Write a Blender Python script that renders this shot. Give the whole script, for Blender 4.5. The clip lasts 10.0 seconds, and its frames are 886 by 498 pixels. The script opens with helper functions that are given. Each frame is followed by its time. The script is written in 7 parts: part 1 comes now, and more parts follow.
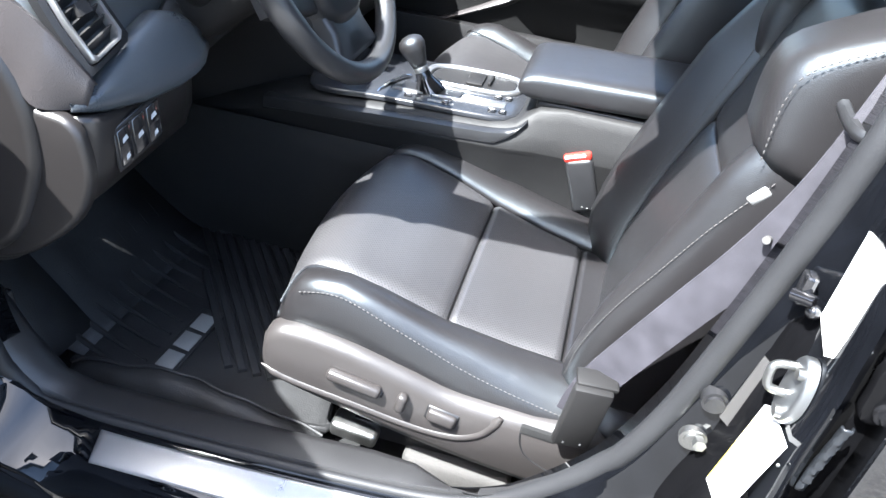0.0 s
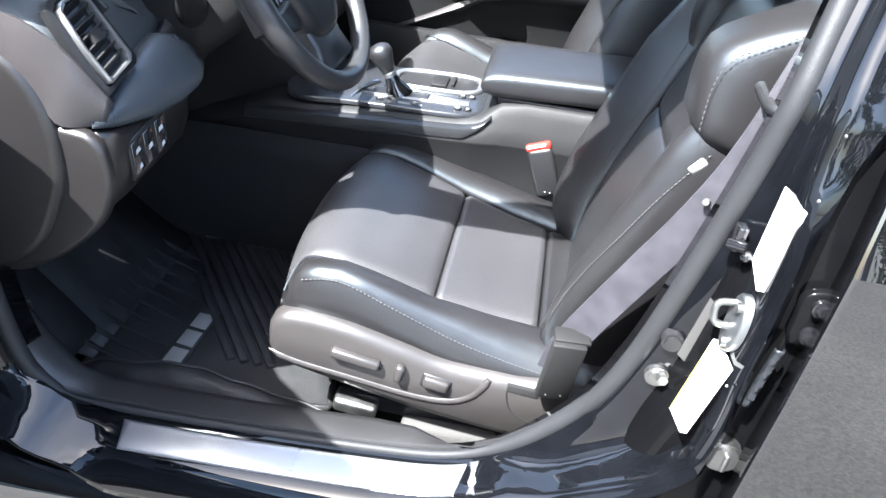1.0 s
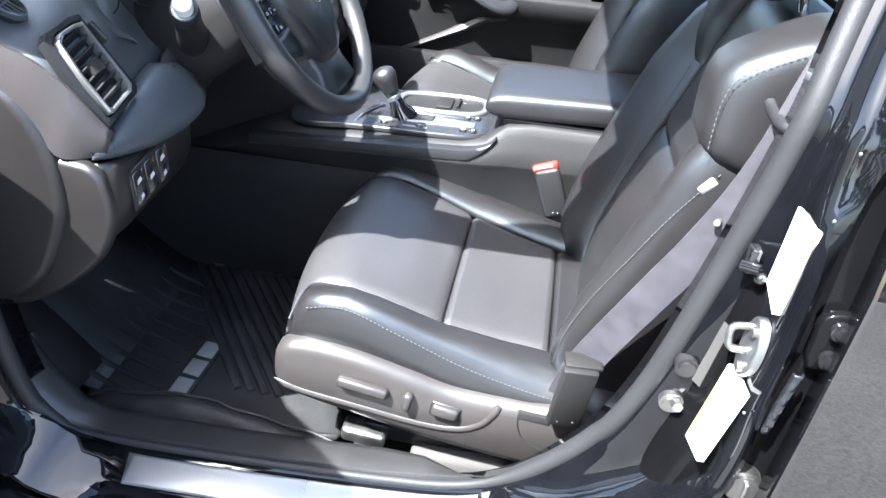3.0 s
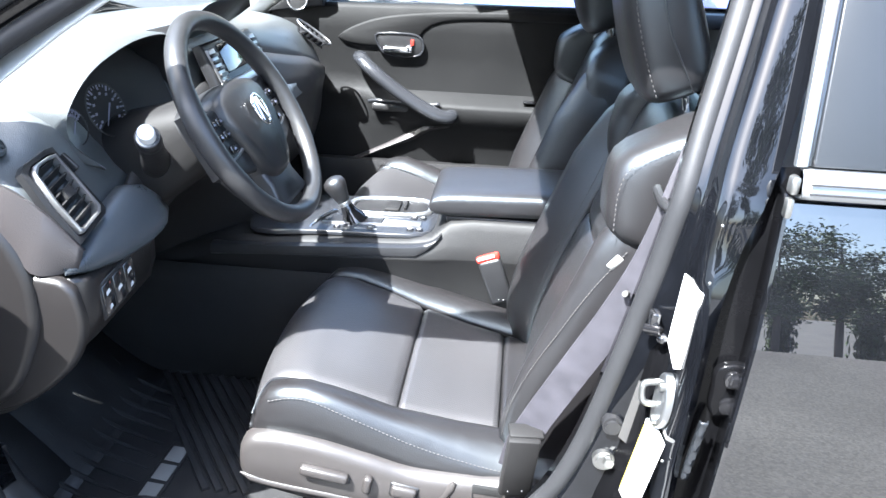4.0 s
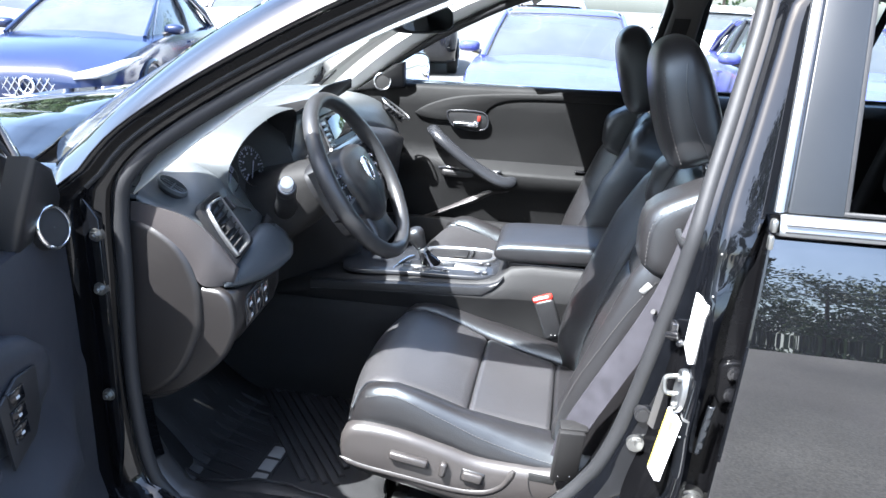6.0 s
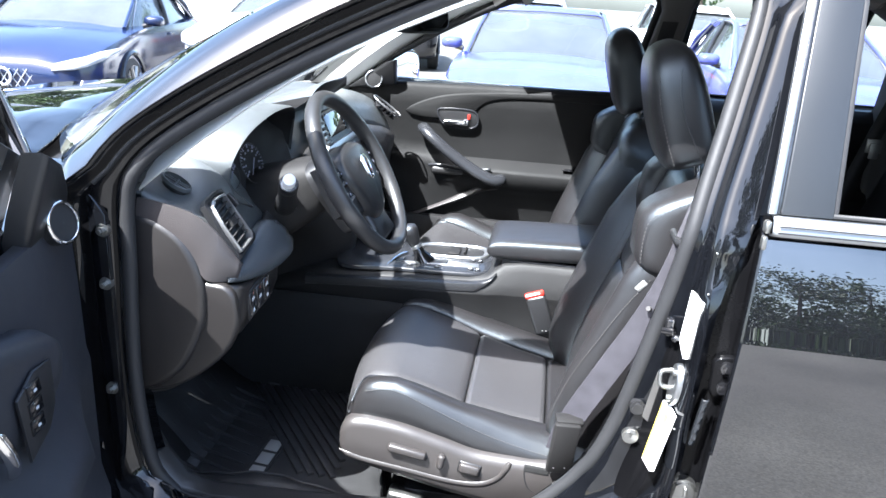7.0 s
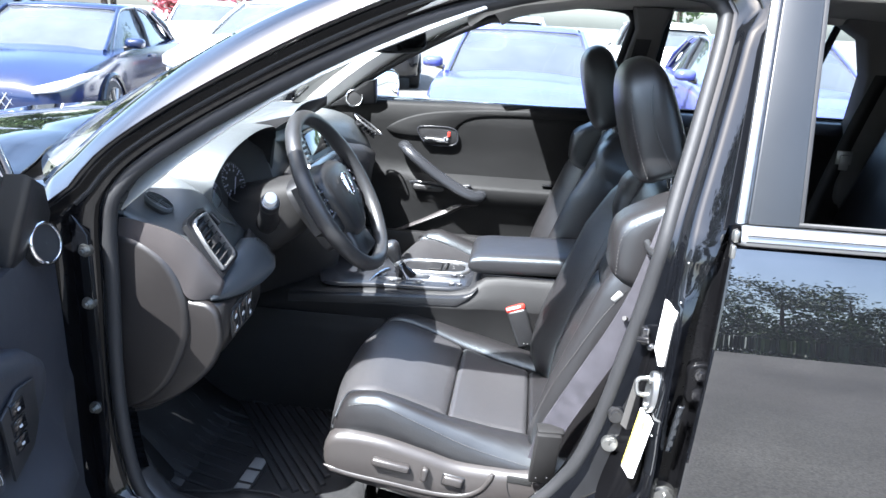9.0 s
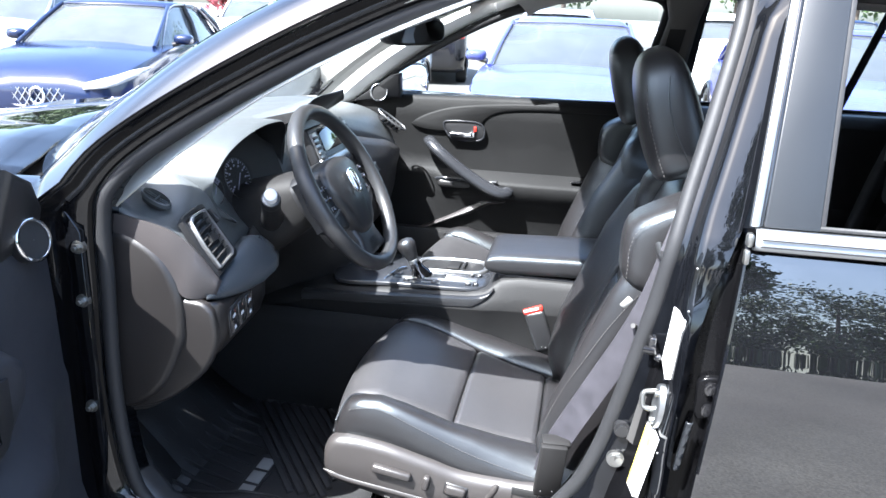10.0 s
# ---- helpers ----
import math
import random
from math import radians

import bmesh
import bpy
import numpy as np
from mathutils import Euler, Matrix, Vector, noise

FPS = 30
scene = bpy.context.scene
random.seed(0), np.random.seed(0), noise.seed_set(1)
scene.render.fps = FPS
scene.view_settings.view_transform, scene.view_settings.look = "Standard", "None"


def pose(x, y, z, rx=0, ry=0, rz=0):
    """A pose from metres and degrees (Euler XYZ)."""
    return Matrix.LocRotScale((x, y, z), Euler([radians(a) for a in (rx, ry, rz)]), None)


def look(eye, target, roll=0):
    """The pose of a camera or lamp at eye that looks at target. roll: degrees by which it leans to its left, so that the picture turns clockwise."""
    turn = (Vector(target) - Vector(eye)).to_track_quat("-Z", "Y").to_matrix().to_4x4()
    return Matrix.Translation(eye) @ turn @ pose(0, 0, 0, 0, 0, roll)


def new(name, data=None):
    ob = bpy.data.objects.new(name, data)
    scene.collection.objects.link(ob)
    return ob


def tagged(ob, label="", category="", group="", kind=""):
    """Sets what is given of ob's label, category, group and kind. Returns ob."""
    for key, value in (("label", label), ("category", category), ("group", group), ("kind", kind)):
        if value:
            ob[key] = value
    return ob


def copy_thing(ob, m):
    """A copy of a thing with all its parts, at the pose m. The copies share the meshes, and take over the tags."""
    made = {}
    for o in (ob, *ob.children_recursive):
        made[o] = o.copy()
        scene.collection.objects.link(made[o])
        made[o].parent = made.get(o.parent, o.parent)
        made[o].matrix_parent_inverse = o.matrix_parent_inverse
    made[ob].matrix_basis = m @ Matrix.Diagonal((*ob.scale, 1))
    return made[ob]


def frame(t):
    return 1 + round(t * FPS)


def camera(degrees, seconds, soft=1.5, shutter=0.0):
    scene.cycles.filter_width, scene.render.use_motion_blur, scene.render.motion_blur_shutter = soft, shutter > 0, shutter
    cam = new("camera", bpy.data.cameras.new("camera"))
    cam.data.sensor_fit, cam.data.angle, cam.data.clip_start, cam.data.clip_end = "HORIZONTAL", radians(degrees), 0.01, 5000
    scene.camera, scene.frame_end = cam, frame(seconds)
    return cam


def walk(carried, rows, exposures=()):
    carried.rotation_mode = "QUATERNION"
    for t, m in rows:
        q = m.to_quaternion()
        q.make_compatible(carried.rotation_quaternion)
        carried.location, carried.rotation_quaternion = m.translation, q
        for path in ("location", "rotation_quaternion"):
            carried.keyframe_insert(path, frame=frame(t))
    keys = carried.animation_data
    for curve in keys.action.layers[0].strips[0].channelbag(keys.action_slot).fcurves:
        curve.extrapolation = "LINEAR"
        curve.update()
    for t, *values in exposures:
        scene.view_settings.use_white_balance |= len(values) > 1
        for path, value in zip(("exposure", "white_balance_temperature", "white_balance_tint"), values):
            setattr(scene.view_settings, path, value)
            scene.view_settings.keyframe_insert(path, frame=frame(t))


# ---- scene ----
cam = camera(62.0, 10.0)
PATH = [
    (0, (0.172, -1.395, 1.294), (-0.113, 0.243, 0.182), 8.3),
    (0.5, (0.154, -1.505, 1.327), (-0.064, 0.155, 0.233), 7.5),
    (1, (0.156, -1.519, 1.334), (-0.022, 0.146, 0.24), 6.7),
    (1.5, (0.16, -1.521, 1.334), (-0.02, 0.162, 0.269), 7.1),
    (2, (0.159, -1.485, 1.318), (-0.029, 0.19, 0.242), 6.5),
    (3.5, (0.161, -1.524, 1.348), (-0.046, 0.195, 0.347), 4.1),
    (4, (0.21, -1.594, 1.37), (0.046, 0.228, 0.561), 2.2),
    (4.5, (0.251, -1.747, 1.392), (0.017, 0.127, 0.735), 1.0),
    (5, (0.264, -1.829, 1.393), (-0.033, 0.054, 0.785), -0.4),
    (5.5, (0.248, -1.869, 1.394), (-0.067, 0.021, 0.822), 0.5),
    (6, (0.203, -1.909, 1.416), (-0.103, -0.037, 0.783), 2.5),
    (7.5, (0.163, -1.955, 1.428), (-0.064, -0.074, 0.787), 3.1),
    (8, (0.168, -1.968, 1.429), (-0.051, -0.076, 0.818), 2.6),
    (8.5, (0.169, -1.973, 1.432), (-0.044, -0.075, 0.839), 2.7),
    (9, (0.177, -1.969, 1.43), (-0.031, -0.071, 0.836), 2.9),
    (9.5, (0.207, -1.946, 1.427), (-0.05, -0.059, 0.819), 2.8),
    (10, (0.255, -1.894, 1.425), (-0.083, -0.021, 0.812), 2.3),
]
walk(cam, [(t, look(eye, target, roll)) for t, eye, target, roll in PATH],
     exposures=[(0, 3.54, 6000, 7), (2.0, 3.59, 6000, 7), (3.5, 3.63, 5970, 7), (4.0, 3.74, 5950, 7), (4.5, 3.86, 5950, 7), (5.0, 3.56, 5970, 8), (5.5, 3.28, 5960, 8), (10, 3.26, 5960, 8)])

# ---- world, sun, exposure ----
world = bpy.data.worlds.new("sky")
scene.world = world
world.use_nodes = True
wn = world.node_tree.nodes
sky = wn.new("ShaderNodeTexSky")
sky.sky_type, sky.sun_disc = "NISHITA", False
SUN = Vector((-0.40, -0.51, 1.0)).normalized()
sky.sun_elevation = math.asin(SUN.z)
sky.sun_rotation = math.atan2(SUN.x, SUN.y)
sky.air_density, sky.dust_density = 1.0, 3.0
wl = world.node_tree.links
cloud_co, cloud, cloud_edge = wn.new("ShaderNodeTexCoord"), wn.new("ShaderNodeTexNoise"), wn.new("ShaderNodeMapRange")
cloud.inputs["Scale"].default_value, cloud.inputs["Detail"].default_value = 2.6, 7
cloud_edge.inputs["From Min"].default_value, cloud_edge.inputs["From Max"].default_value = 0.36, 0.64
pale, veil = wn.new("ShaderNodeHueSaturation"), wn.new("ShaderNodeMix")
pale.inputs["Saturation"].default_value, pale.inputs["Value"].default_value = 0.95, 1.6
veil.data_type = "RGBA"
wl.new(cloud_co.outputs["Generated"], cloud.inputs["Vector"])
wl.new(cloud.outputs[0], cloud_edge.inputs["Value"])
wl.new(sky.outputs[0], pale.inputs["Color"])
wl.new(cloud_edge.outputs[0], veil.inputs["Factor"])
wl.new(sky.outputs[0], veil.inputs["A"])
wl.new(pale.outputs[0], veil.inputs["B"])
wl.new(veil.outputs["Result"], wn["Background"].inputs[0])
wn["Background"].inputs[1].default_value = 0.078
sun = new("sun", bpy.data.lights.new("sun", "SUN"))
sun.data.energy, sun.data.angle, sun.data.color = 4.0, radians(0.53), (1.0, 0.97, 0.93)
sun.matrix_world = look(SUN * 30, (0, 0, 0))


# ---- materials ----
def material(name, base, rough, metal=0.0, vary=0.15, scale=6.0, fine=350.0, bump=0.1, coat=0.0, spec=0.5, rvary=0.12, tint=None, ior=1.5):
    m = bpy.data.materials.new(name)
    m.use_nodes = True
    nt = m.node_tree
    n, ln, p = nt.nodes, nt.links, nt.nodes["Principled BSDF"]
    co = n.new("ShaderNodeTexCoord")
    big, small = n.new("ShaderNodeTexNoise"), n.new("ShaderNodeTexNoise")
    big.inputs["Scale"].default_value, big.inputs["Detail"].default_value = scale, 5
    small.inputs["Scale"].default_value, small.inputs["Detail"].default_value = fine, 3
    for t in (big, small):
        ln.new(co.outputs["Object"], t.inputs["Vector"])
    mix = n.new("ShaderNodeMix")
    mix.data_type = "RGBA"
    lo = [c * (1 - vary) for c in base]
    hi = [min(1, c * (1 + vary)) for c in (tint or base)]
    mix.inputs["A"].default_value, mix.inputs["B"].default_value = (*lo, 1), (*hi, 1)
    add = n.new("ShaderNodeMath")
    add.operation = "MULTIPLY_ADD"
    ln.new(small.outputs[0], add.inputs[0])
    add.inputs[1].default_value = 0.35
    ln.new(big.outputs[0], add.inputs[2])
    sub = n.new("ShaderNodeMapRange")
    sub.inputs["From Min"].default_value, sub.inputs["From Max"].default_value = 0.4, 0.95
    ln.new(add.outputs[0], sub.inputs["Value"])
    ln.new(sub.outputs[0], mix.inputs["Factor"])
    ln.new(mix.outputs["Result"], p.inputs["Base Color"])
    r = n.new("ShaderNodeMapRange")
    r.inputs["To Min"].default_value, r.inputs["To Max"].default_value = max(0.02, rough * (1 - rvary)), min(1, rough * (1 + rvary))
    ln.new(sub.outputs[0], r.inputs["Value"])
    ln.new(r.outputs[0], p.inputs["Roughness"])
    p.inputs["Metallic"].default_value = metal
    p.inputs["Specular IOR Level"].default_value = spec
    p.inputs["Coat Weight"].default_value, p.inputs["Coat Roughness"].default_value = coat, 0.02
    p.inputs["Coat IOR"].default_value = ior
    if bump:
        b = n.new("ShaderNodeBump")
        b.inputs["Strength"].default_value, b.inputs["Distance"].default_value = bump, 0.002
        ln.new(small.outputs[0], b.inputs["Height"])
        ln.new(b.outputs[0], p.inputs["Normal"])
    return m


def grained(name, base, rough, cell, bump, spec=0.5, vary=0.12, scale=7.0, holes=0.0):
    """Leather or moulded plastic: a pebble grain of cells, or a pattern of small punched holes."""
    m = material(name, base, rough, vary=vary, scale=scale, fine=cell * 0.6, bump=0, spec=spec)
    nt = m.node_tree
    n, ln, p = nt.nodes, nt.links, nt.nodes["Principled BSDF"]
    co = n["Texture Coordinate"] if "Texture Coordinate" in n else n.new("ShaderNodeTexCoord")
    v = n.new("ShaderNodeTexVoronoi")
    v.inputs["Scale"].default_value = cell
    v.inputs["Randomness"].default_value = 0.0 if holes else 1.0
    if holes:
        v.voronoi_dimensions = "2D"
        turn = n.new("ShaderNodeMapping")
        turn.inputs["Rotation"].default_value = (0, 0, radians(45))
        ln.new(co.outputs["Object"], turn.inputs["Vector"])
        ln.new(turn.outputs[0], v.inputs["Vector"])
    else:
        ln.new(co.outputs["Object"], v.inputs["Vector"])
    b = n.new("ShaderNodeBump")
    b.inputs["Strength"].default_value, b.inputs["Distance"].default_value = bump, 0.001
    wave = n.new("ShaderNodeTexNoise")
    wave.inputs["Scale"].default_value, wave.inputs["Detail"].default_value = 14, 3
    ln.new(co.outputs["Object"], wave.inputs["Vector"])
    b2 = n.new("ShaderNodeBump")
    b2.inputs["Strength"].default_value, b2.inputs["Distance"].default_value = 0.25, 0.006
    ln.new(wave.outputs[0], b2.inputs["Height"])
    h = v.outputs["Distance"]
    if holes:
        s = n.new("ShaderNodeMapRange")
        s.inputs["From Min"].default_value, s.inputs["From Max"].default_value = holes * 0.7, holes
        ln.new(h, s.inputs["Value"])
        h = s.outputs[0]
        old = p.inputs["Base Color"].links[0].from_socket
        mx = n.new("ShaderNodeMix")
        mx.data_type = "RGBA"
        mx.inputs["A"].default_value = (0.006, 0.006, 0.006, 1)
        ln.new(h, mx.inputs["Factor"])
        ln.new(old, mx.inputs["B"])
        ln.new(mx.outputs["Result"], p.inputs["Base Color"])
    ln.new(h, b.inputs["Height"])
    ln.new(b2.outputs[0], b.inputs["Normal"])
    ln.new(b.outputs[0], p.inputs["Normal"])
    return m


def glass(name, tint):
    m = bpy.data.materials.new(name)
    m.use_nodes = True
    n, ln = m.node_tree.nodes, m.node_tree.links
    n.remove(n["Principled BSDF"])
    tr, gl, mx = n.new("ShaderNodeBsdfTransparent"), n.new("ShaderNodeBsdfGlossy"), n.new("ShaderNodeMixShader")
    tr.inputs[0].default_value = (*tint, 1)
    gl.inputs["Roughness"].default_value = 0.01
    fr = n.new("ShaderNodeFresnel")
    fr.inputs["IOR"].default_value = 1.5
    ln.new(fr.outputs[0], mx.inputs[0])
    ln.new(tr.outputs[0], mx.inputs[1])
    ln.new(gl.outputs[0], mx.inputs[2])
    ln.new(mx.outputs[0], n["Material Output"].inputs[0])
    return m


LEATHER = grained("dark_leather", (0.0130, 0.0117, 0.0120), 0.38, 900, 0.18, spec=0.72)
# blue of the sky put into the leather's sheen
LEATHER.node_tree.nodes["Principled BSDF"].inputs["Specular Tint"].default_value = (0.80, 0.92, 1.0, 1)
PERFORATED = grained("perforated_leather", (0.041, 0.0395, 0.0415), 0.42, 250, 0.25, holes=0.30, spec=0.7)
LEATHER_SMOOTH = grained("steering_leather", (0.022, 0.022, 0.023), 0.38, 700, 0.08)
PLASTIC = grained("dark_moulded_plastic", (0.0165, 0.016, 0.0165), 0.46, 800, 0.2)
CONSOLE = grained("console_plastic", (0.0120, 0.0117, 0.0118), 0.55, 700, 0.3, spec=0.3)
PLASTIC_BROWN = grained("brown_grey_plastic", (0.030, 0.027, 0.026), 0.36, 900, 0.12)
PLASTIC_UMBER = grained("dark_brown_plastic", (0.0125, 0.011, 0.0106), 0.38, 900, 0.12)
PLASTIC_SOFT = grained("soft_dash_plastic", (0.056, 0.062, 0.065), 0.38, 700, 0.25, spec=1.0)
DOOR_SOFT = grained("navy_grey_door_plastic", (0.022, 0.023, 0.028), 0.45, 800, 0.2)
COLUMN = grained("column_plastic", (0.013, 0.0125, 0.0125), 0.6, 800, 0.15, spec=0.2)
PANEL = grained("textured_brown_panel", (0.039, 0.0345, 0.0345), 0.42, 600, 0.3)
WEDGE = material("satin_grey_trim", (0.046, 0.053, 0.061), 0.28, vary=0.1, bump=0.03)
PLASTIC_BLACK = grained("black_plastic", (0.0135, 0.0135, 0.0145), 0.38, 900, 0.1)
SATIN = material("satin_black_panel", (0.02, 0.021, 0.024), 0.22, vary=0.1, bump=0.02)
GLOSS = material("gloss_black", (0.008, 0.008, 0.009), 0.07, vary=0.1, bump=0.0, coat=1.0)
PAINT = material("black_car_paint", (0.0035, 0.0037, 0.0045), 0.12, vary=0.3, scale=25, fine=1500, bump=0.0, coat=1.0, spec=0.0, rvary=0.3, ior=2.0)
PAINT.node_tree.nodes["Principled BSDF"].inputs["Coat Roughness"].default_value = 0.004
JAMB_PAINT = material("black_jamb_paint", (0.003, 0.0033, 0.0042), 0.14, vary=0.3, scale=25, fine=1500, bump=0.0, coat=1.0, rvary=0.3, ior=1.5, spec=0.0)
JAMB_BLACK = material("satin_black_jamb", (0.003, 0.003, 0.0034), 0.16, vary=0.2, scale=20, bump=0.02, spec=0.12)
SASH = material("grey_satin_applique", (0.014, 0.0155, 0.018), 0.36, vary=0.04, bump=0.02, spec=0.42)
CHROME = material("chrome", (0.82, 0.82, 0.83), 0.09, metal=1.0, vary=0.04, bump=0.0)
BRIGHT = material("bright_anodised_strip", (0.34, 0.35, 0.36), 0.42, metal=1.0, vary=0.05, bump=0.0)
SILVER = material("satin_silver_trim", (0.34, 0.34, 0.345), 0.32, metal=0.85, vary=0.06, bump=0.03)
STEEL = material("zinc_steel", (0.30, 0.30, 0.29), 0.4, metal=1.0, vary=0.2, scale=40, bump=0.1)
SCUFF = material("brushed_scuff_metal", (0.44, 0.44, 0.445), 0.30, metal=0.8, vary=0.1, scale=12, fine=900, bump=0.05)
RUBBER = grained("black_rubber", (0.017, 0.0172, 0.0185), 0.55, 500, 0.15, spec=0.3)
MATRUBBER = grained("mat_rubber", (0.020, 0.020, 0.0205), 0.52, 420, 0.25, vary=0.5, scale=12, spec=0.3)
CARPET = material("black_carpet", (0.006, 0.006, 0.006), 0.95, vary=0.35, fine=700, bump=0.8)
SUNLIT_FLOOR = material("grey_sunlit_floor", (0.055, 0.052, 0.049), 0.9, vary=0.3, fine=500, bump=0.5)
WEB = material("grey_belt_webbing", (0.029, 0.0275, 0.034), 0.62, vary=0.3, scale=45, fine=1600, bump=0.4)
TRIMGREY = grained("light_grey_pillar_trim", (0.46, 0.46, 0.44), 0.7, 900, 0.1)
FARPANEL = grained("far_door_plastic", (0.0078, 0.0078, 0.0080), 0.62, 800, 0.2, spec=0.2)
TRIMDARK = grained("dark_pillar_trim", (0.10, 0.098, 0.096), 0.6, 900, 0.1)
# headliner grey raised so that it bounces fill light into the cabin
HEADLINER = material("grey_headliner_cloth", (0.46, 0.45, 0.43), 0.95, vary=0.08, fine=900, bump=0.3)
THREAD = material("grey_thread", (0.05, 0.048, 0.047), 0.7, vary=0.1, bump=0.0)
WHITE = material("white_label_paper", (0.72, 0.72, 0.71), 0.5, vary=0.04, bump=0.0)
YELLOW = material("yellow_label_print", (0.60, 0.50, 0.10), 0.5, vary=0.05, bump=0.0)
RED = material("red_plastic", (0.45, 0.03, 0.02), 0.35, vary=0.1, bump=0.02)
ICON = material("white_print", (0.42, 0.43, 0.44), 0.5, vary=0.05, bump=0.0)
GLARE_PALE = material("glare_pale_plastic", (0.62, 0.63, 0.64), 0.4, vary=0.05, bump=0.0)
GAUGE = material("pale_gauge_print", (0.16, 0.16, 0.21), 0.5, vary=0.05, bump=0.0)
MATGREY = material("grey_moulded_mark", (0.19, 0.19, 0.185), 0.5, vary=0.15, bump=0.1)
CLOTH = material("black_mesh_cloth", (0.012, 0.012, 0.013), 0.8, vary=0.2, fine=1200, bump=0.6)
GLASS_CLEAR = glass("clear_car_glass", (0.93, 0.96, 0.95))
GLASS_TINT = glass("tinted_car_glass", (0.28, 0.29, 0.29))
MIRROR = material("mirror_silver", (0.85, 0.86, 0.87), 0.02, metal=1.0, vary=0.0, bump=0.0)


# ---- mesh helpers ----
class Geo:
    def __init__(self):
        self.v, self.f = [], []

    def grid(self, rows, close_u=False, close_v=False, cap=False):
        """rows of points: u runs over the rows, v along each row."""
        o, nu, nv = len(self.v), len(rows), len(rows[0])
        for r in rows:
            self.v += [tuple(p) for p in r]
        for i in range(nu if close_u else nu - 1):
            for j in range(nv if close_v else nv - 1):
                a, b = o + i * nv + j, o + i * nv + (j + 1) % nv
                c, d = o + (i + 1) % nu * nv + (j + 1) % nv, o + (i + 1) % nu * nv + j
                self.f.append((a, b, c, d))
        if cap:
            self.f.append(tuple(o + j for j in range(nv))[::-1])
            self.f.append(tuple(o + (nu - 1) * nv + j for j in range(nv)))
        return self

    def tube(self, pts, r, n=10, closed=False, flat=1.0):
        """A round (or flattened) bar along points; r: one radius or one for each point."""
        pts = [Vector(p) for p in pts]
        k = len(pts)
        rad = r if isinstance(r, (list, tuple)) else [r] * k
        rows, up = [], None
        for i, p in enumerate(pts):
            a, b = pts[(i - 1) % k if closed else max(i - 1, 0)], pts[(i + 1) % k if closed else min(i + 1, k - 1)]
            d = (b - a).normalized()
            if up is None:
                up = d.cross(Vector((0.3, 0.9, 0.2))).normalized()
            up = (up - d * up.dot(d)).normalized()
            side = d.cross(up)
            rows.append([p + rad[i] * (math.cos(q) * up * flat + math.sin(q) * side) for q in (2 * math.pi * j / n for j in range(n))])
        return self.grid(rows, close_u=closed, close_v=True, cap=not closed)

    def slab(self, outline, to3d, depth, bevel=0.0):
        """A closed outline (a, b) raised by depth along the third coordinate of to3d(a, b, c), with a chamfered top edge."""
        n = len(outline)
        area = sum(outline[i][0] * outline[(i + 1) % n][1] - outline[(i + 1) % n][0] * outline[i][1] for i in range(n))
        s = 1 if area > 0 else -1
        def inset(d):
            out = []
            for i in range(n):
                a, b, c = Vector(outline[i - 1]), Vector(outline[i]), Vector(outline[(i + 1) % n])
                e, g = (b - a).normalized(), (c - b).normalized()
                m = Vector((-e.y - g.y, e.x + g.x))
                m = m.normalized() / max(0.5, math.sqrt(max(0.02, (1 + e.dot(g)) / 2))) if m.length > 1e-6 else Vector((-e.y, e.x))
                out.append(b + s * d * m)
            return out
        rings = [(0, 0), (0, depth - bevel)] + ([(bevel * 0.3, depth - bevel * 0.3), (bevel, depth)] if bevel else [(0, depth)])
        seen = []
        for d, h in rings:
            if (d, h) not in seen:
                seen.append((d, h))
        return self.grid([[to3d(p[0], p[1], h) for p in inset(d)] for d, h in seen], close_v=True, cap=True)

    def ball(self, c, r, n=12, k=8, scale=(1, 1, 1)):
        rows = []
        for i in range(k + 1):
            t = math.pi * (0.02 + 0.96 * i / k)
            rows.append([Vector(c) + Vector((r * scale[0] * math.sin(t) * math.cos(q), r * scale[1] * math.sin(t) * math.sin(q), r * scale[2] * math.cos(t))) for q in (2 * math.pi * j / n for j in range(n))])
        return self.grid(rows, close_v=True, cap=True)

    def move(self, m, start=0):
        self.v[start:] = [tuple(m @ Vector(p)) for p in self.v[start:]]
        return self


def part(name, g, mat, parent=None, label="", smooth=45, sub=0, thick=0.0, mats=None):
    me = bpy.data.meshes.new(name)
    if isinstance(g, bmesh.types.BMesh):
        g.to_mesh(me)
        g.free()
    else:
        me.from_pydata(g.v, [], g.f)
    bm = bmesh.new()
    bm.from_mesh(me)
    bmesh.ops.recalc_face_normals(bm, faces=bm.faces)
    bm.to_mesh(me)
    bm.free()
    me.shade_smooth()
    if smooth < 180 and not sub:
        me.set_sharp_from_angle(angle=radians(smooth))
    me.materials.append(mat)
    ob = new(name, me)
    if parent is not None:
        ob.parent = parent
    if thick:
        s = ob.modifiers.new("thickness", "SOLIDIFY")
        s.thickness, s.offset = abs(thick), -1 if thick > 0 else 1
    if sub:
        s = ob.modifiers.new("smooth", "SUBSURF")
        s.levels = s.render_levels = sub
    if label:
        tagged(ob, label)
    return ob


def thing(name, label, category, at=(0, 0, 0), group="", kind=""):
    ob = new(name)
    ob.empty_display_size = 0.1
    return tagged(ob, label, category, group, kind)


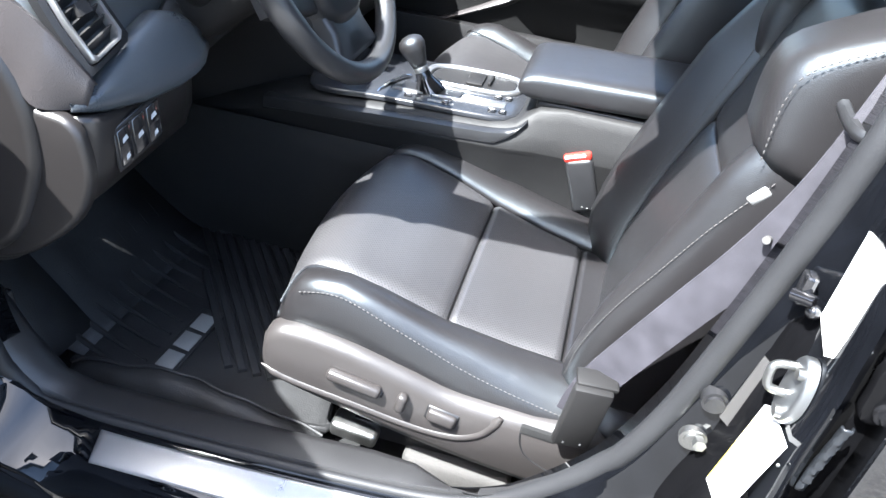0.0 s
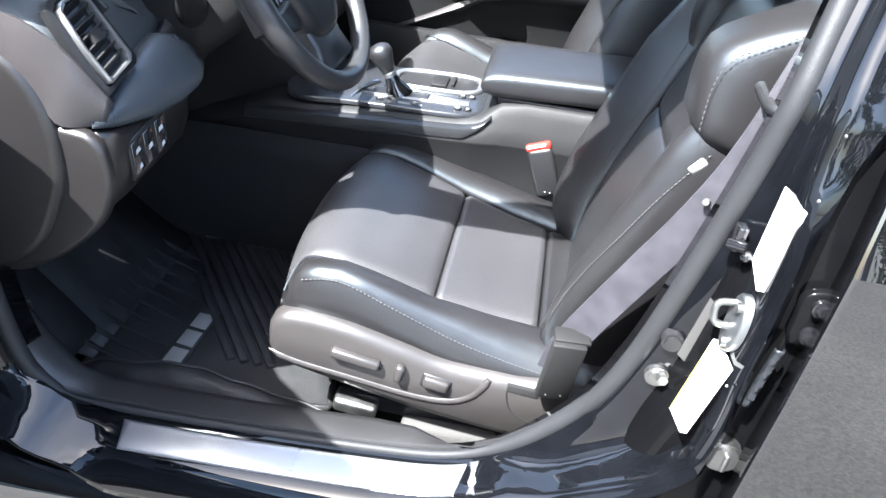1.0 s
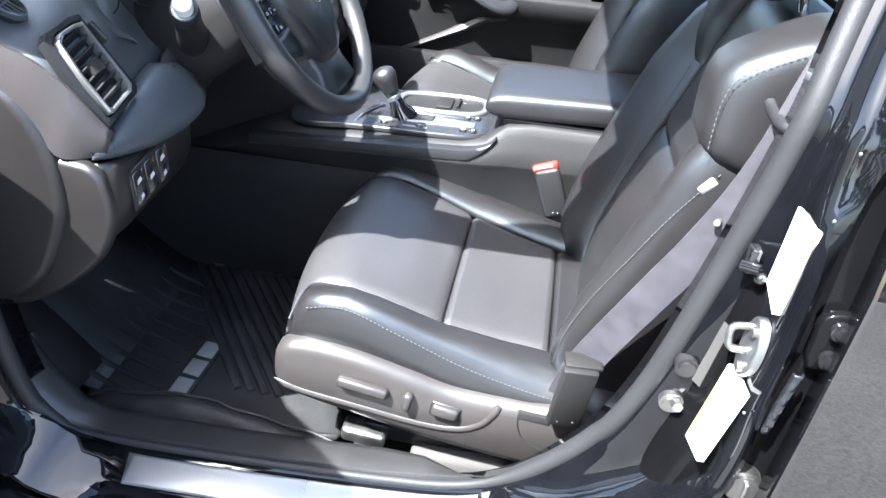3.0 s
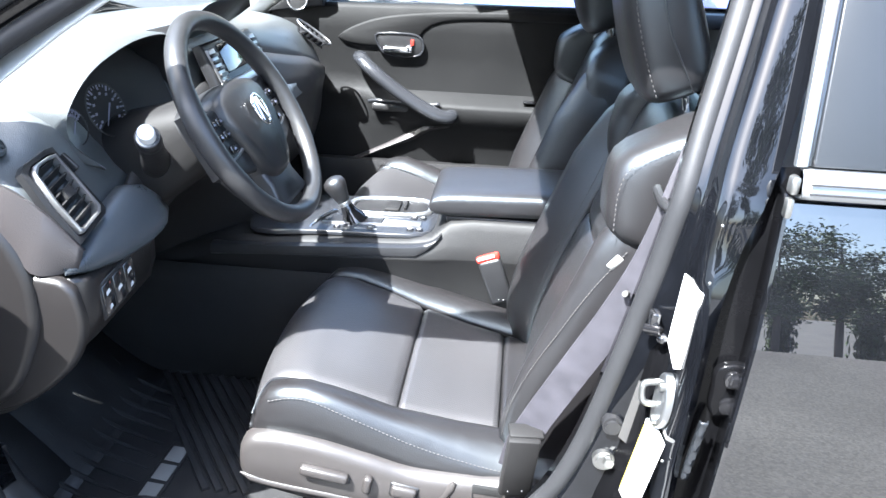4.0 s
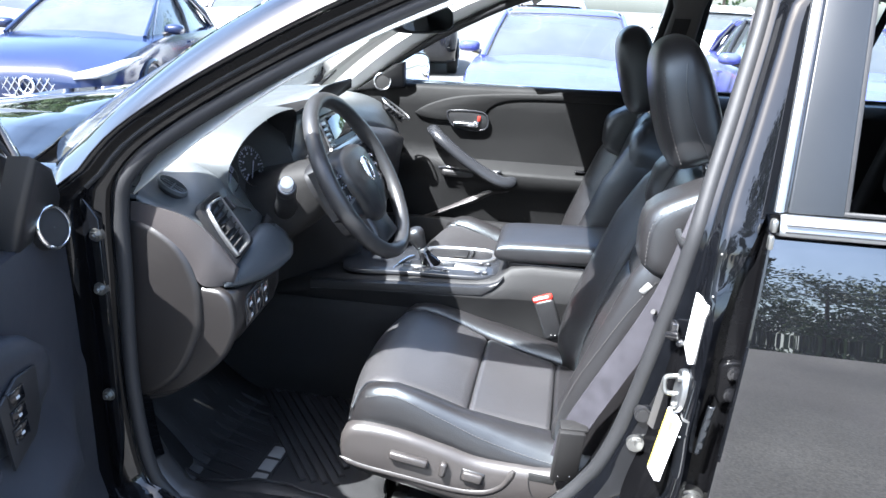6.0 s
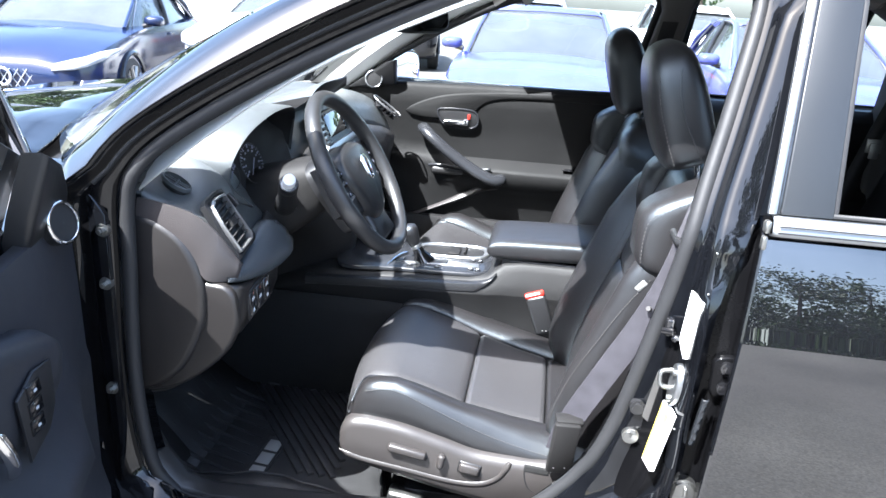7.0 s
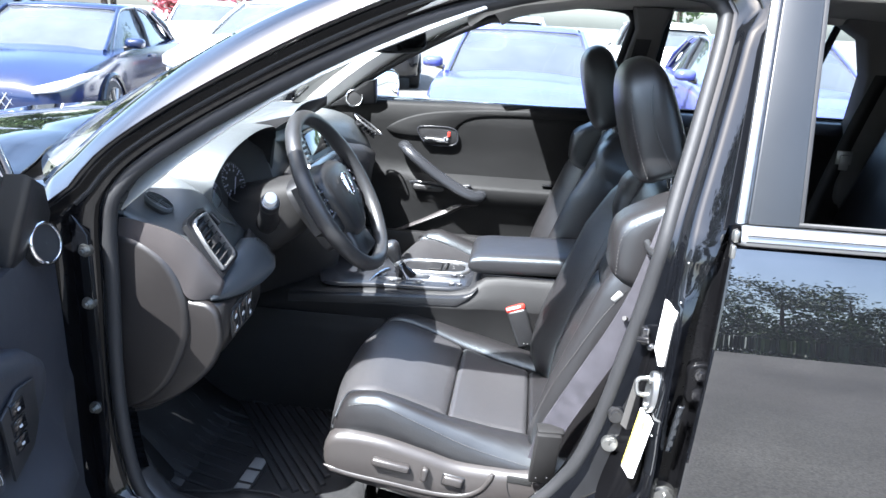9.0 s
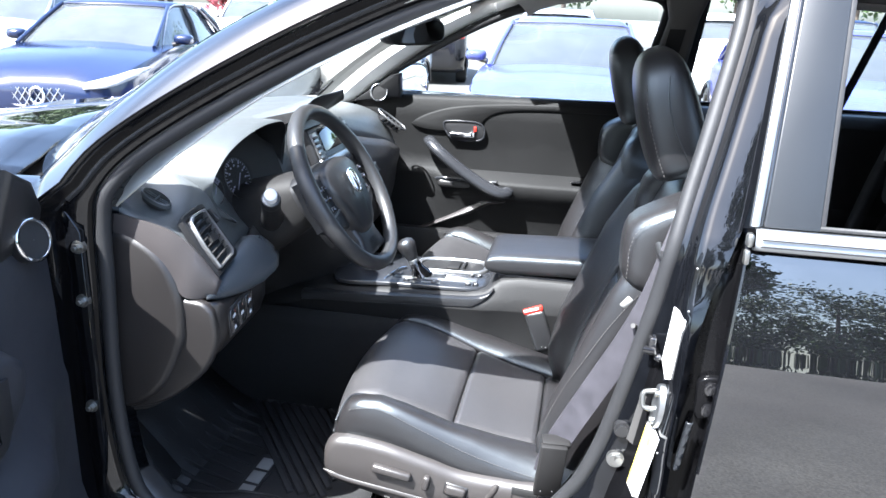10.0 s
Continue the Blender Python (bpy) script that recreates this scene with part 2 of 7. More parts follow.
def rbox(c, size, bev=0.005, seg=2, m=None):
    bm = bmesh.new()
    bmesh.ops.create_cube(bm, size=1.0)
    bmesh.ops.scale(bm, vec=size, verts=bm.verts)
    if bev:
        bmesh.ops.bevel(bm, geom=bm.edges[:], offset=min(bev, min(size) * 0.49), segments=seg, affect="EDGES", profile=0.5)
    bm.transform(Matrix.Translation(c) @ (m or Matrix()))
    g = Geo()
    bm.verts.index_update()
    g.v = [tuple(v.co) for v in bm.verts]
    g.f = [tuple(v.index for v in f.verts) for f in bm.faces]
    bm.free()
    return g


def joined(*gs):
    out = Geo()
    for g in gs:
        o = len(out.v)
        out.v += g.v
        out.f += [tuple(i + o for i in f) for f in g.f]
    return out


def smooth_path(pts, n, closed=False):
    """A Catmull-Rom curve through points, n samples, evenly spread by length."""
    P = [Vector(p) for p in pts]
    k, fine = len(P), []
    for i in range(k if closed else k - 1):
        a, b, c, d = (P[(i + q) % k] if closed else P[min(max(i + q, 0), k - 1)] for q in (-1, 0, 1, 2))
        for j in range(24):
            t = j / 24
            fine.append(0.5 * ((2 * b) + (c - a) * t + (2 * a - 5 * b + 4 * c - d) * t * t + (3 * b - a - 3 * c + d) * t**3))
    fine.append(P[0] if closed else P[-1])
    acc = [0.0]
    for a, b in zip(fine, fine[1:]):
        acc.append(acc[-1] + (b - a).length)
    out, j = [], 0
    for i in range(n):
        s = acc[-1] * i / (n if closed else n - 1)
        while j < len(acc) - 2 and acc[j + 1] < s:
            j += 1
        w = (s - acc[j]) / max(1e-9, acc[j + 1] - acc[j])
        out.append(fine[j].lerp(fine[j + 1], min(1, w)))
    return out


def interp(x, xs, ys):
    return float(np.interp(x, xs, ys))


def stitches(path, step=0.0065, r=0.0009, long=0.0042):
    """A row of short threads along a path of points."""
    g, n = Geo(), max(3, int(sum((Vector(b) - Vector(a)).length for a, b in zip(path, path[1:])) / step))
    p = smooth_path(path, n)
    for a, b in zip(p, p[1:]):
        d = (b - a).normalized()
        g.tube([a, a + d * long * 0.3, a + d * long * 0.7, a + d * long], [r * 0.5, r, r, r * 0.5], n=5)
    return g


def wall_side(z):
    return -0.78 + max(0.0, z - 1.1) * 0.40


# ---- ground ----
GROUND = -0.06


def ground():
    g = Geo()
    xs = [-900, -120, -40, -20, -12, -8, -5, -3, -2, -1, 0, 1, 2, 3, 5, 8, 12, 20, 40, 120, 900]
    g.grid([[(x, y, GROUND) for y in xs] for x in xs])
    m = material("grey_asphalt", (0.082, 0.0775, 0.072), 0.85, vary=0.5, scale=0.9, fine=70, bump=1.0)
    # light and dark chips in the surface
    n, ln = m.node_tree.nodes, m.node_tree.links
    chip, bright, mul = n.new("ShaderNodeTexVoronoi"), n.new("ShaderNodeMapRange"), n.new("ShaderNodeHueSaturation")
    chip.inputs["Scale"].default_value = 95
    ln.new(n["Texture Coordinate"].outputs["Object"], chip.inputs["Vector"])
    bright.inputs["To Min"].default_value, bright.inputs["To Max"].default_value = 0.6, 1.4
    ln.new(chip.outputs["Color"], bright.inputs["Value"])
    p = n["Principled BSDF"]
    ln.new(p.inputs["Base Color"].links[0].from_socket, mul.inputs["Color"])
    ln.new(bright.outputs[0], mul.inputs["Value"])
    ln.new(mul.outputs[0], p.inputs["Base Color"])
    return tagged(part("ground", g, m), "worn grey asphalt car park surface", "ground", kind="structure")


ground()

# ---- the car body ----
# the front door opening, seen square on: (x, z), x towards the rear
OPENING = [(-0.236, 0.446), (0.0, 0.464), (0.117, 0.482), (0.19, 0.518), (0.253, 0.577), (0.302, 0.645), (0.336, 0.728), (0.365, 0.842), (0.396, 0.99), (0.421, 1.13),
           (0.455, 1.277), (0.487, 1.43), (0.482, 1.475), (0.43, 1.497), (0.25, 1.498), (0.026, 1.446), (-0.164, 1.365), (-0.356, 1.26), (-0.49, 1.171), (-0.545, 1.111), (-0.561, 1.049),
           (-0.565, 0.941), (-0.573, 0.708), (-0.552, 0.52), (-0.505, 0.450), (-0.44, 0.438)]
LOOP = [(p.x, p.y) for p in smooth_path([(x, z, 0) for x, z in OPENING], 150, closed=True)]


def loop_normals(loop):
    out, n = [], len(loop)
    for i in range(n):
        a, b = loop[i - 1], loop[(i + 1) % n]
        d = Vector((b[0] - a[0], b[1] - a[1])).normalized()
        out.append((d.y, -d.x))
    return out


NORMALS = loop_normals(LOOP)


def jamb_point(i, d, dy, flip=1):
    (x, z), (nx, nz) = LOOP[i], NORMALS[i]
    x2, z2 = x + nx * d, z + nz * d
    return (x2, flip * (wall_side(z2) + dy), z2)


def jamb_profile(i):
    """(distance outwards from the opening, step outwards) across the painted jamb: sill, pillars and roof rail blend."""
    nx, nz = NORMALS[i]
    x, z = LOOP[i]
    sill = max(0.0, min(1.0, (-nz - 0.35) / 0.45))
    b = max(0.0, min(1.0, (nx - 0.2) / 0.5)) * max(0.0, min(1.0, (1.465 - z) / 0.03))
    hinge = max(0.0, min(1.0, (-nx - 0.55) / 0.35)) * (1 if z < 1.08 else 0)
    wide = 0.075 + 0.04 * b + 0.03 * hinge
    side = [(-0.004, 0.05), (0.0, 0.0), (0.009, -0.003), (0.018, -0.006), (0.03, -0.022), (wide * 0.5, -0.0245), (wide * 0.62, -0.026), (wide * 0.68, -0.034), (wide * 0.94, -0.042), (wide, -0.052), (wide + 0.004, -0.062)]
    over = max(0.0, min(1.0, (nz - 0.2) / 0.25)) * max(0.0, min(1.0, (0.46 - x) / 0.06))
    if over:
        # slim return along the windshield pillar and the roof
        slim = [(-0.004, 0.05), (0.0, 0.0), (0.009, -0.003), (0.014, -0.006), (0.020, -0.017), (0.024, -0.019), (0.028, -0.021), (0.032, -0.029), (0.044, -0.036), (0.048, -0.046), (0.051, -0.056)]
        side = [(s[0] * (1 - over) + q[0] * over, s[1] * (1 - over) + q[1] * over) for s, q in zip(side, slim)]
    if b > 0.02:
        # centre pillar: a face beside the seal, then an outward strip that widens towards the roof
        fw = interp(z, [0.55, 0.70, 0.82, 0.92, 1.0, 1.15], [0.09, 0.082, 0.050, 0.034, 0.024, 0.016])
        dy = interp(z, [0.6, 0.9, 1.0, 1.07], [-0.110, -0.104, -0.088, -0.06])
        face = [(-0.004, 0.05), (0.0, 0.0), (0.010, -0.008), (fw * 0.6, -0.015), (fw - 0.004, -0.020), (fw + 0.003, -0.030), (fw + 0.007, dy * 0.55), (fw + 0.010, dy * 0.82), (fw + 0.017, dy * 0.95), (fw + 0.024, dy * 0.86), (fw + 0.028, dy * 0.3)]
        strip = [(-0.004, 0.05), (0.0, 0.0), (0.006, -0.004), (0.012, -0.006), (0.016, -0.010), (0.019, -0.020), (0.022, -0.030), (0.026, -0.036), (0.033, -0.038), (0.070, -0.038), (0.077, -0.010)]
        k = max(0.0, min(1.0, (1.15 - z) / 0.17))
        pillar = [(q[0] * (1 - k) + f[0] * k, q[1] * (1 - k) + f[1] * k) for q, f in zip(strip, face)]
        side = [(s[0] * (1 - b) + q[0] * b, s[1] * (1 - b) + q[1] * b) for s, q in zip(side, pillar)]
    low = [(-0.004, 0.028), (0.0, 0.0), (0.002, -0.006), (0.004, -0.012), (0.007, -0.03), (0.011, -0.05), (0.016, -0.066), (0.022, -0.078), (0.035, -0.09), (0.048, -0.095), (0.06, -0.098)]
    # towards the front corner the sill tips outwards and climbs
    f = max(0.0, min(1.0, (-0.37 - x) / 0.06))
    low = [(d * (1 - f) + (max(-0.004, -0.34 * dy) - 0.20 * max(0.0, -0.37 - x) * min(1.0, k / 3)) * f, dy) for k, (d, dy) in enumerate(low)]
    return [(s[0] * (1 - sill) + l[0] * sill, s[1] * (1 - sill) + l[1] * sill) for s, l in zip(side, low)]


def build_body():
    car = thing("suv_body", "black glossy suv body with its front side door open", "car")
    for flip in (1, -1):
        n = len(LOOP)
        g = Geo()
        prof = [jamb_profile(i) for i in range(n)]
        g.grid([[jamb_point(i, prof[i][k][0], prof[i][k][1] if k or flip > 0 else 0.012, flip) for i in range(n)] for k in range(11)], close_v=True)
        part("door_jamb", g, JAMB_PAINT, car, "glossy black painted door jamb", smooth=50, thick=0.004)
        # black skin added over the front pillar and roof rail jamb to darken reflections
        top = [i for i in range(n) if (NORMALS[i][1] > 0.3 or NORMALS[i][0] < -0.5) and LOOP[i][0] < 0.42]
        g = Geo().grid([[jamb_point(i, prof[i][k][0], prof[i][k][1] - 0.003, flip) for i in top] for k in range(2, 11)])
        part("rail_cover", g, JAMB_BLACK, car, "satin black skin that keeps the jamb's reflections dark", smooth=50, thick=0.002)
        seal = [jamb_point(i, -0.004, 0.004 if NORMALS[i][1] > -0.5 else 0.008, flip) for i in range(n)]
        part("door_seal", Geo().tube(seal, [0.0075 + 0.006 * max(0.0, min(1.0, (NORMALS[i][1] + 0.95) / 0.25)) for i in range(n)], n=10, closed=True, flat=1.0), RUBBER, car, "black rubber weather strip")
        lip = [jamb_point(i, 0.012, -0.004, flip) for i in range(n)]
        part("seal_lip", Geo().tube(lip, 0.005, n=6, closed=True), PLASTIC_BLACK, car)
    # second strip on the outer edge of the near opening
    pts = [jamb_point(i, jamb_profile(i)[6][0], jamb_profile(i)[6][1] - 0.004) for i in range(len(LOOP)) if NORMALS[i][1] > 0.25 and LOOP[i][0] < 0.40]
    part("drip_strip", Geo().tube(pts, 0.006, n=8), RUBBER, car, "thin black rubber drip strip")
    # black sheet standing for shade in the gap between centre pillar and rear door
    rows = []
    for z in (0.46, 0.6, 0.75, 0.9, 1.05, 1.14):
        x0 = interp(z, [0.46, 0.6, 0.75, 0.9, 1.05, 1.14], [0.30, 0.36, 0.40, 0.42, 0.45, 0.47])
        rows.append([(x0 - 0.03, -0.79, z), (x0 + 0.01, interp(z, [0.95, 1.14], [-0.838, -0.785]), z), (0.50, interp(z, [0.95, 1.14], [-0.845, -0.79]), z), (0.54, -0.785, z)])
    part("pillar_recess", Geo().grid(rows), JAMB_BLACK, car, "black sheet for the shaded shut line gap", thick=0.003)
    # sill, outside
    for flip in (1, -1):
        rows = []
        for x in [-0.78, -0.6, -0.5, -0.3, 0.0, 0.2, 0.3, 0.45, 0.6, 0.9, 1.4]:
            up = interp(x, [-0.78, -0.5, 0.0, 0.45, 1.4], [0.405, 0.395, 0.42, 0.44, 0.44])
            rows.append([(x, flip * y, z) for y, z in ((-0.79, up + 0.005), (-0.862, up - 0.012), (-0.884, up - 0.03), (-0.895, up - 0.07), (-0.885, up - 0.15), (-0.84, up - 0.2), (-0.6, up - 0.21))])
        part("side_sill", Geo().grid(rows), PAINT, car, "glossy black side sill", thick=0.004)
    # scuff plate on the near sill
    run = sorted((i for i in range(len(LOOP)) if NORMALS[i][1] < -0.5 and -0.5 < LOOP[i][0] < 0.45 and LOOP[i][1] < 0.8), key=lambda i: LOOP[i][0])
    def on_sill(a, b, c):
        """A point c above the painted jamb sill, at a along the car and b outwards from the seal."""
        xs = [LOOP[i][0] for i in run]
        def at(i):
            prof = jamb_profile(i)[1:]
            return LOOP[i][1] - interp(b, [-p[1] for p in prof], [p[0] for p in prof])
        return (a, interp(a, xs, [wall_side(LOOP[i][1]) for i in run]) - b, interp(a, xs, [at(i) for i in run]) + c)
    def plate(a0, a1, n):
        return Geo().grid([[on_sill(a0 + (a1 - a0) * i / n - 0.25 * (b - 0.006) * (1 if i else -1) * (i in (0, n)), b, 0.006) for b in (0.010, 0.014, 0.02, 0.03, 0.04, 0.05, 0.054, 0.058)] for i in range(n + 1)])
    part("scuff_plate", plate(-0.385, 0.150, 36), SCUFF, car, "bright brushed metal scuff plate on the sill", thick=0.004)
    part("scuff_end_cap", plate(0.153, 0.168, 3), SILVER, car, thick=0.004)
    # inner sill trim
    rows = []
    for x in [-0.60, -0.55, -0.5, -0.44, -0.34, -0.236, -0.1, 0.0, 0.06, 0.117, 0.155, 0.19, 0.22, 0.253, 0.28, 0.30, 0.335]:
        z = interp(x, [-0.6, -0.55, -0.5, -0.44, -0.236, 0.0, 0.117, 0.19, 0.253, 0.30, 0.335], [0.62, 0.52, 0.455, 0.441, 0.449, 0.467, 0.485, 0.521, 0.580, 0.646, 0.735])
        w = interp(x, [0.04, 0.15], [1.0, 0.12])
        rows.append([(x, -0.776 + o * (1 if o < 0.02 else w), h) for o, h in ((0.0, z - 0.01), (0.012, z + 0.009), (0.048, z + 0.010), (0.062, z + 0.004), (0.074, z - 0.016), (0.100, min(z - 0.08, 0.37)), (0.112, 0.325))])
    part("sill_trim", Geo().grid(rows), PLASTIC, car, "black moulded sill cover", thick=0.004)
    # kick panel ahead of the sill
    rows = []
    for x in [-0.60, -0.7, -0.8, -0.9]:
        rows.append([(x, -0.755, 0.95), (x, -0.75, 0.75), (x, -0.735, 0.6), (x, -0.70, 0.5), (x, -0.67, 0.42), (x, -0.66, 0.325)])
    part("kick_panel", Geo().grid(rows), PLASTIC_BLACK, car, "black plastic kick panel", thick=0.004)
    part("hood_release", joined(rbox((-0.585, -0.70, 0.53), (0.02, 0.012, 0.075), 0.005), rbox((-0.573, -0.705, 0.535), (0.006, 0.004, 0.02), 0.001)), PLASTIC_BLACK, car)
    # hinge pillar face and its bolts
    g = Geo().slab([(-0.575, 0.62), (-0.575, 1.04), (-0.63, 1.10), (-0.70, 1.10), (-0.70, 0.45), (-0.60, 0.45)], lambda a, b, c: (a, -0.80 - c + (a + 0.6) * -0.25, b), 0.012, 0.004)
    part("hinge_pillar", g, JAMB_PAINT, car)
    for bx, by, bz in ((-0.582, -0.806, 1.012), (-0.585, -0.806, 0.912), (-0.592, -0.806, 0.70)):
        b = joined(Geo().tube([(bx, by - 0.002, bz), (bx, by - 0.012, bz)], 0.012, 14), Geo().tube([(bx, by - 0.012, bz), (bx, by - 0.02, bz)], 0.0075, 6), Geo().tube([(bx, by - 0.018, bz), (bx, by - 0.024, bz)], 0.004, 8))
        part("hinge_bolt", b, STEEL, car, "zinc plated hinge bolt")
    # roof, headliner
    def roof_row(x, dz, half, crown):
        k = max(0.0, 1 - (x + 0.06) / 0.5)
        return [(x - 0.04 * k * (1 - t * t), half * t, 1.565 + dz + crown * (1 - t * t) - 0.012 * abs(t) ** 6) for t in (i / 8 - 1 for i in range(17))]
    rx = [0.03, 0.06, 0.12, 0.3, 0.6, 1.0, 1.4, 1.8, 2.1]
    rz = [-0.05, -0.03, -0.01, 0.015, 0.025, 0.02, 0.0, -0.04, -0.10]
    part("roof_panel", Geo().grid([roof_row(x, z, 0.66 - 0.03 * max(0, x - 1), 0.06) for x, z in zip(rx, rz)]), PAINT, car, "black painted roof", thick=0.01)
    part("headliner", Geo().grid([roof_row(x, z - 0.075, 0.60 - 0.03 * max(0, x - 1), 0.045) for x, z in zip([0.05, 0.08, 0.14, 0.3, 0.6, 1.0, 1.4, 1.8, 2.1], rz)]), HEADLINER, car, "light grey cloth headliner, paled to bounce light", thick=0.01)
    part("windshield_header", Geo().grid([[(x + 0.03 * (y / 0.6) ** 2, y, z) for y in (i / 8 * 0.6 - 0.6 for i in range(17))] for x, z in ((0.02, 1.51), (0.01, 1.560), (0.05, 1.575), (0.08, 1.57), (0.08, 1.51))]), PAINT, car, thick=0.006)
    # windshield
    def shield(u, v):
        lo = Vector((-0.70 - 0.30 * (1 - v * v), 0.735 * v, 1.115))
        hi = Vector((0.04 - 0.06 * (1 - v * v), 0.63 * v, 1.530 + 0.035 * (1 - v * v)))
        p = lo.lerp(hi, u)
        return p + Vector((-0.03, 0, 0.035)) * math.sin(math.pi * u)
    part("windshield", Geo().grid([[shield(i / 10, j / 10 - 1) for j in range(21)] for i in range(11)]), GLASS_CLEAR, car, "clear curved windshield").visible_shadow = False
    # outer front pillars: painted skin from the opening up to the glass
    base, rise = Vector((-0.70, -0.735, 1.115)), Vector((0.65, 0.105, 0.41))
    a_pillar = sorted((i for i in range(len(LOOP)) if NORMALS[i][1] > 0.05 and LOOP[i][0] < 0.10 and LOOP[i][1] > 1.05), key=lambda i: LOOP[i][0])
    for flip in (1, -1):
        rows = []
        for i in a_pillar:
            p = Vector(jamb_point(i, jamb_profile(i)[9][0], jamb_profile(i)[9][1] - 0.004))
            t = max(-0.05, min(1.02, (p - base).dot(rise) / rise.dot(rise)))
            g = base + rise * t + Vector((-0.03, 0, 0.035)) * math.sin(math.pi * max(0.0, min(1.0, t)))
            bow = Vector((0, -0.7, 0.7)) * 0.010
            row = [p + Vector((0.004, 0.012, -0.003)), p] + [p.lerp(g, u) + bow * math.sin(math.pi * u) for u in (0.12, 0.3, 0.5, 0.7, 0.9)] + [g, g + Vector((-0.008, 0.02, 0.003))]
            rows.append([(q.x, flip * q.y, q.z) for q in row])
        part("front_pillar", Geo().grid(rows), PAINT, car, "glossy black windshield pillar", thick=0.004)
        # inner pillar trim
        rows = []
        for t in (i / 8 for i in range(9)):
            s = Vector((-0.64 + 0.66 * t, -0.735 + 0.095 * t, 1.10 + 0.40 * t)) + Vector((-0.03, 0, 0.03)) * math.sin(math.pi * t)
            w = 1.35 if flip > 0 else 1.0
            rows.append([(p.x, flip * p.y, p.z) for p in (s + Vector((-0.02 - 0.14 * (1 - t) * (flip < 0), -0.02 + 0.02 * (flip < 0), 0.0)), s + Vector((-0.028, 0.012 * w, 0.004)), s + Vector((0.0, 0.032 * w, -0.008)), s + Vector((0.04, 0.022, -0.038)) * (1.0 if flip > 0 else 0.6), s + Vector((0.068, -0.01, -0.05)) * (1.0 if flip > 0 else 0.6))])
        part("pillar_trim", Geo().grid(rows), TRIMGREY, car, "light grey inner pillar trim", thick=0.004)
    # bonnet, wings, cowl
    part("bonnet", Geo().grid([[(x - 0.12 * (1 - t * t), 0.70 * t, z + 0.035 * (1 - t * t) + (0.012 if 0.45 < abs(t) < 0.8 else 0)) for t in (i / 10 - 1 for i in range(21))] for x, z in
                               ((-0.80, 1.095), (-0.95, 1.093), (-1.1, 1.085), (-1.4, 1.05), (-1.65, 1.0), (-1.85, 0.92), (-1.92, 0.84))]), PAINT, car, "glossy black bonnet", thick=0.01)
    part("cowl", Geo().grid([[(x - 0.22 * (1 - t * t), 0.73 * t, z) for t in (i / 8 - 1 for i in range(17))] for x, z in ((-0.68, 1.105), (-0.74, 1.08), (-0.84, 1.075), (-0.88, 1.06))]), PLASTIC_BLACK, car, thick=0.004)
    for flip in (1, -1):
        rows = []
        for x in (-0.66, -0.70, -0.8, -1.0, -1.3, -1.6, -1.85):
            t = (-0.66 - x) / 1.2
            top = 1.118 - 0.16 * t * t - 0.02 * t
            rows.append([(x, flip * y, z) for y, z in ((-0.705, top - 0.012), (-0.74, top - 0.004), (-0.80, top - 0.03), (-0.85, top - 0.11), (-0.88, top - 0.25), (-0.885, 0.7), (-0.87, 0.42))])
        part("front_wing", Geo().grid(rows), PAINT, car, "glossy black front wing", thick=0.006)
    # wheels, nose and tail that close the body
    for x in (-1.28, 1.62):
        for s in (-1, 1):
            wheel = part("wheel", Geo().tube([(x, s * y, 0.345 + GROUND) for y in (0.66, 0.68, 0.86, 0.885)], [0.30, 0.345, 0.345, 0.31], 32), RUBBER, car, "black road tyre")
            part("rim", Geo().tube([(x, s * y, 0.345 + GROUND) for y in (0.85, 0.875, 0.88)], [0.235, 0.24, 0.22], 28), STEEL, wheel)
    part("nose", Geo().grid([[(-1.93 - 0.10 * (1 - t * t) - o, 0.86 * t * w, z) for t in (i / 8 - 1 for i in range(17))] for z, o, w in ((0.90, -0.02, 0.92), (0.78, 0.03, 0.98), (0.55, 0.06, 1.0), (0.32, 0.02, 0.98), (0.24, -0.06, 0.9))]), PAINT, car, "black front bumper", thick=0.01)
    part("tail", Geo().grid([[(2.15 + 0.08 * (1 - t * t) + o, 0.84 * t * w, z) for t in (i / 8 - 1 for i in range(17))] for z, o, w in ((1.46, -0.12, 0.78), (1.12, 0.04, 0.95), (0.95, 0.06, 1.0), (0.55, 0.10, 1.02), (0.34, 0.04, 1.0), (0.26, -0.06, 0.92))]), PAINT, car, "black tailgate and bumper", thick=0.01)
    # floor, tunnel, bulkhead, rear shell
    part("cabin_floor", Geo().grid([[(x, y, interp(x, [-1.1, -0.95, -0.8, -0.66, 2.0], [0.84, 0.60, 0.43, 0.325, 0.325])) for y in (-0.68, -0.3, 0.0, 0.3, 0.68)] for x in (-1.1, -0.95, -0.8, -0.66, -0.3, 0.3, 1.0, 2.0)]), CARPET, car, "black carpet cabin floor", thick=0.01)
    part("bulkhead", rbox((-1.12, 0, 0.735), (0.03, 1.4, 0.57), 0.005), CARPET, car)
    part("tail_shell", rbox((2.12, 0, 0.85), (0.04, 1.5, 1.2), 0.01), TRIMDARK, car)
    return car


CAR = build_body()


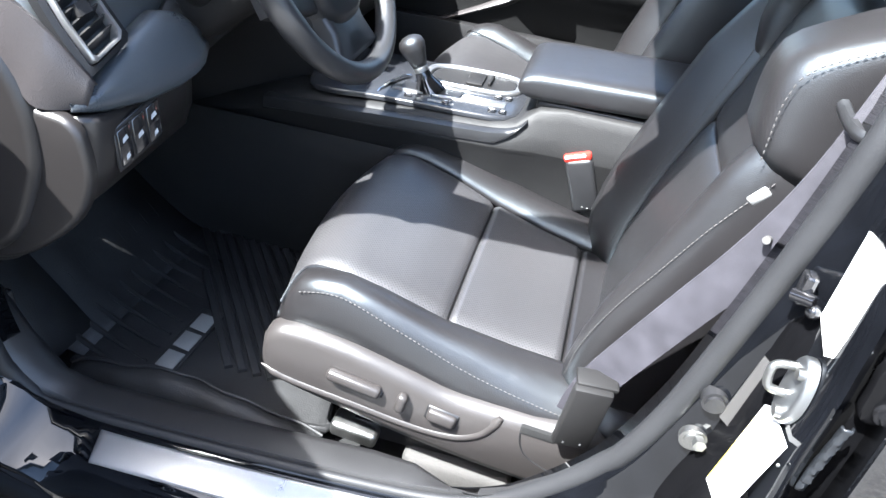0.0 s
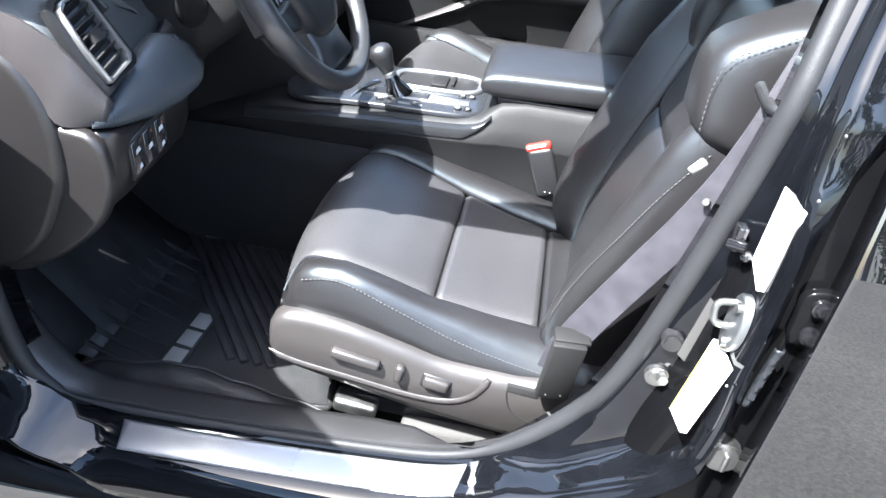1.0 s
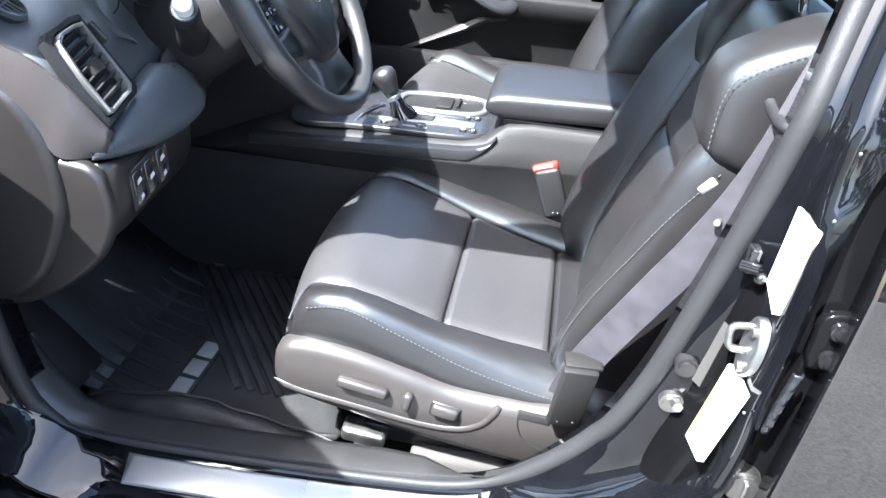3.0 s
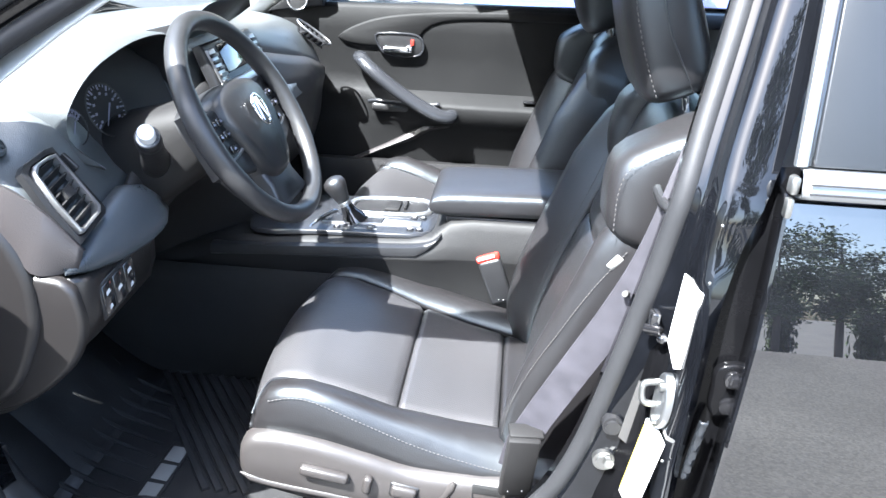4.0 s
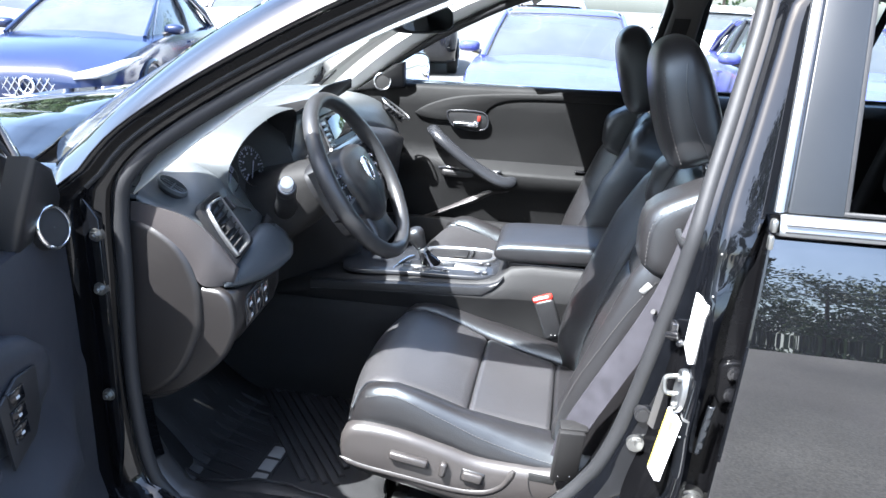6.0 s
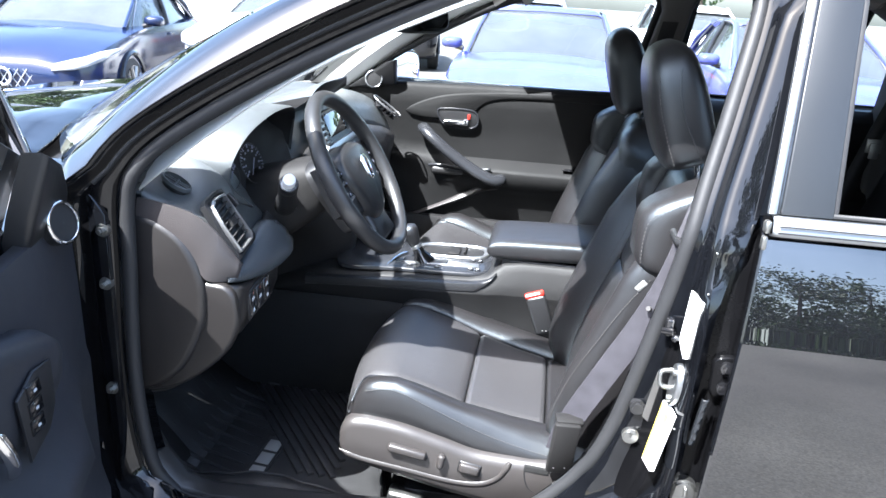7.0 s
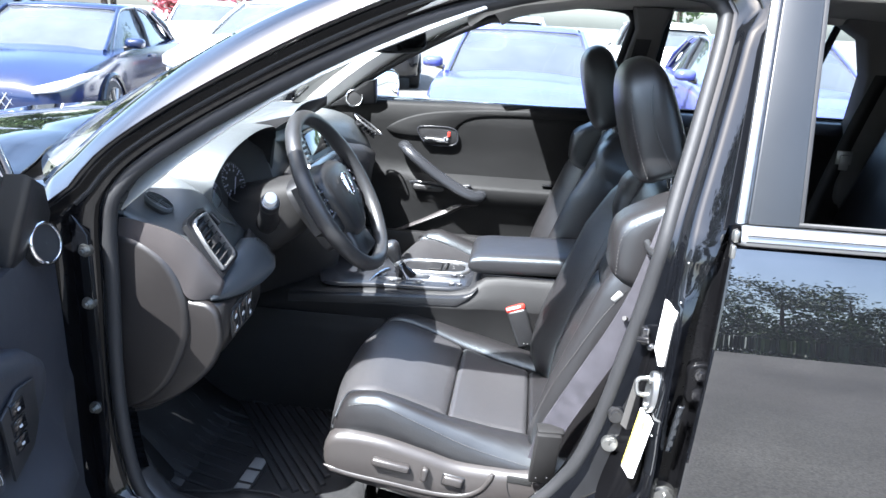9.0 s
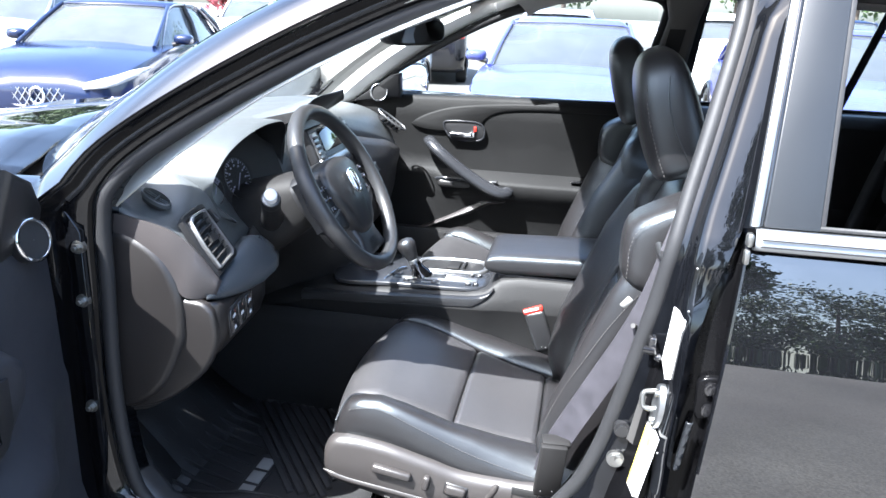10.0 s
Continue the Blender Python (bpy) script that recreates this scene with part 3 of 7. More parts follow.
def b_pillar_fittings(car):
    """Labels, striker, bolts and rear door hinge on the near centre pillar."""
    def wall(y, z, c):
        """On the part of the pillar that faces forward."""
        return (interp(z, [0.68, 0.72, 0.83, 0.92, 1.01], [0.385, 0.391, 0.409, 0.416, 0.428]) + (-0.82 - y) * 0.12 - c, y, z)
    part("jamb_label", Geo().slab([(-0.806, 1.012), (-0.850, 1.008), (-0.856, 0.915), (-0.820, 0.930)], wall, 0.008), WHITE, car, "blank white paper label")
    low = part("jamb_label", Geo().slab([(-0.824, 0.822), (-0.874, 0.822), (-0.868, 0.712), (-0.824, 0.706)], wall, 0.008), WHITE, car, "white label with yellow bars")
    part("label_bar", Geo().slab([(-0.827, 0.818), (-0.833, 0.818), (-0.832, 0.712), (-0.826, 0.712)], wall, 0.0095), YELLOW, low)
    part("label_bar", Geo().slab([(-0.852, 0.816), (-0.866, 0.816), (-0.864, 0.800), (-0.851, 0.800)], wall, 0.0095), YELLOW, low)
    part("latch_label", Geo().slab([(0.388, 0.862), (0.402, 0.850), (0.386, 0.765), (0.374, 0.775)], lambda a, b, c: (a, -0.803 - c, b), 0.002), THREAD, car)
    st = part("striker", Geo().slab([(p.x, p.y) for p in smooth_path([(-0.824, 0.870, 0), (-0.832, 0.894, 0), (-0.848, 0.898, 0), (-0.861, 0.882, 0), (-0.864, 0.852, 0), (-0.854, 0.830, 0), (-0.837, 0.826, 0), (-0.827, 0.842, 0)], 28, closed=True)], wall, 0.010, 0.004), BRIGHT, car, "bright zinc door striker")
    # the loop: two bars out of the plate, joined by a flat end
    part("striker_loop", Geo().tube(smooth_path([(0.418, -0.836, 0.884), (0.400, -0.835, 0.882), (0.390, -0.835, 0.880), (0.386, -0.836, 0.874), (0.387, -0.838, 0.860), (0.391, -0.839, 0.855), (0.402, -0.840, 0.854), (0.418, -0.840, 0.853)], 30), 0.0042, 8), STEEL, st)
    for z in (0.886, 0.840):
        part("striker_screw", Geo().tube([wall(-0.850, z, 0.008), wall(-0.850, z, 0.015)], 0.006, 12), STEEL, st)
    for bx, bz, r in ((0.361, 0.731, 0.0145), (0.366, 0.787, 0.0135)):
        y = -0.796
        b = joined(Geo().tube([(bx, y + 0.01, bz), (bx, y - 0.005, bz)], r, 18), Geo().tube([(bx, y - 0.004, bz), (bx, y - 0.009, bz)], r * 0.72, 16))
        bolt = part("jamb_bolt" if bz < 0.75 else "jamb_plug", b, STEEL if bz < 0.75 else PLASTIC_BLACK, car)
        if bz < 0.75:
            part("bolt_head", Geo().tube([(bx + 0.004, y - 0.007, bz + 0.004), (bx + 0.005, y - 0.017, bz + 0.005)], 0.007, 6), STEEL, bolt)
    part("jamb_bolt", joined(Geo().tube([(0.450, -0.840, 0.674), (0.450, -0.858, 0.674)], 0.023, 20), Geo().tube([(0.450, -0.856, 0.674), (0.450, -0.862, 0.674)], 0.018, 18), rbox((0.452, -0.864, 0.672), (0.006, 0.006, 0.028), 0.002)), STEEL, car, "large silver jamb bolt")
    part("door_switch", joined(rbox((0.394, -0.804, 0.945), (0.012, 0.018, 0.03), 0.003), Geo().tube([(0.384, -0.808, 0.938), (0.400, -0.820, 0.942)], 0.006, 8), Geo().ball((0.404, -0.816, 0.93), 0.007)), GLOSS, car, "black door switch with small metal latch")
    h = part("rear_door_hinge", Geo().slab([(p.x, p.y) for p in smooth_path([(0.456, 0.920, 0), (0.490, 0.924, 0), (0.496, 0.89, 0), (0.490, 0.858, 0), (0.458, 0.856, 0), (0.454, 0.89, 0)], 24, closed=True)], lambda a, b, c: (a + 0.006, -0.846 - c, b), 0.010, 0.004), JAMB_BLACK, car, "glossy black rear door hinge")
    for z in (0.908, 0.872):
        part("hinge_boss", joined(Geo().tube([(0.480, -0.852, z), (0.480, -0.862, z)], 0.0105, 16), Geo().tube([(0.480, -0.860, z), (0.480, -0.866, z)], 0.0065, 6)), GLOSS, h)
    rows = []
    for i in range(26):
        z = 0.768 + 0.085 * i / 25
        w = 0.0008 * math.sin(i * 2.1) + 0.0007 * math.sin(i * 5.3)
        rows.append([(0.440 + 0.12 * (z - 0.768) + d * 0.6, -0.862 - e - abs(w), z) for d, e in ((0.0, 0.0), (0.003, 0.005 + w), (0.009, 0.006 - w), (0.015, 0.005 + w), (0.019, 0.0))])
    part("sealer_strip", Geo().grid(rows), SASH, car, "crinkled silver foil strip", thick=0.002)
    for x, y, z in ((0.432, -0.872, 0.90), (0.430, -0.866, 1.03), (0.436, -0.850, 1.09), (0.414, -0.876, 0.80)):
        part("paint_bead", Geo().ball((x, y, z), 0.002, 8, 5), STEEL, car)


b_pillar_fittings(CAR)


# ---- rear side door (near and far alike) ----
def build_rear_door(flip, name, label):
    door = thing(name, label, "car door")
    def P(x, y, z):
        return (x, flip * y, z)
    # lower skin: faces up a little above the crease and down a little below it
    rows = []
    for z, y in ((1.122, -0.828), (1.115, -0.835), (1.08, -0.8465), (1.03, -0.8600), (0.985, -0.8705), (0.968, -0.8745), (0.960, -0.8765), (0.9, -0.8830), (0.8, -0.892), (0.65, -0.899), (0.5, -0.90), (0.42, -0.89), (0.40, -0.87)):
        lead = interp(z, [0.4, 0.68, 0.97, 1.12], [0.452, 0.462, 0.486, 0.500])
        rows.append([P(lead + 0.004, y + 0.04, z), P(lead, y + 0.007, z), P(lead + 0.001, y + 0.002, z), P(lead + 0.004, y, z)] + [P(lead + d, y - 0.004 * math.sin(math.pi * min(1, d)), z) for d in (0.012, 0.05, 0.1, 0.2, 0.35, 0.5, 0.65, 0.8, 0.92)])
    part("outer_panel", Geo().grid(rows), PAINT, door, "mirror glossy black door skin", smooth=5, thick=0.004)
    # bright belt strip and end cap
    part("belt_strip", Geo().grid([[P(x, y, z) for y, z in ((-0.832, 1.121), (-0.848, 1.124), (-0.850, 1.128), (-0.848, 1.135), (-0.846, 1.138), (-0.844, 1.148), (-0.838, 1.153), (-0.828, 1.154))] for x in (0.508, 0.52, 0.9, 1.45)]), BRIGHT, door, "bright belt moulding", thick=0.003)
    part("belt_end_cap", joined(rbox(P(0.502, -0.838, 1.136), (0.010, 0.016, 0.020), 0.004), rbox(P(0.500, -0.842, 1.112), (0.008, 0.012, 0.022), 0.003)), STEEL, door)
    # window sash: slopes with the glass
    def sash(a, b, c):
        return P(a, -0.852 + (b - 1.1) * 0.405 - c, b)
    top = 1.56
    lean = lambda z: 0.10 * (z - 1.155)
    part("sash_edge", Geo().slab([(0.500 + lean(1.155), 1.155), (0.512 + lean(1.155), 1.155), (0.512 + lean(top), top), (0.500 + lean(top), top)], sash, 0.010, 0.003), BRIGHT, door, "bright window surround")
    part("sash_edge", Geo().slab([(0.512 + lean(1.155), 1.155), (0.518 + lean(1.155), 1.155), (0.518 + lean(top), top), (0.512 + lean(top), top)], sash, 0.005, 0.002), GLOSS, door)
    part("sash_panel", Geo().slab([(0.518, 1.155), (0.592, 1.155), (0.598 + 0.05 * 0.4, top), (0.518 + lean(top), top)], sash, 0.007, 0.002), SASH, door, "grey satin window pillar panel")
    part("glass_run", Geo().slab([(0.592, 1.156), (0.599, 1.156), (0.606 + 0.02, top), (0.598 + 0.02, top)], sash, 0.004, 0.001), RUBBER, door)
    part("belt_weatherstrip", Geo().grid([[P(x, y, z) for y, z in ((-0.828, 1.152), (-0.836, 1.157), (-0.832, 1.162), (-0.822, 1.160))] for x in (0.518, 0.9, 1.45)]), RUBBER, door, thick=0.002)
    if flip < 0:
        part("window_glass", Geo().grid([[P(x, -0.835 + (z - 1.1) * 0.40, z) for x in (0.59, 0.9, 1.2, 1.46)] for z in (1.14, 1.25, 1.4, 1.53)]), GLASS_CLEAR, door, "window glass").visible_shadow = False
    else:
        # the near pane is wound down: only its top edge stands in the slot
        part("window_glass", Geo().grid([[P(x, -0.826, z) for x in (0.60, 0.9, 1.2, 1.45)] for z in (1.05, 1.10, 1.150)]), GLASS_TINT, door, "lowered window glass", thick=0.004)
    part("top_sash", Geo().slab([(0.52, 1.505), (1.3, 1.495), (1.42, 1.42), (1.46, 1.40), (1.48, 1.56), (0.52, 1.57)], sash, 0.01, 0.003), GLOSS, door)
    part("quarter_divider", Geo().slab([(1.085, 1.16), (1.112, 1.16), (1.172, 1.51), (1.145, 1.51)], sash, 0.006, 0.002), GLOSS, door, "black quarter window divider")
    for z in (1.1305, 1.1405):
        part("strip_groove", rbox(P(0.98, -0.8497, z), (0.93, 0.003, 0.0016), 0), RUBBER, door)
    part("inner_panel", Geo().grid([[P(x, y, z) for y, z in ((-0.80, 1.15), (-0.77, 1.145), (-0.73, 1.11), (-0.72, 0.9), (-0.68, 0.85), (-0.71, 0.8), (-0.71, 0.42))] for x in (0.53, 0.7, 1.0, 1.4)]), PLASTIC_BLACK, door, "black inner door panel", thick=0.006)
    return door


build_rear_door(1, "rear_side_door", "closed black rear car door reflecting trees and asphalt")
build_rear_door(-1, "rear_side_door", "closed black rear car door on the far side")


# ---- seats ----
def build_seat(yc, dx, outer, driver):
    """outer: -1 where the door lies at smaller y. Cushion runs along x, the backrest leans to the rear."""
    seat = thing("driver_seat" if driver else "passenger_seat", "dark grey leather car seat with light stitching and perforated centre" if driver else "dark grey leather passenger seat beyond the console", "car seat")
    xs0 = [-0.222, -0.214, -0.198, -0.168, -0.12, -0.03, 0.05, 0.15, 0.25, 0.34]
    zs0 = [0.565, 0.605, 0.640, 0.664, 0.668, 0.645, 0.615, 0.590, 0.572, 0.57]

    def top(x, v, inner=False):
        """Height of the cushion at x, v metres off its middle line."""
        g = interp(x, [-0.2, 0.05, 0.22, 0.34], [0.205, 0.188, 0.168, 0.16])
        a = abs(v)
        z = interp(x, xs0, zs0)
        ramp = interp(x, [-0.22, -0.17, -0.10, 0.1, 0.3], [0.15, 0.55, 0.9, 1.0, 1.0])
        if a <= g:
            return z + 0.007 * (1 - (a / g) ** 2) - 0.010 * math.exp(-((g - a) / 0.008) ** 2)
        ramp = interp(x, [-0.22, -0.12, 0.02, 0.2], [0.0, 0.2, 0.5, 0.6]) if inner else ramp * 0.85
        return z + ramp * interp(a - g, [0, 0.008, 0.022, 0.045, 0.062, 0.075, 0.09], [-0.010, 0.010, 0.025, 0.036, 0.036, 0.028, 0.01])

    def sx(x, v):
        """The front edge draws back a little towards the sides."""
        return x + dx + max(0.0, -x) / 0.2 * 0.030 * min(1.0, (v / 0.26) ** 2)

    def span(a, b, n):
        return [a + (b - a) * i / (n - 1) for i in range(n)]

    # centre panels, each with its edges pulled into the seams
    def panel(name, xa, xb, m, label=""):
        rows = []
        for x in sorted(set([round(q, 4) for q in span(xa, xb, 14)] + [xa + 0.004, xb - 0.004, xa + 0.01, xb - 0.01])):
            g = interp(x, [-0.2, 0.05, 0.22, 0.34], [0.205, 0.188, 0.168, 0.16])
            e = min(x - xa, xb - x)
            sink = 0.009 * math.exp(-(e / 0.005) ** 2) if xa > -0.2 or x - xa > xb - x else 0
            rows.append([(sx(x, v), yc + v, top(x, v) - sink) for v in [-g, -g + 0.004, -g + 0.012] + span(-g + 0.03, g - 0.03, 11) + [g - 0.012, g - 0.004, g]])
        return part(name, Geo().grid(rows), m, seat, label, smooth=180, thick=0.02)

    panel("front_insert", -0.222, 0.05, PERFORATED, "perforated leather insert")
    panel("rear_insert", 0.05, 0.225, PERFORATED)
    panel("back_strip", 0.225, 0.34, LEATHER)
    for s in (-1, 1):
        rows = []
        for x in [-0.216, -0.205, -0.19, -0.17, -0.14, -0.10, -0.05, 0.0, 0.05, 0.1, 0.15, 0.2, 0.25, 0.3, 0.34]:
            g = interp(x, [-0.2, 0.05, 0.22, 0.34], [0.205, 0.188, 0.168, 0.16])
            e = interp(x, [-0.216, -0.19, -0.14], [0.94, 0.985, 1.0])
            pts = [(g, 0)] + [(g + d, 0) for d in (0.004, 0.010, 0.022, 0.036)] + [(0.250 * e, 0), (0.262 * e, -0.003), (0.270 * e, -0.012)]
            ring = [(sx(x, v), yc + s * v, top(x, v, s != outer) + dz) for v, dz in pts]
            zt = ring[-1][2]
            low = interp(x, [-0.216, -0.12, 0.02, 0.09, 0.3], [0.600, 0.600, 0.580, 0.555, 0.548])
            ring += [(sx(x, 0.277), yc + s * 0.277 * e, zt * 0.55 + low * 0.45), (sx(x, 0.274), yc + s * 0.274 * e, low), (sx(x, 0.25), yc + s * 0.25, low - 0.01)]
            rows.append(ring)
        part("side_bolster", Geo().grid(rows), LEATHER, seat, "", smooth=180, thick=0.012)
    # piping-like seam and stitches on the outer bolster
    line = [(sx(x, 0.27), yc + outer * 0.2715, top(x, 0.268) - 0.010) for x in (-0.17, -0.1, 0.0, 0.1, 0.2, 0.26)]
    part("stitching", stitches(line), THREAD, seat, "light grey stitching")
    front = [(sx(x, v), yc + outer * v, top(x, v) + 0.0015) for x, v in ((-0.205, 0.262), (-0.19, 0.235), (-0.17, 0.213), (-0.13, 0.203), (-0.08, 0.199))]
    part("bolster_piping", Geo().tube(smooth_path(front + [(x + dx, yc + outer * v, top(x, v) - 0.003) for x, v in ((0.0, 0.195), (0.1, 0.185))], 40), 0.0022, 6), LEATHER, seat)
    # foam and pan under the covers
    part("seat_pan", rbox((0.06 + dx, yc, 0.52), (0.50, 0.48, 0.09), 0.03, 3), PLASTIC_BLACK, seat)

    # side shield with the switches
    yo = yc + outer * 0.262
    def shield(a, b, c):
        return (a + dx + max(0.0, -a) / 0.2 * 0.024, yo + outer * c, b)
    part("side_shield", Geo().slab([(p.x, p.y) for p in smooth_path([(-0.222, 0.548, 0), (-0.214, 0.594, 0), (-0.175, 0.615, 0), (-0.08, 0.610, 0), (0.02, 0.588, 0), (0.09, 0.570, 0), (0.2, 0.566, 0), (0.29, 0.566, 0), (0.318, 0.53, 0),
                    (0.31, 0.48, 0), (0.26, 0.452, 0), (0.2, 0.446, 0), (0.06, 0.462, 0), (-0.08, 0.488, 0), (-0.18, 0.508, 0), (-0.212, 0.525, 0)], 72, closed=True)], shield, 0.034, 0.02), PLASTIC_BROWN, seat, "brown grey moulded side shield")
    ridge = [(-0.218, 0.538), (-0.16, 0.524), (-0.06, 0.512), (0.04, 0.500), (0.10, 0.502), (0.135, 0.520), (0.152, 0.544), (0.160, 0.560)]
    part("shield_ridge", Geo().tube(smooth_path([shield(a, b, 0.029) for a, b in ridge], 40), [0.001, 0.004] + [0.008] * 37 + [0.004], 10), PLASTIC_BROWN, seat)
    if driver:
        part("rail_cover", rbox((-0.055, -0.636, 0.415), (0.075, 0.04, 0.028), 0.008, 3, pose(0, 0, 0, 0, 6, 0)), STEEL, seat, "bare steel seat rail end")
        part("rail", Geo().grid([[(x, y, z) for y, z in ((-0.63, 0.40), (-0.63, 0.43), (-0.60, 0.43), (-0.60, 0.40))] for x in (-0.06, 0.35)], close_v=True, cap=True), PLASTIC_BLACK, seat)
        sw = part("seat_switch", rbox((-0.048, yo - 0.040, 0.5605), (0.080, 0.016, 0.018), 0.006, 3, pose(0, 0, 0, 0, 9, 0)), PLASTIC_BROWN, seat, "long seat slide switch")
        part("switch_base", rbox((-0.048, yo - 0.033, 0.553), (0.084, 0.008, 0.012), 0.003, 2, pose(0, 0, 0, 0, 9, 0)), PLASTIC_BLACK, sw)
        sw = part("seat_switch", rbox((0.022, yo - 0.041, 0.549), (0.015, 0.016, 0.032), 0.006, 3, pose(0, 0, 0, 0, 8, 0)), PLASTIC_BROWN, seat, "upright backrest switch")
        sw = part("seat_switch", rbox((0.080, yo - 0.038, 0.5375), (0.042, 0.013, 0.022), 0.006, 3, pose(0, 0, 0, 0, 9, 0)), PLASTIC_BROWN, seat, "lumbar switch")
        part("switch_surround", rbox((0.080, yo - 0.033, 0.5365), (0.048, 0.008, 0.028), 0.004, 2, pose(0, 0, 0, 0, 9, 0)), PLASTIC_BLACK, sw)
        part("shield_slot", rbox((0.213, yo - 0.032, 0.553), (0.05, 0.007, 0.014), 0.002, 2, pose(0, 0, 0, 0, 4, 0)), CARPET, seat)
        part("panel_line", Geo().tube(smooth_path([shield(a, b, 0.0335) for a, b in ((0.189, 0.547), (0.193, 0.525), (0.205, 0.505), (0.24, 0.488), (0.28, 0.478))], 20), 0.0015, 5), PLASTIC_BLACK, seat)

    # backrest: s up the lean, v across, f towards the front
    O, L, F = Vector((0.27 + dx, yc, 0.56)), Vector((0.326, 0, 0.946)), Vector((-0.946, 0, 0.326))
    def B(s, v, f):
        return O + L * s + F * f + Vector((0, v, 0))
    half = lambda s: interp(s, [0, 0.1, 0.3, 0.45, 0.53, 0.58, 0.61], [0.235, 0.25, 0.262, 0.258, 0.24, 0.215, 0.17])
    crest = lambda s: interp(s, [0, 0.06, 0.15, 0.4, 0.5, 0.58, 0.61], [0.045, 0.07, 0.078, 0.07, 0.05, 0.02, -0.02])
    groove = lambda s: interp(s, [0, 0.2, 0.5, 0.61], [0.125, 0.14, 0.15, 0.12])
    mid = lambda s: interp(s, [0, 0.1, 0.2, 0.4, 0.5, 0.57, 0.60, 0.615], [0.0, 0.018, 0.022, 0.012, 0.012, 0.010, -0.01, -0.04])
    ss = [0.0, 0.05, 0.1, 0.16, 0.22, 0.28, 0.34, 0.385, 0.40, 0.415, 0.46, 0.5, 0.54, 0.57, 0.59, 0.605, 0.615]
    def centre(name, sa, sb, m):
        rows = []
        for s in sorted(set(span(sa, sb, 12) + [sa + 0.004, sb - 0.004])):
            g = groove(s)
            sink = 0.008 * math.exp(-(min(s - sa, sb - s) / 0.005) ** 2) if 0.01 < s < 0.6 else 0
            rows.append([B(s, v, mid(s) + 0.006 * (1 - (v / g) ** 2) - 0.008 * math.exp(-((g - abs(v)) / 0.008) ** 2) - sink) for v in [-g, -g + 0.005, -g + 0.014] + span(-g * 0.7, g * 0.7, 7) + [g - 0.014, g - 0.005, g]])
        part(name, Geo().grid(rows), m, seat, "", smooth=180, thick=0.02)
    centre("back_insert", 0.0, 0.33, LEATHER)
    centre("upper_back", 0.33, 0.615, LEATHER)
    for sgn in (-1, 1):
        rows = []
        for s in ss:
            w, c, g, m0 = half(s), crest(s), groove(s), mid(s)
            pts = [(g, m0 - 0.008), (g + 0.006, m0 + 0.004), (g + (w - g) * 0.35, m0 + (c - m0) * 0.6), (g + (w - g) * 0.62, m0 + (c - m0) * 0.93), (g + (w - g) * 0.82, c), (w - 0.006, c - 0.014), (w, c - 0.035), (w + 0.002, (c - 0.09) / 2), (w - 0.004, -0.075), (w - 0.03, -0.092), (0.0, -0.098)]
            rows.append([B(s, sgn * v, f) for v, f in pts])
        part("back_bolster", Geo().grid(rows), LEATHER, seat, "", smooth=180, thick=0.01)
        # shoulder wing: a boxy pad on the upper outer corner
        near = sgn == outer
        rows = []
        for i in range(13):
            t = i / 12
            s = 0.425 + 0.20 * t
            if near:
                front = interp(s, [0.425, 0.432, 0.48, 0.505, 0.525, 0.542, 0.56, 0.58, 0.605, 0.625], [0.055, 0.070, 0.088, 0.094, 0.093, 0.084, 0.068, 0.048, 0.020, -0.02])
                cv, a = interp(t, [0, 0.8, 1], [0.203, 0.200, 0.18]), interp(t, [0, 0.04, 0.8, 1], [0.056, 0.063, 0.062, 0.05])
            else:
                front = interp(s, [0.425, 0.48, 0.55, 0.60, 0.625], [0.02, 0.040, 0.045, 0.02, -0.02])
                cv, a = interp(t, [0, 0.5, 1], [0.20, 0.195, 0.15]), interp(t, [0, 0.1, 0.8, 1], [0.045, 0.056, 0.054, 0.04])
            back = -0.07
            cf, bdep = (front + back) / 2, (front - back) / 2
            ex = 0.5
            rows.append([B(s, sgn * (cv + a * math.copysign(abs(math.cos(q)) ** ex, math.cos(q))), cf + bdep * math.copysign(abs(math.sin(q)) ** ex, math.sin(q))) for q in (2 * math.pi * (j + 0.5) / 36 for j in range(36))])
        part("shoulder_wing", Geo().grid(rows, close_v=True, cap=True), LEATHER, seat, "padded leather shoulder wing", smooth=180)
        if near:
            # seams: up the front edge, then back along the top of the flank
            edge = lambda s: interp(s, [0.425, 0.432, 0.48, 0.505, 0.525, 0.542, 0.56, 0.58, 0.605, 0.625], [0.055, 0.070, 0.088, 0.094, 0.093, 0.084, 0.068, 0.048, 0.020, -0.02])
            part("stitching", stitches([B(s, sgn * 0.2632, edge(s) - 0.012) for s in (0.432, 0.46, 0.49, 0.515)]), THREAD, seat)
            part("stitching", stitches([B(s - 0.004, sgn * 0.2625, edge(s) - 0.012) for s in (0.52, 0.54, 0.56, 0.58, 0.60, 0.612)]), THREAD, seat)
    line = [B(s, outer * (half(s) + interp(o, [0, 0.014, 0.035, 0.09], [-0.018, -0.004, 0.002, 0.004])), crest(s) - o) for s, o in ((0.03, 0.003), (0.1, 0.005), (0.18, 0.009), (0.26, 0.015), (0.34, 0.024), (0.42, 0.038))]
    part("stitching", stitches(line, 0.0065, 0.0008, 0.0044), THREAD, seat, "light grey stitching")
    line = [B(s, -outer * groove(s) - outer * 0.012, mid(s) + 0.010) for s in (0.05, 0.2, 0.35, 0.5, 0.57)]
    part("stitching", stitches(line), THREAD, seat)
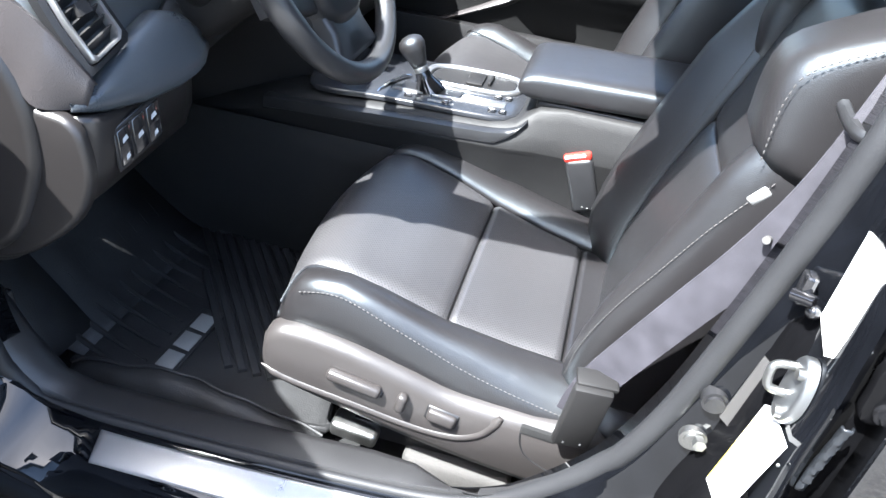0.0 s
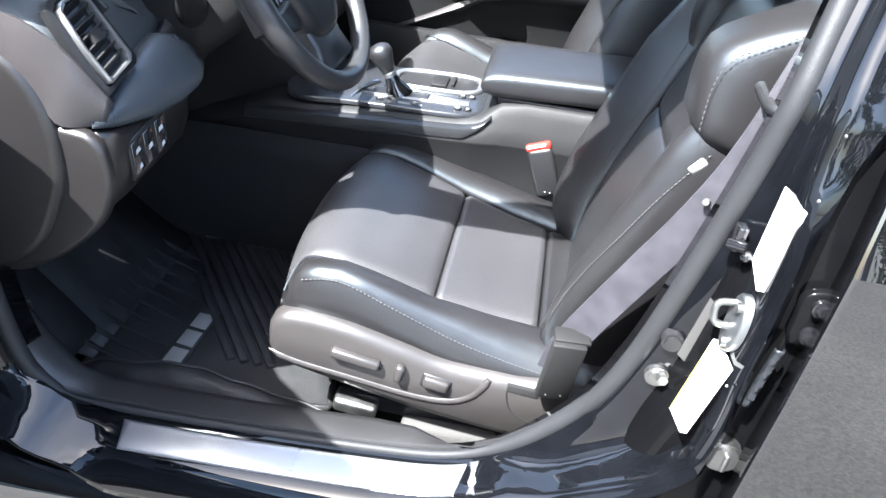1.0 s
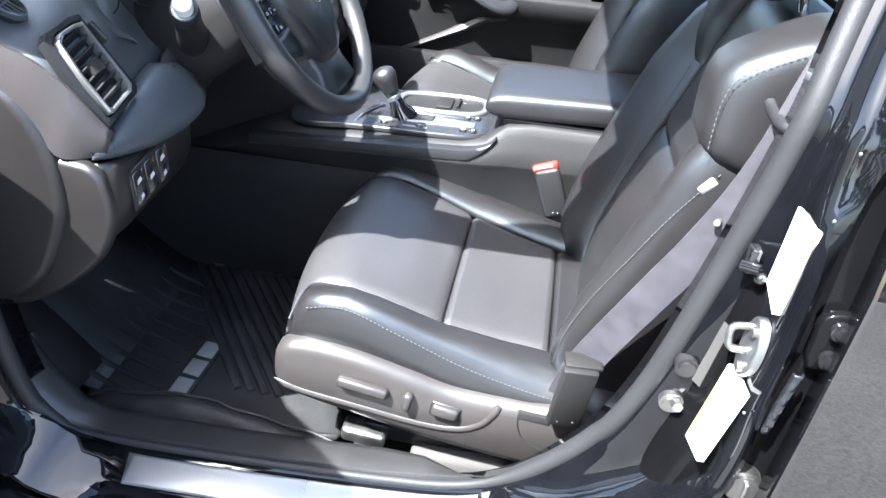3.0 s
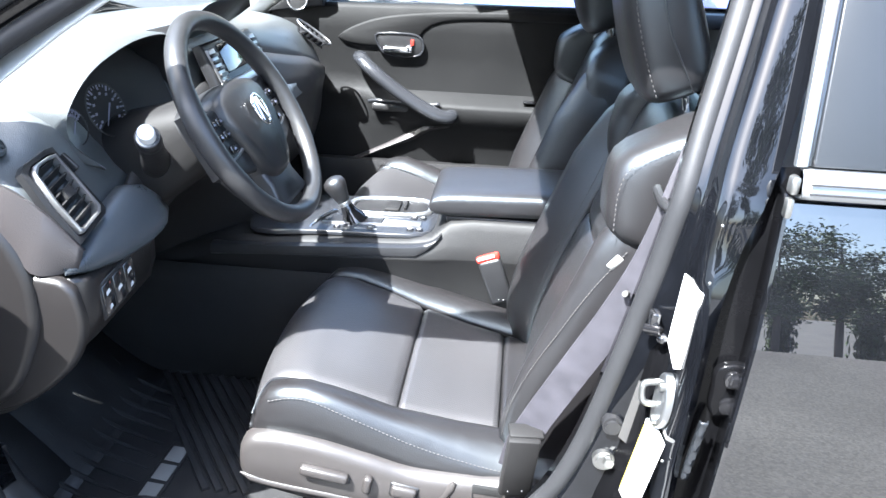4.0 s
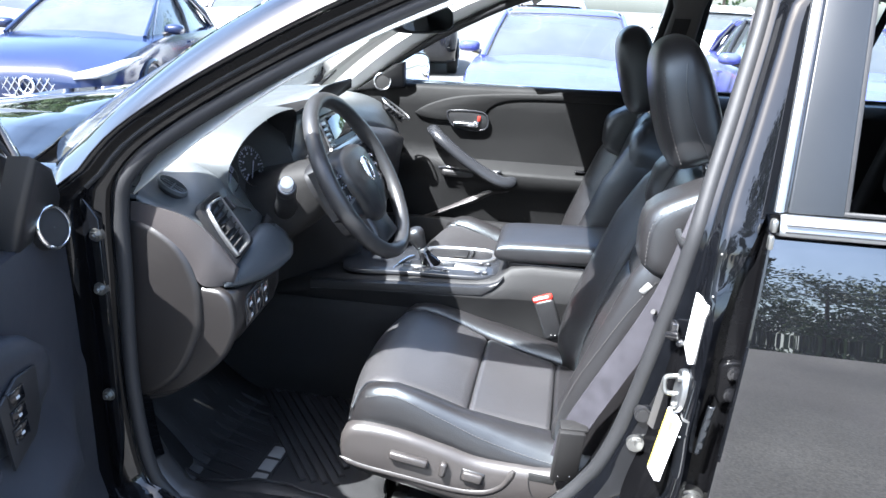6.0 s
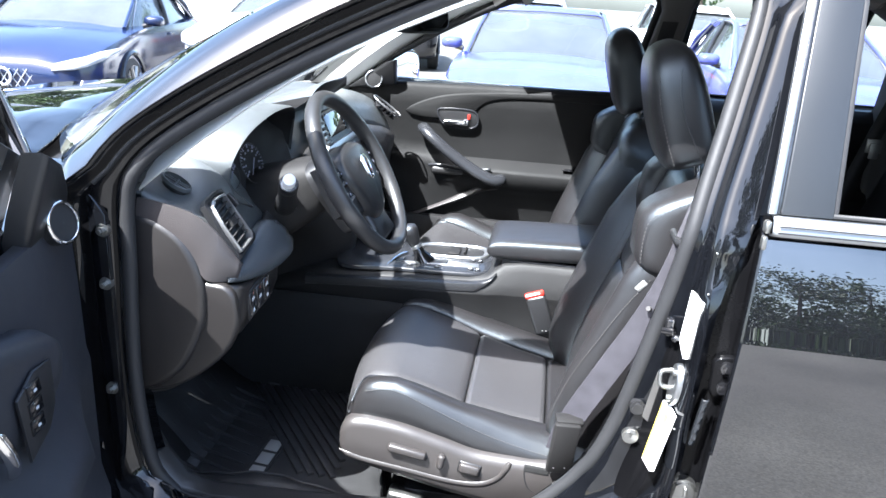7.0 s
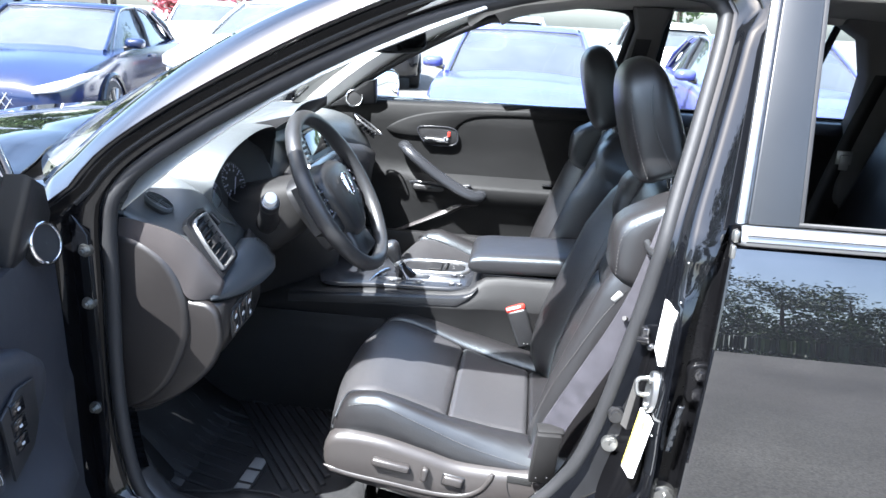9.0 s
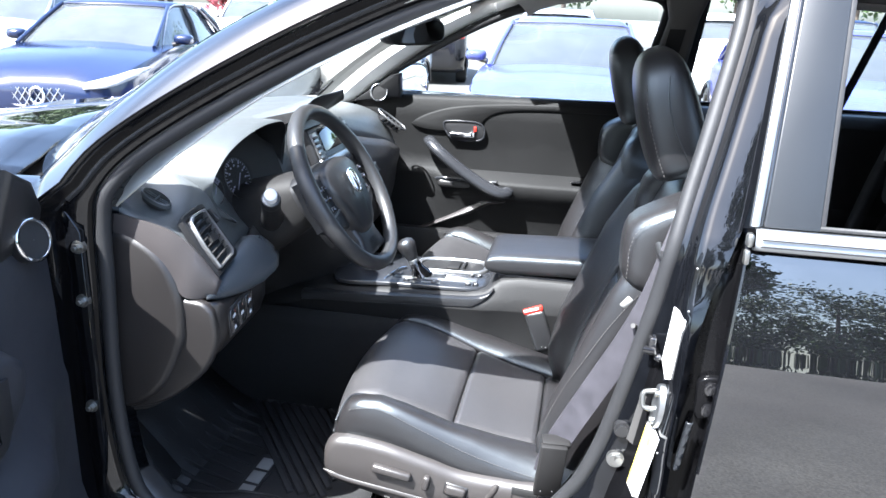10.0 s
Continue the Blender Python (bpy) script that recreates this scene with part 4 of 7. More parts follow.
    part("back_shell", Geo().grid([[B(s, v, -0.10 + 0.02 * (v / 0.26) ** 4) for v in span(-half(s) + 0.01, half(s) - 0.01, 9)] for s in ss]), PLASTIC_BLACK, seat, thick=0.01)

    # headrest
    H, U, N = Vector((0.452 + dx, yc, 1.142)), Vector((-0.36, 0, 0.933)), Vector((-0.933, 0, -0.36))
    rows = []
    prof = [(0.0, 0.45, 0.62), (0.004, 0.72, 0.82), (0.014, 0.92, 0.95), (0.04, 1.02, 1.0), (0.09, 1.04, 1.02), (0.14, 1.0, 1.02), (0.19, 0.92, 0.98), (0.225, 0.78, 0.88), (0.245, 0.56, 0.72), (0.255, 0.32, 0.5), (0.258, 0.1, 0.2)]
    for h, a, b in prof:
        rows.append([H + U * h * 0.95 + N * (0.058 * a * math.copysign(abs(math.cos(q)) ** 0.6, math.cos(q)) - 0.012 * (h / 0.25)) + Vector((0, 0.122 * b * math.copysign(abs(math.sin(q)) ** 0.45, math.sin(q)), 0)) for q in (2 * math.pi * (j + 0.5) / 32 for j in range(32))])
    head = part("headrest", Geo().grid(rows, close_v=True, cap=True), LEATHER, seat, "padded leather headrest", smooth=180, sub=1)
    for y in (-0.06, 0.06):
        part("headrest_post", Geo().tube([H + Vector((0.01, y, 0.02)), H + Vector((0.035, y, -0.09))], 0.006, 10), CHROME, seat)
    def on_side(f, h):
        """On the flank of the headrest: f towards the front, h up."""
        k = interp(h, [p[0] for p in prof], [p[2] for p in prof])
        a = interp(h, [p[0] for p in prof], [p[1] for p in prof])
        t = max(-1, min(1, f / (0.058 * a)))
        vv = 0.122 * k * (max(0.0, 1 - abs(t) ** (2 / 0.6)) ** 0.225)
        return H + U * h * 0.95 + N * (f - 0.012 * (h / 0.25)) + Vector((0, outer * (vv + 0.0012), 0))
    part("stitching", stitches([on_side(f, h) for f, h in ((0.034, 0.02), (0.038, 0.06), (0.040, 0.11), (0.038, 0.16), (0.030, 0.205))], 0.0075, 0.0011, 0.005), THREAD, head)
    part("seam", Geo().tube(smooth_path([on_side(f, h) for f, h in ((-0.018, 0.012), (-0.008, 0.06), (0.0, 0.11), (0.0, 0.16), (-0.010, 0.205))], 24), 0.0013, 6), LEATHER, head)
    return seat


build_seat(-0.385, 0.0, -1, True)
build_seat(0.385, -0.03, 1, False)


# ---- seat belt on the near side ----
def build_belt():
    belt = thing("seat_belt", "grey woven seat belt hanging beside the driver seat", "seat belt")
    mid = smooth_path([(0.248, -0.676, 0.600), (0.264, -0.684, 0.672), (0.325, -0.702, 0.812), (0.366, -0.716, 0.905), (0.398, -0.724, 0.990), (0.424, -0.722, 1.085), (0.468, -0.690, 1.25), (0.490, -0.640, 1.42)], 36)
    rows = []
    for i, p in enumerate(mid):
        a, b = mid[max(0, i - 1)], mid[min(35, i + 1)]
        d = (b - a).normalized()
        w = d.cross(Vector((-0.15, -1, 0.45))).normalized()
        nn = w.cross(d).normalized()
        rows.append([p + w * x + nn * h for x, h in ((-0.0230, 0), (-0.0222, 0.001), (0, 0.0018 + 0.001 * math.sin(i * 0.7)), (0.0222, 0.001), (0.0230, 0), (0.0222, -0.001), (0, -0.0004), (-0.0222, -0.001))])
    part("webbing", Geo().grid(rows, close_v=True, cap=True), WEB, belt, "grey woven webbing")
    part("stop_button", Geo().tube([(0.374, -0.718, 0.938), (0.369, -0.729, 0.942)], 0.0040, 14), THREAD, belt, "pale plastic stop button")
    m = pose(0, 0, 0, 8, 3, 8)
    part("anchor_cover", joined(rbox((0.257, -0.704, 0.628), (0.049, 0.016, 0.116), 0.004, 2, m), rbox((0.263, -0.696, 0.686), (0.052, 0.028, 0.009), 0.003, 2, m)), COLUMN, belt, "brown grey plastic anchor cover")
    for z in (0.588, 0.591):
        part("cover_pin", Geo().ball((0.243 if z < 0.590 else 0.264, -0.7155, z), 0.002, 6, 4), PLASTIC_BLACK, belt)
    part("belt_guide", joined(Geo().tube(smooth_path([(0.40, -0.675, 1.068), (0.402, -0.735, 1.066), (0.43, -0.752, 1.066), (0.455, -0.745, 1.07)], 16), 0.007, 8)), PLASTIC_BLACK, belt, "black plastic belt guide loop")
    part("upper_loop", rbox((0.50, -0.63, 1.42), (0.05, 0.014, 0.07), 0.006, 2), PLASTIC_BLACK, belt)
    part("sewn_tag", rbox((0.358, -0.687, 0.966), (0.022, 0.004, 0.012), 0.0015, 1, pose(0, 0, 0, 0, -52, 0)), MATGREY, belt, "small white printed tag")


build_belt()


def build_buckle():
    b = thing("belt_buckle", "black seat belt buckle with a red release button", "buckle")
    m = pose(0, 0, 0, 0, -20, 0)
    part("buckle_body", rbox((0.198, -0.122, 0.652), (0.052, 0.034, 0.108), 0.008, 3, m), PLASTIC_BLACK, b)
    part("release_button", rbox((0.177, -0.122, 0.707), (0.052, 0.030, 0.016), 0.005, 2, m), RED, b, "red release button")
    part("button_face", rbox((0.173, -0.134, 0.708), (0.040, 0.009, 0.008), 0.003, 2, m), ICON, b)
    part("strap", rbox((0.232, -0.118, 0.580), (0.026, 0.012, 0.08), 0.003, 2, m), PLASTIC_BLACK, b)
    for dx2 in (-0.01, 0.0, 0.01):
        part("rivet", Geo().ball((0.217 + dx2, -0.139, 0.611), 0.002, 6, 4), STEEL, b)


build_buckle()


# ---- dashboard ----
def build_dash():
    dash = thing("dashboard", "dark two tone moulded dashboard with round gauges", "dashboard")
    ends = {  # profile from the glass down to the knee panel, at several places across the car
        -0.735: [(-0.64, 1.098), (-0.61, 1.096), (-0.58, 1.085), (-0.53, 1.05), (-0.46, 1.012), (-0.44, 0.965), (-0.43, 0.92), (-0.43, 0.90), (-0.43, 0.88), (-0.43, 0.815), (-0.45, 0.748), (-0.52, 0.677), (-0.60, 0.655)],
        -0.66: [(-0.71, 1.108), (-0.65, 1.110), (-0.60, 1.10), (-0.535, 1.058), (-0.462, 1.043), (-0.416, 0.99), (-0.396, 0.95), (-0.41, 0.905), (-0.42, 0.88), (-0.42, 0.82), (-0.44, 0.75), (-0.52, 0.68), (-0.62, 0.655)],
        -0.57: [(-0.79, 1.112), (-0.69, 1.122), (-0.60, 1.13), (-0.54, 1.125), (-0.47, 1.08), (-0.44, 1.01), (-0.41, 0.95), (-0.42, 0.91), (-0.42, 0.88), (-0.43, 0.82), (-0.47, 0.77), (-0.54, 0.72), (-0.68, 0.68)],
        -0.39: [(-0.96, 1.115), (-0.75, 1.13), (-0.62, 1.14), (-0.56, 1.13), (-0.52, 1.06), (-0.46, 0.98), (-0.41, 0.95), (-0.40, 0.92), (-0.42, 0.88), (-0.47, 0.84), (-0.54, 0.80), (-0.63, 0.76), (-0.76, 0.72)],
        -0.20: [(-0.99, 1.115), (-0.75, 1.135), (-0.60, 1.15), (-0.52, 1.15), (-0.47, 1.12), (-0.44, 1.05), (-0.42, 0.98), (-0.42, 0.92), (-0.45, 0.88), (-0.49, 0.84), (-0.56, 0.80), (-0.65, 0.76), (-0.78, 0.72)],
        0.0: [(-1.0, 1.115), (-0.75, 1.14), (-0.60, 1.155), (-0.52, 1.16), (-0.46, 1.14), (-0.43, 1.06), (-0.40, 0.99), (-0.37, 0.93), (-0.36, 0.88), (-0.35, 0.82), (-0.35, 0.74), (-0.40, 0.60), (-0.46, 0.50)],
        0.20: [(-0.99, 1.115), (-0.75, 1.135), (-0.60, 1.15), (-0.52, 1.15), (-0.46, 1.12), (-0.44, 1.06), (-0.42, 1.0), (-0.40, 0.94), (-0.41, 0.88), (-0.42, 0.82), (-0.44, 0.75), (-0.50, 0.69), (-0.60, 0.66)],
        0.45: [(-0.94, 1.115), (-0.75, 1.13), (-0.58, 1.13), (-0.50, 1.12), (-0.44, 1.09), (-0.41, 1.04), (-0.385, 1.0), (-0.36, 0.96), (-0.37, 0.90), (-0.38, 0.82), (-0.42, 0.74), (-0.50, 0.68), (-0.62, 0.65)],
        0.62: [(-0.82, 1.115), (-0.70, 1.12), (-0.58, 1.11), (-0.51, 1.10), (-0.45, 1.075), (-0.41, 1.03), (-0.39, 0.99), (-0.38, 0.95), (-0.39, 0.90), (-0.40, 0.82), (-0.43, 0.74), (-0.50, 0.68), (-0.62, 0.65)],
        0.71: [(-0.72, 1.10), (-0.64, 1.10), (-0.57, 1.085), (-0.52, 1.07), (-0.47, 1.05), (-0.45, 1.01), (-0.44, 0.98), (-0.43, 0.94), (-0.43, 0.90), (-0.44, 0.82), (-0.46, 0.74), (-0.52, 0.68), (-0.62, 0.65)],
    }
    keys = sorted(ends)
    def profile(y):
        return [(interp(y, keys, [ends[k][i][0] for k in keys]), interp(y, keys, [ends[k][i][1] for k in keys])) for i in range(13)]
    ys = [-0.735 + 1.445 * i / 48 for i in range(49)]
    fine = {y: smooth_path([(x, z, 0) for x, z in profile(y)], 40) for y in ys}
    part("upper_pad", Geo().grid([[(fine[y][j].x, y, fine[y][j].y) for y in ys] for j in range(0, 22)]), PLASTIC_SOFT, dash, "grey soft textured upper pad", smooth=180, thick=0.012)
    part("lower_panel", Geo().grid([[(fine[y][j].x, y, fine[y][j].y) for y in ys] for j in range(21, 40)]), PLASTIC, dash, "dark lower knee panel", smooth=180, thick=0.012)
    # end panels on the near side
    def out(y0):
        return lambda a, b, c: (a, y0 - c, b)
    cap = [(p.x, p.y) for p in smooth_path([(-0.62, 1.028, 0), (-0.56, 1.027, 0), (-0.518, 1.018, 0), (-0.466, 0.98, 0), (-0.437, 0.917, 0), (-0.432, 0.865, 0), (-0.440, 0.81, 0), (-0.483, 0.722, 0), (-0.551, 0.668, 0), (-0.62, 0.655, 0)], 50)]
    part("end_cover", Geo().slab(cap, out(-0.738), 0.018, 0.014), PLASTIC_UMBER, dash, "brown grey dashboard end cover")
    # side panel: a curved seam above, turning in towards the face of the dashboard
    seam = smooth_path([(-0.60, -0.748, 1.052), (-0.552, -0.748, 1.057), (-0.507, -0.748, 1.051), (-0.449, -0.744, 1.034), (-0.412, -0.727, 0.994), (-0.376, -0.706, 0.931)], 30)
    foot = smooth_path([(-0.60, -0.748, 0.99), (-0.55, -0.748, 0.985), (-0.50, -0.748, 0.965), (-0.45, -0.746, 0.93), (-0.425, -0.744, 0.906), (-0.386, -0.712, 0.902)], 30)
    rows = [[a + Vector((0, 0.006, -0.001)), a, a.lerp(b, 0.33) + Vector((0.002, -0.003, 0)), a.lerp(b, 0.66) + Vector((0.002, -0.003, 0)), b, b + Vector((0, 0.006, 0.0))] for a, b in zip(seam, foot)]
    part("end_panel", Geo().grid(rows), PANEL, dash, "brown grey textured side panel", smooth=60, thick=0.006)
    lower = [(-0.60, 0.915), (-0.425, 0.903), (-0.392, 0.896), (-0.377, 0.875), (-0.374, 0.815), (-0.41, 0.748), (-0.50, 0.677), (-0.60, 0.65)]
    part("lower_end_panel", Geo().slab([(p.x, p.y) for p in smooth_path([(a, b, 0) for a, b in lower], 48)], out(-0.728), 0.016, 0.009), PLASTIC_UMBER, dash, "dark brown lower side panel")
    # satin wedge under the vent: a lens with a pointed end beside the door
    rows = []
    for i in range(17):
        t = i / 16
        y = -0.726 + 0.232 * t
        lo = Vector((interp(t, [0, 0.16, 0.45, 0.85, 1], [-0.396, -0.385, -0.366, -0.346, -0.358]), y, interp(t, [0, 0.16, 0.45, 0.7, 0.85, 1], [0.905, 0.895, 0.889, 0.892, 0.902, 0.917])))
        hi = Vector((interp(t, [0, 0.1, 0.42, 0.78, 1], [-0.396, -0.386, -0.385, -0.384, -0.372]), y, interp(t, [0, 0.1, 0.29, 0.55, 0.74, 0.9, 1], [0.907, 0.910, 0.933, 0.959, 0.972, 0.963, 0.935])))
        mid = lo.lerp(hi, 0.45) + Vector((0.012 * math.sin(math.pi * min(1, t * 1.1)), 0, 0.004))
        k = min(1.0, t * 5)
        rows.append([lo + Vector((-0.03, 0, -0.004)) * k, lo + Vector((-0.002, 0, -0.003)) * k, lo + Vector((0.003, 0, 0.002)) * k, lo.lerp(mid, 0.5) + Vector((0.004, 0, 0)) * k, mid, mid.lerp(hi, 0.6) + Vector((0.004, 0, 0.002)) * k, hi, hi + Vector((-0.02, 0, -0.002)) * k])
    part("wedge_trim", Geo().grid(rows), WEDGE, dash, "satin blue grey trim wedge", smooth=180, thick=0.004)
    # face under the wedge
    rows = []
    for i in range(13):
        t = i / 12
        y = -0.727 + 0.25 * t
        top_z = interp(t, [0, 0.16, 0.45, 0.7, 0.85, 1], [0.897, 0.890, 0.884, 0.887, 0.896, 0.910])
        e = interp(t, [0, 0.05, 0.14], [-0.022, -0.006, 0.0])
        rows.append([(x + e - 0.02 * t, y, z) for x, z in ((-0.40, top_z - 0.002), (-0.374, top_z - 0.003), (-0.370, top_z - 0.010), (-0.374, 0.82), (-0.388, 0.782), (-0.43, 0.742), (-0.52, 0.70))])
    part("knee_face", Geo().grid(rows), PLASTIC_UMBER, dash, "dark panel under the trim wedge", smooth=60, thick=0.004)
    # switch panel: three buttons with pale marks
    P0, PA, PB = Vector((-0.3745, -0.645, 0.850)), Vector((0.14, 0.96, 0.24)).normalized(), Vector((-0.05, -0.02, 0.99)).normalized()
    PC = PA.cross(PB)
    PC = PC if PC.x > 0 else -PC
    def swp(a, b, c):
        return P0 + PA * a + PB * b + PC * (c + 0.003)
    sp = part("switch_panel", Geo().slab([(-0.042, -0.032), (0.042, -0.030), (0.042, 0.028), (-0.042, 0.026)], swp, 0.004, 0.002), PLASTIC_BLACK, dash, "black switch panel")
    for k in range(3):
        a0 = -0.027 + 0.027 * k
        b = part("switch_button", Geo().slab([(a0 - 0.0115, -0.026), (a0 + 0.0115, -0.025), (a0 + 0.0115, 0.022), (a0 - 0.0115, 0.021)], swp, 0.006, 0.0015), GLOSS, sp)
        for z0, w in (((0.006, 0.005), (-0.018, 0.0035)) if k != 1 else ((-0.004, 0.005),)):
            part("switch_mark", Geo().slab([(a0 - w, z0 - 0.003), (a0 + w, z0 - 0.001), (a0 + w * 0.6, z0 + 0.005), (a0 - w * 0.8, z0 + 0.003)], swp, 0.0066), ICON, b)
    # side vent: slanting frame, slats and a centre tab
    Q = [Vector(p) for p in ((-0.444, -0.692, 1.036), (-0.446, -0.640, 1.046), (-0.388, -0.640, 0.966), (-0.390, -0.690, 0.950))]
    Nv = (Q[1] - Q[0]).cross(Q[3] - Q[0]).normalized()
    Nv = Nv if Nv.x > 0 else -Nv
    def vent(a, b, c):
        """a down the long side, b across, both 0 to 1."""
        return Q[0].lerp(Q[3], a).lerp(Q[1].lerp(Q[2], a), b) + Nv * (c + 0.005)
    def frame_ring(da, db, c):
        return [vent(a, b, c) for a, b in ((-da, -db + 0.25), (-da + 0.02, 1 + db - 0.3), (0.06 - da, 1 + db), (0.94 + da, 1 + db + 0.02), (1 + da, 1 + db - 0.12), (1 + da, 0.1 - db), (0.95 + da, -db), (0.5, -db - 0.06), (0.06 - da, -db))]
    v = part("side_vent", Geo().grid([frame_ring(0.035, 0.06, -0.010), frame_ring(0.035, 0.06, 0.003), frame_ring(0.025, 0.04, 0.005), frame_ring(-0.005, -0.03, 0.0045), frame_ring(-0.015, -0.05, -0.008)], close_v=True), SILVER, dash, "silver framed side air vent", smooth=60)
    part("vent_surround", Geo().grid([frame_ring(0.13, 0.30, -0.014), frame_ring(0.12, 0.28, -0.003), frame_ring(0.06, 0.12, -0.001), frame_ring(0.04, 0.1, -0.01)], close_v=True), PLASTIC_BLACK, dash)
    part("vent_back", Geo().grid([[vent(a, b, -0.028) for b in (0, 0.5, 1)] for a in (0, 0.5, 1)]), PLASTIC_BLACK, v, thick=0.002)
    for k in range(7):
        a0 = 0.085 + 0.133 * k
        rows = [[vent(a0 + da, b, c) for da, c in ((-0.05, 0.0), (-0.035, 0.003), (0.07, -0.014), (0.055, -0.017))] for b in (0.04, 0.5, 0.96)]
        part("vent_slat", Geo().grid(rows, close_v=True, cap=True), PLASTIC, v, "")
    part("vent_tab", Geo().grid([[vent(a, b, c) for a, b in ((0.42, 0.32), (0.46, 0.66), (0.60, 0.68), (0.57, 0.30))] for c in (-0.01, 0.005, 0.007)], close_v=True, cap=True), PLASTIC, v, "grey vent tab")
    part("vent_wheel", rbox(vent(0.25, 1.32, -0.001), (0.014, 0.007, 0.03), 0.002, 2, pose(0, 0, 0, 0, -45, 0)), PLASTIC_BLACK, v)
    # oval demister vent on top
    O2 = Vector((-0.516, -0.672, 1.0705))
    e1, e2 = Vector((0.87, 0.05, -0.48)).normalized(), Vector((0.0, 1, 0.25)).normalized()
    n2 = e1.cross(e2)
    ov = lambda k, c, q: O2 + e1 * 0.028 * k * math.cos(q) + e2 * 0.015 * k * math.sin(q) + n2 * (c + 0.001)
    qs = [2 * math.pi * j / 28 for j in range(28)]
    d = part("demister_vent", Geo().grid([[ov(k, c, q) for q in qs] for k, c in ((1.12, -0.004), (1.1, 0.004), (1.0, 0.005), (0.95, -0.004))], close_v=True), PLASTIC_SOFT, dash, "small oval demister vent")
    part("vent_hole", Geo().grid([[ov(k, c, q) for q in qs] for k, c in ((0.98, -0.003), (0.94, -0.014), (0.5, -0.015), (0.05, -0.015))], close_v=True), PLASTIC_BLACK, d)
    for b0 in (-0.008, -0.003, 0.003, 0.008):
        part("vent_bar", Geo().tube([O2 + e2 * b0 + e1 * s * 0.028 * math.sqrt(1 - (b0 / 0.014) ** 2) - n2 * 0.001 for s in (-1, 1)], 0.0012, 6), PLASTIC_SOFT, d)
    part("vent_bar", Geo().tube([O2 - e2 * 0.013 - n2 * 0.001, O2 + e2 * 0.013 - n2 * 0.001], 0.0016, 6), PLASTIC_SOFT, d)
    # gauge hood: the pad rises to a rim, its hollow coloured black as shade
    rim = smooth_path([(-0.412, -0.560, 1.006), (-0.436, -0.570, 1.030), (-0.450, -0.580, 1.055), (-0.448, -0.584, 1.085), (-0.442, -0.570, 1.112), (-0.434, -0.535, 1.142), (-0.426, -0.48, 1.164), (-0.420, -0.40, 1.178), (-0.420, -0.31, 1.176), (-0.428, -0.26, 1.160), (-0.44, -0.235, 1.12), (-0.45, -0.23, 1.06)], 44)
    rows = []
    for p in rim:
        k = max(0.0, min(1.0, (p.z - 1.03) / 0.1))
        back = Vector((-0.50 - 0.30 * k, -0.40 + (p.y + 0.40) * (1.10 + 0.12 * k), interp(k, [0, 0.5, 1], [1.02, 1.075, 1.118])))
        rows.append([back + (p - back) * t + Vector((0, 0, 0.022 * k * math.sin(math.pi * t))) for t in (0, 0.2, 0.4, 0.6, 0.8, 0.93, 0.985)] + [p + Vector((0.001, 0, -0.003)), p + Vector((-0.004, 0.003, -0.006)), Vector((-0.470, -0.405 + (p.y + 0.405) * 0.94, 1.06 + (p.z - 1.06) * 0.88)), Vector((-0.495, -0.405 + (p.y + 0.405) * 0.9, 1.06 + (p.z - 1.06) * 0.8))])
    part("gauge_hood", Geo().grid([r[:8] for r in rows]), PLASTIC_SOFT, dash, "curved hood over the instruments", smooth=180)
    part("hood_hollow", Geo().grid([r[7:] for r in rows]), PLASTIC_BLACK, dash, smooth=180)
    # visor over the centre display: pale top, dark underside, a thin lip towards the seats
    top_rows, under_rows = [], []
    for i in range(17):
        v = i / 8 - 1
        k = 1 - 0.35 * abs(v) ** 5
        y = -0.02 + 0.155 * v
        at = lambda x, z: (x - 0.03 * v * v * (x + 0.66) / 0.28, y, 1.125 + (z - 1.125) * k)
        top_rows.append([at(x, z) for x, z in ((-0.70, 1.128), (-0.60, 1.145), (-0.50, 1.175), (-0.41, 1.207), (-0.385, 1.214))])
        under_rows.append([at(x, z) for x, z in ((-0.385, 1.214), (-0.384, 1.206), (-0.42, 1.172), (-0.455, 1.142), (-0.48, 1.115))])
    part("display_hood", Geo().grid(top_rows), PLASTIC_SOFT, dash, "pale visor over the centre display", smooth=180)
    # shade below the visor is put into a black underside
    part("hood_underside", Geo().grid(under_rows), PLASTIC_BLACK, dash, "visor underside blackened for its shade", smooth=180)
    for v in (0, 16):
        edge = top_rows[v] + under_rows[v][1:]
        part("hood_cheek", Geo().slab([(p[0], p[2]) for p in edge], lambda a, b, c, y=top_rows[v][0][1]: (a, y - 0.003 + c, b), 0.006), PLASTIC_BLACK, dash)
    # gauges
    gz = Vector((0.93, -0.12, 0.30)).normalized()
    gy_, gup = Vector((0.12, 0.99, 0)).normalized(), Vector((-0.31, 0, 0.95)).normalized()
    part("gauge_face", Geo().slab([(-0.165, -0.09), (0.165, -0.09), (0.16, 0.04), (0.09, 0.085), (-0.09, 0.085), (-0.16, 0.04)], lambda a, b, c: Vector((-0.476, -0.405, 1.065)) + gy_ * a + gup * b + gz * c, 0.006, 0.002), CLOTH, dash, "black instrument face")
    for gc, r, sweep in ((Vector((-0.456, -0.462, 1.070)), 0.044, 250), (Vector((-0.470, -0.540, 1.060)), 0.030, 120)):
        ring = [gc + r * (gup * math.cos(q) + gy_ * math.sin(q)) + gz * 0.004 for q in (2 * math.pi * j / 32 for j in range(32))]
        dial = part("gauge_ring", Geo().tube(ring, 0.0012, 6, closed=True), PLASTIC, dash, "round gauge with pale ticks")
        tick = Geo()
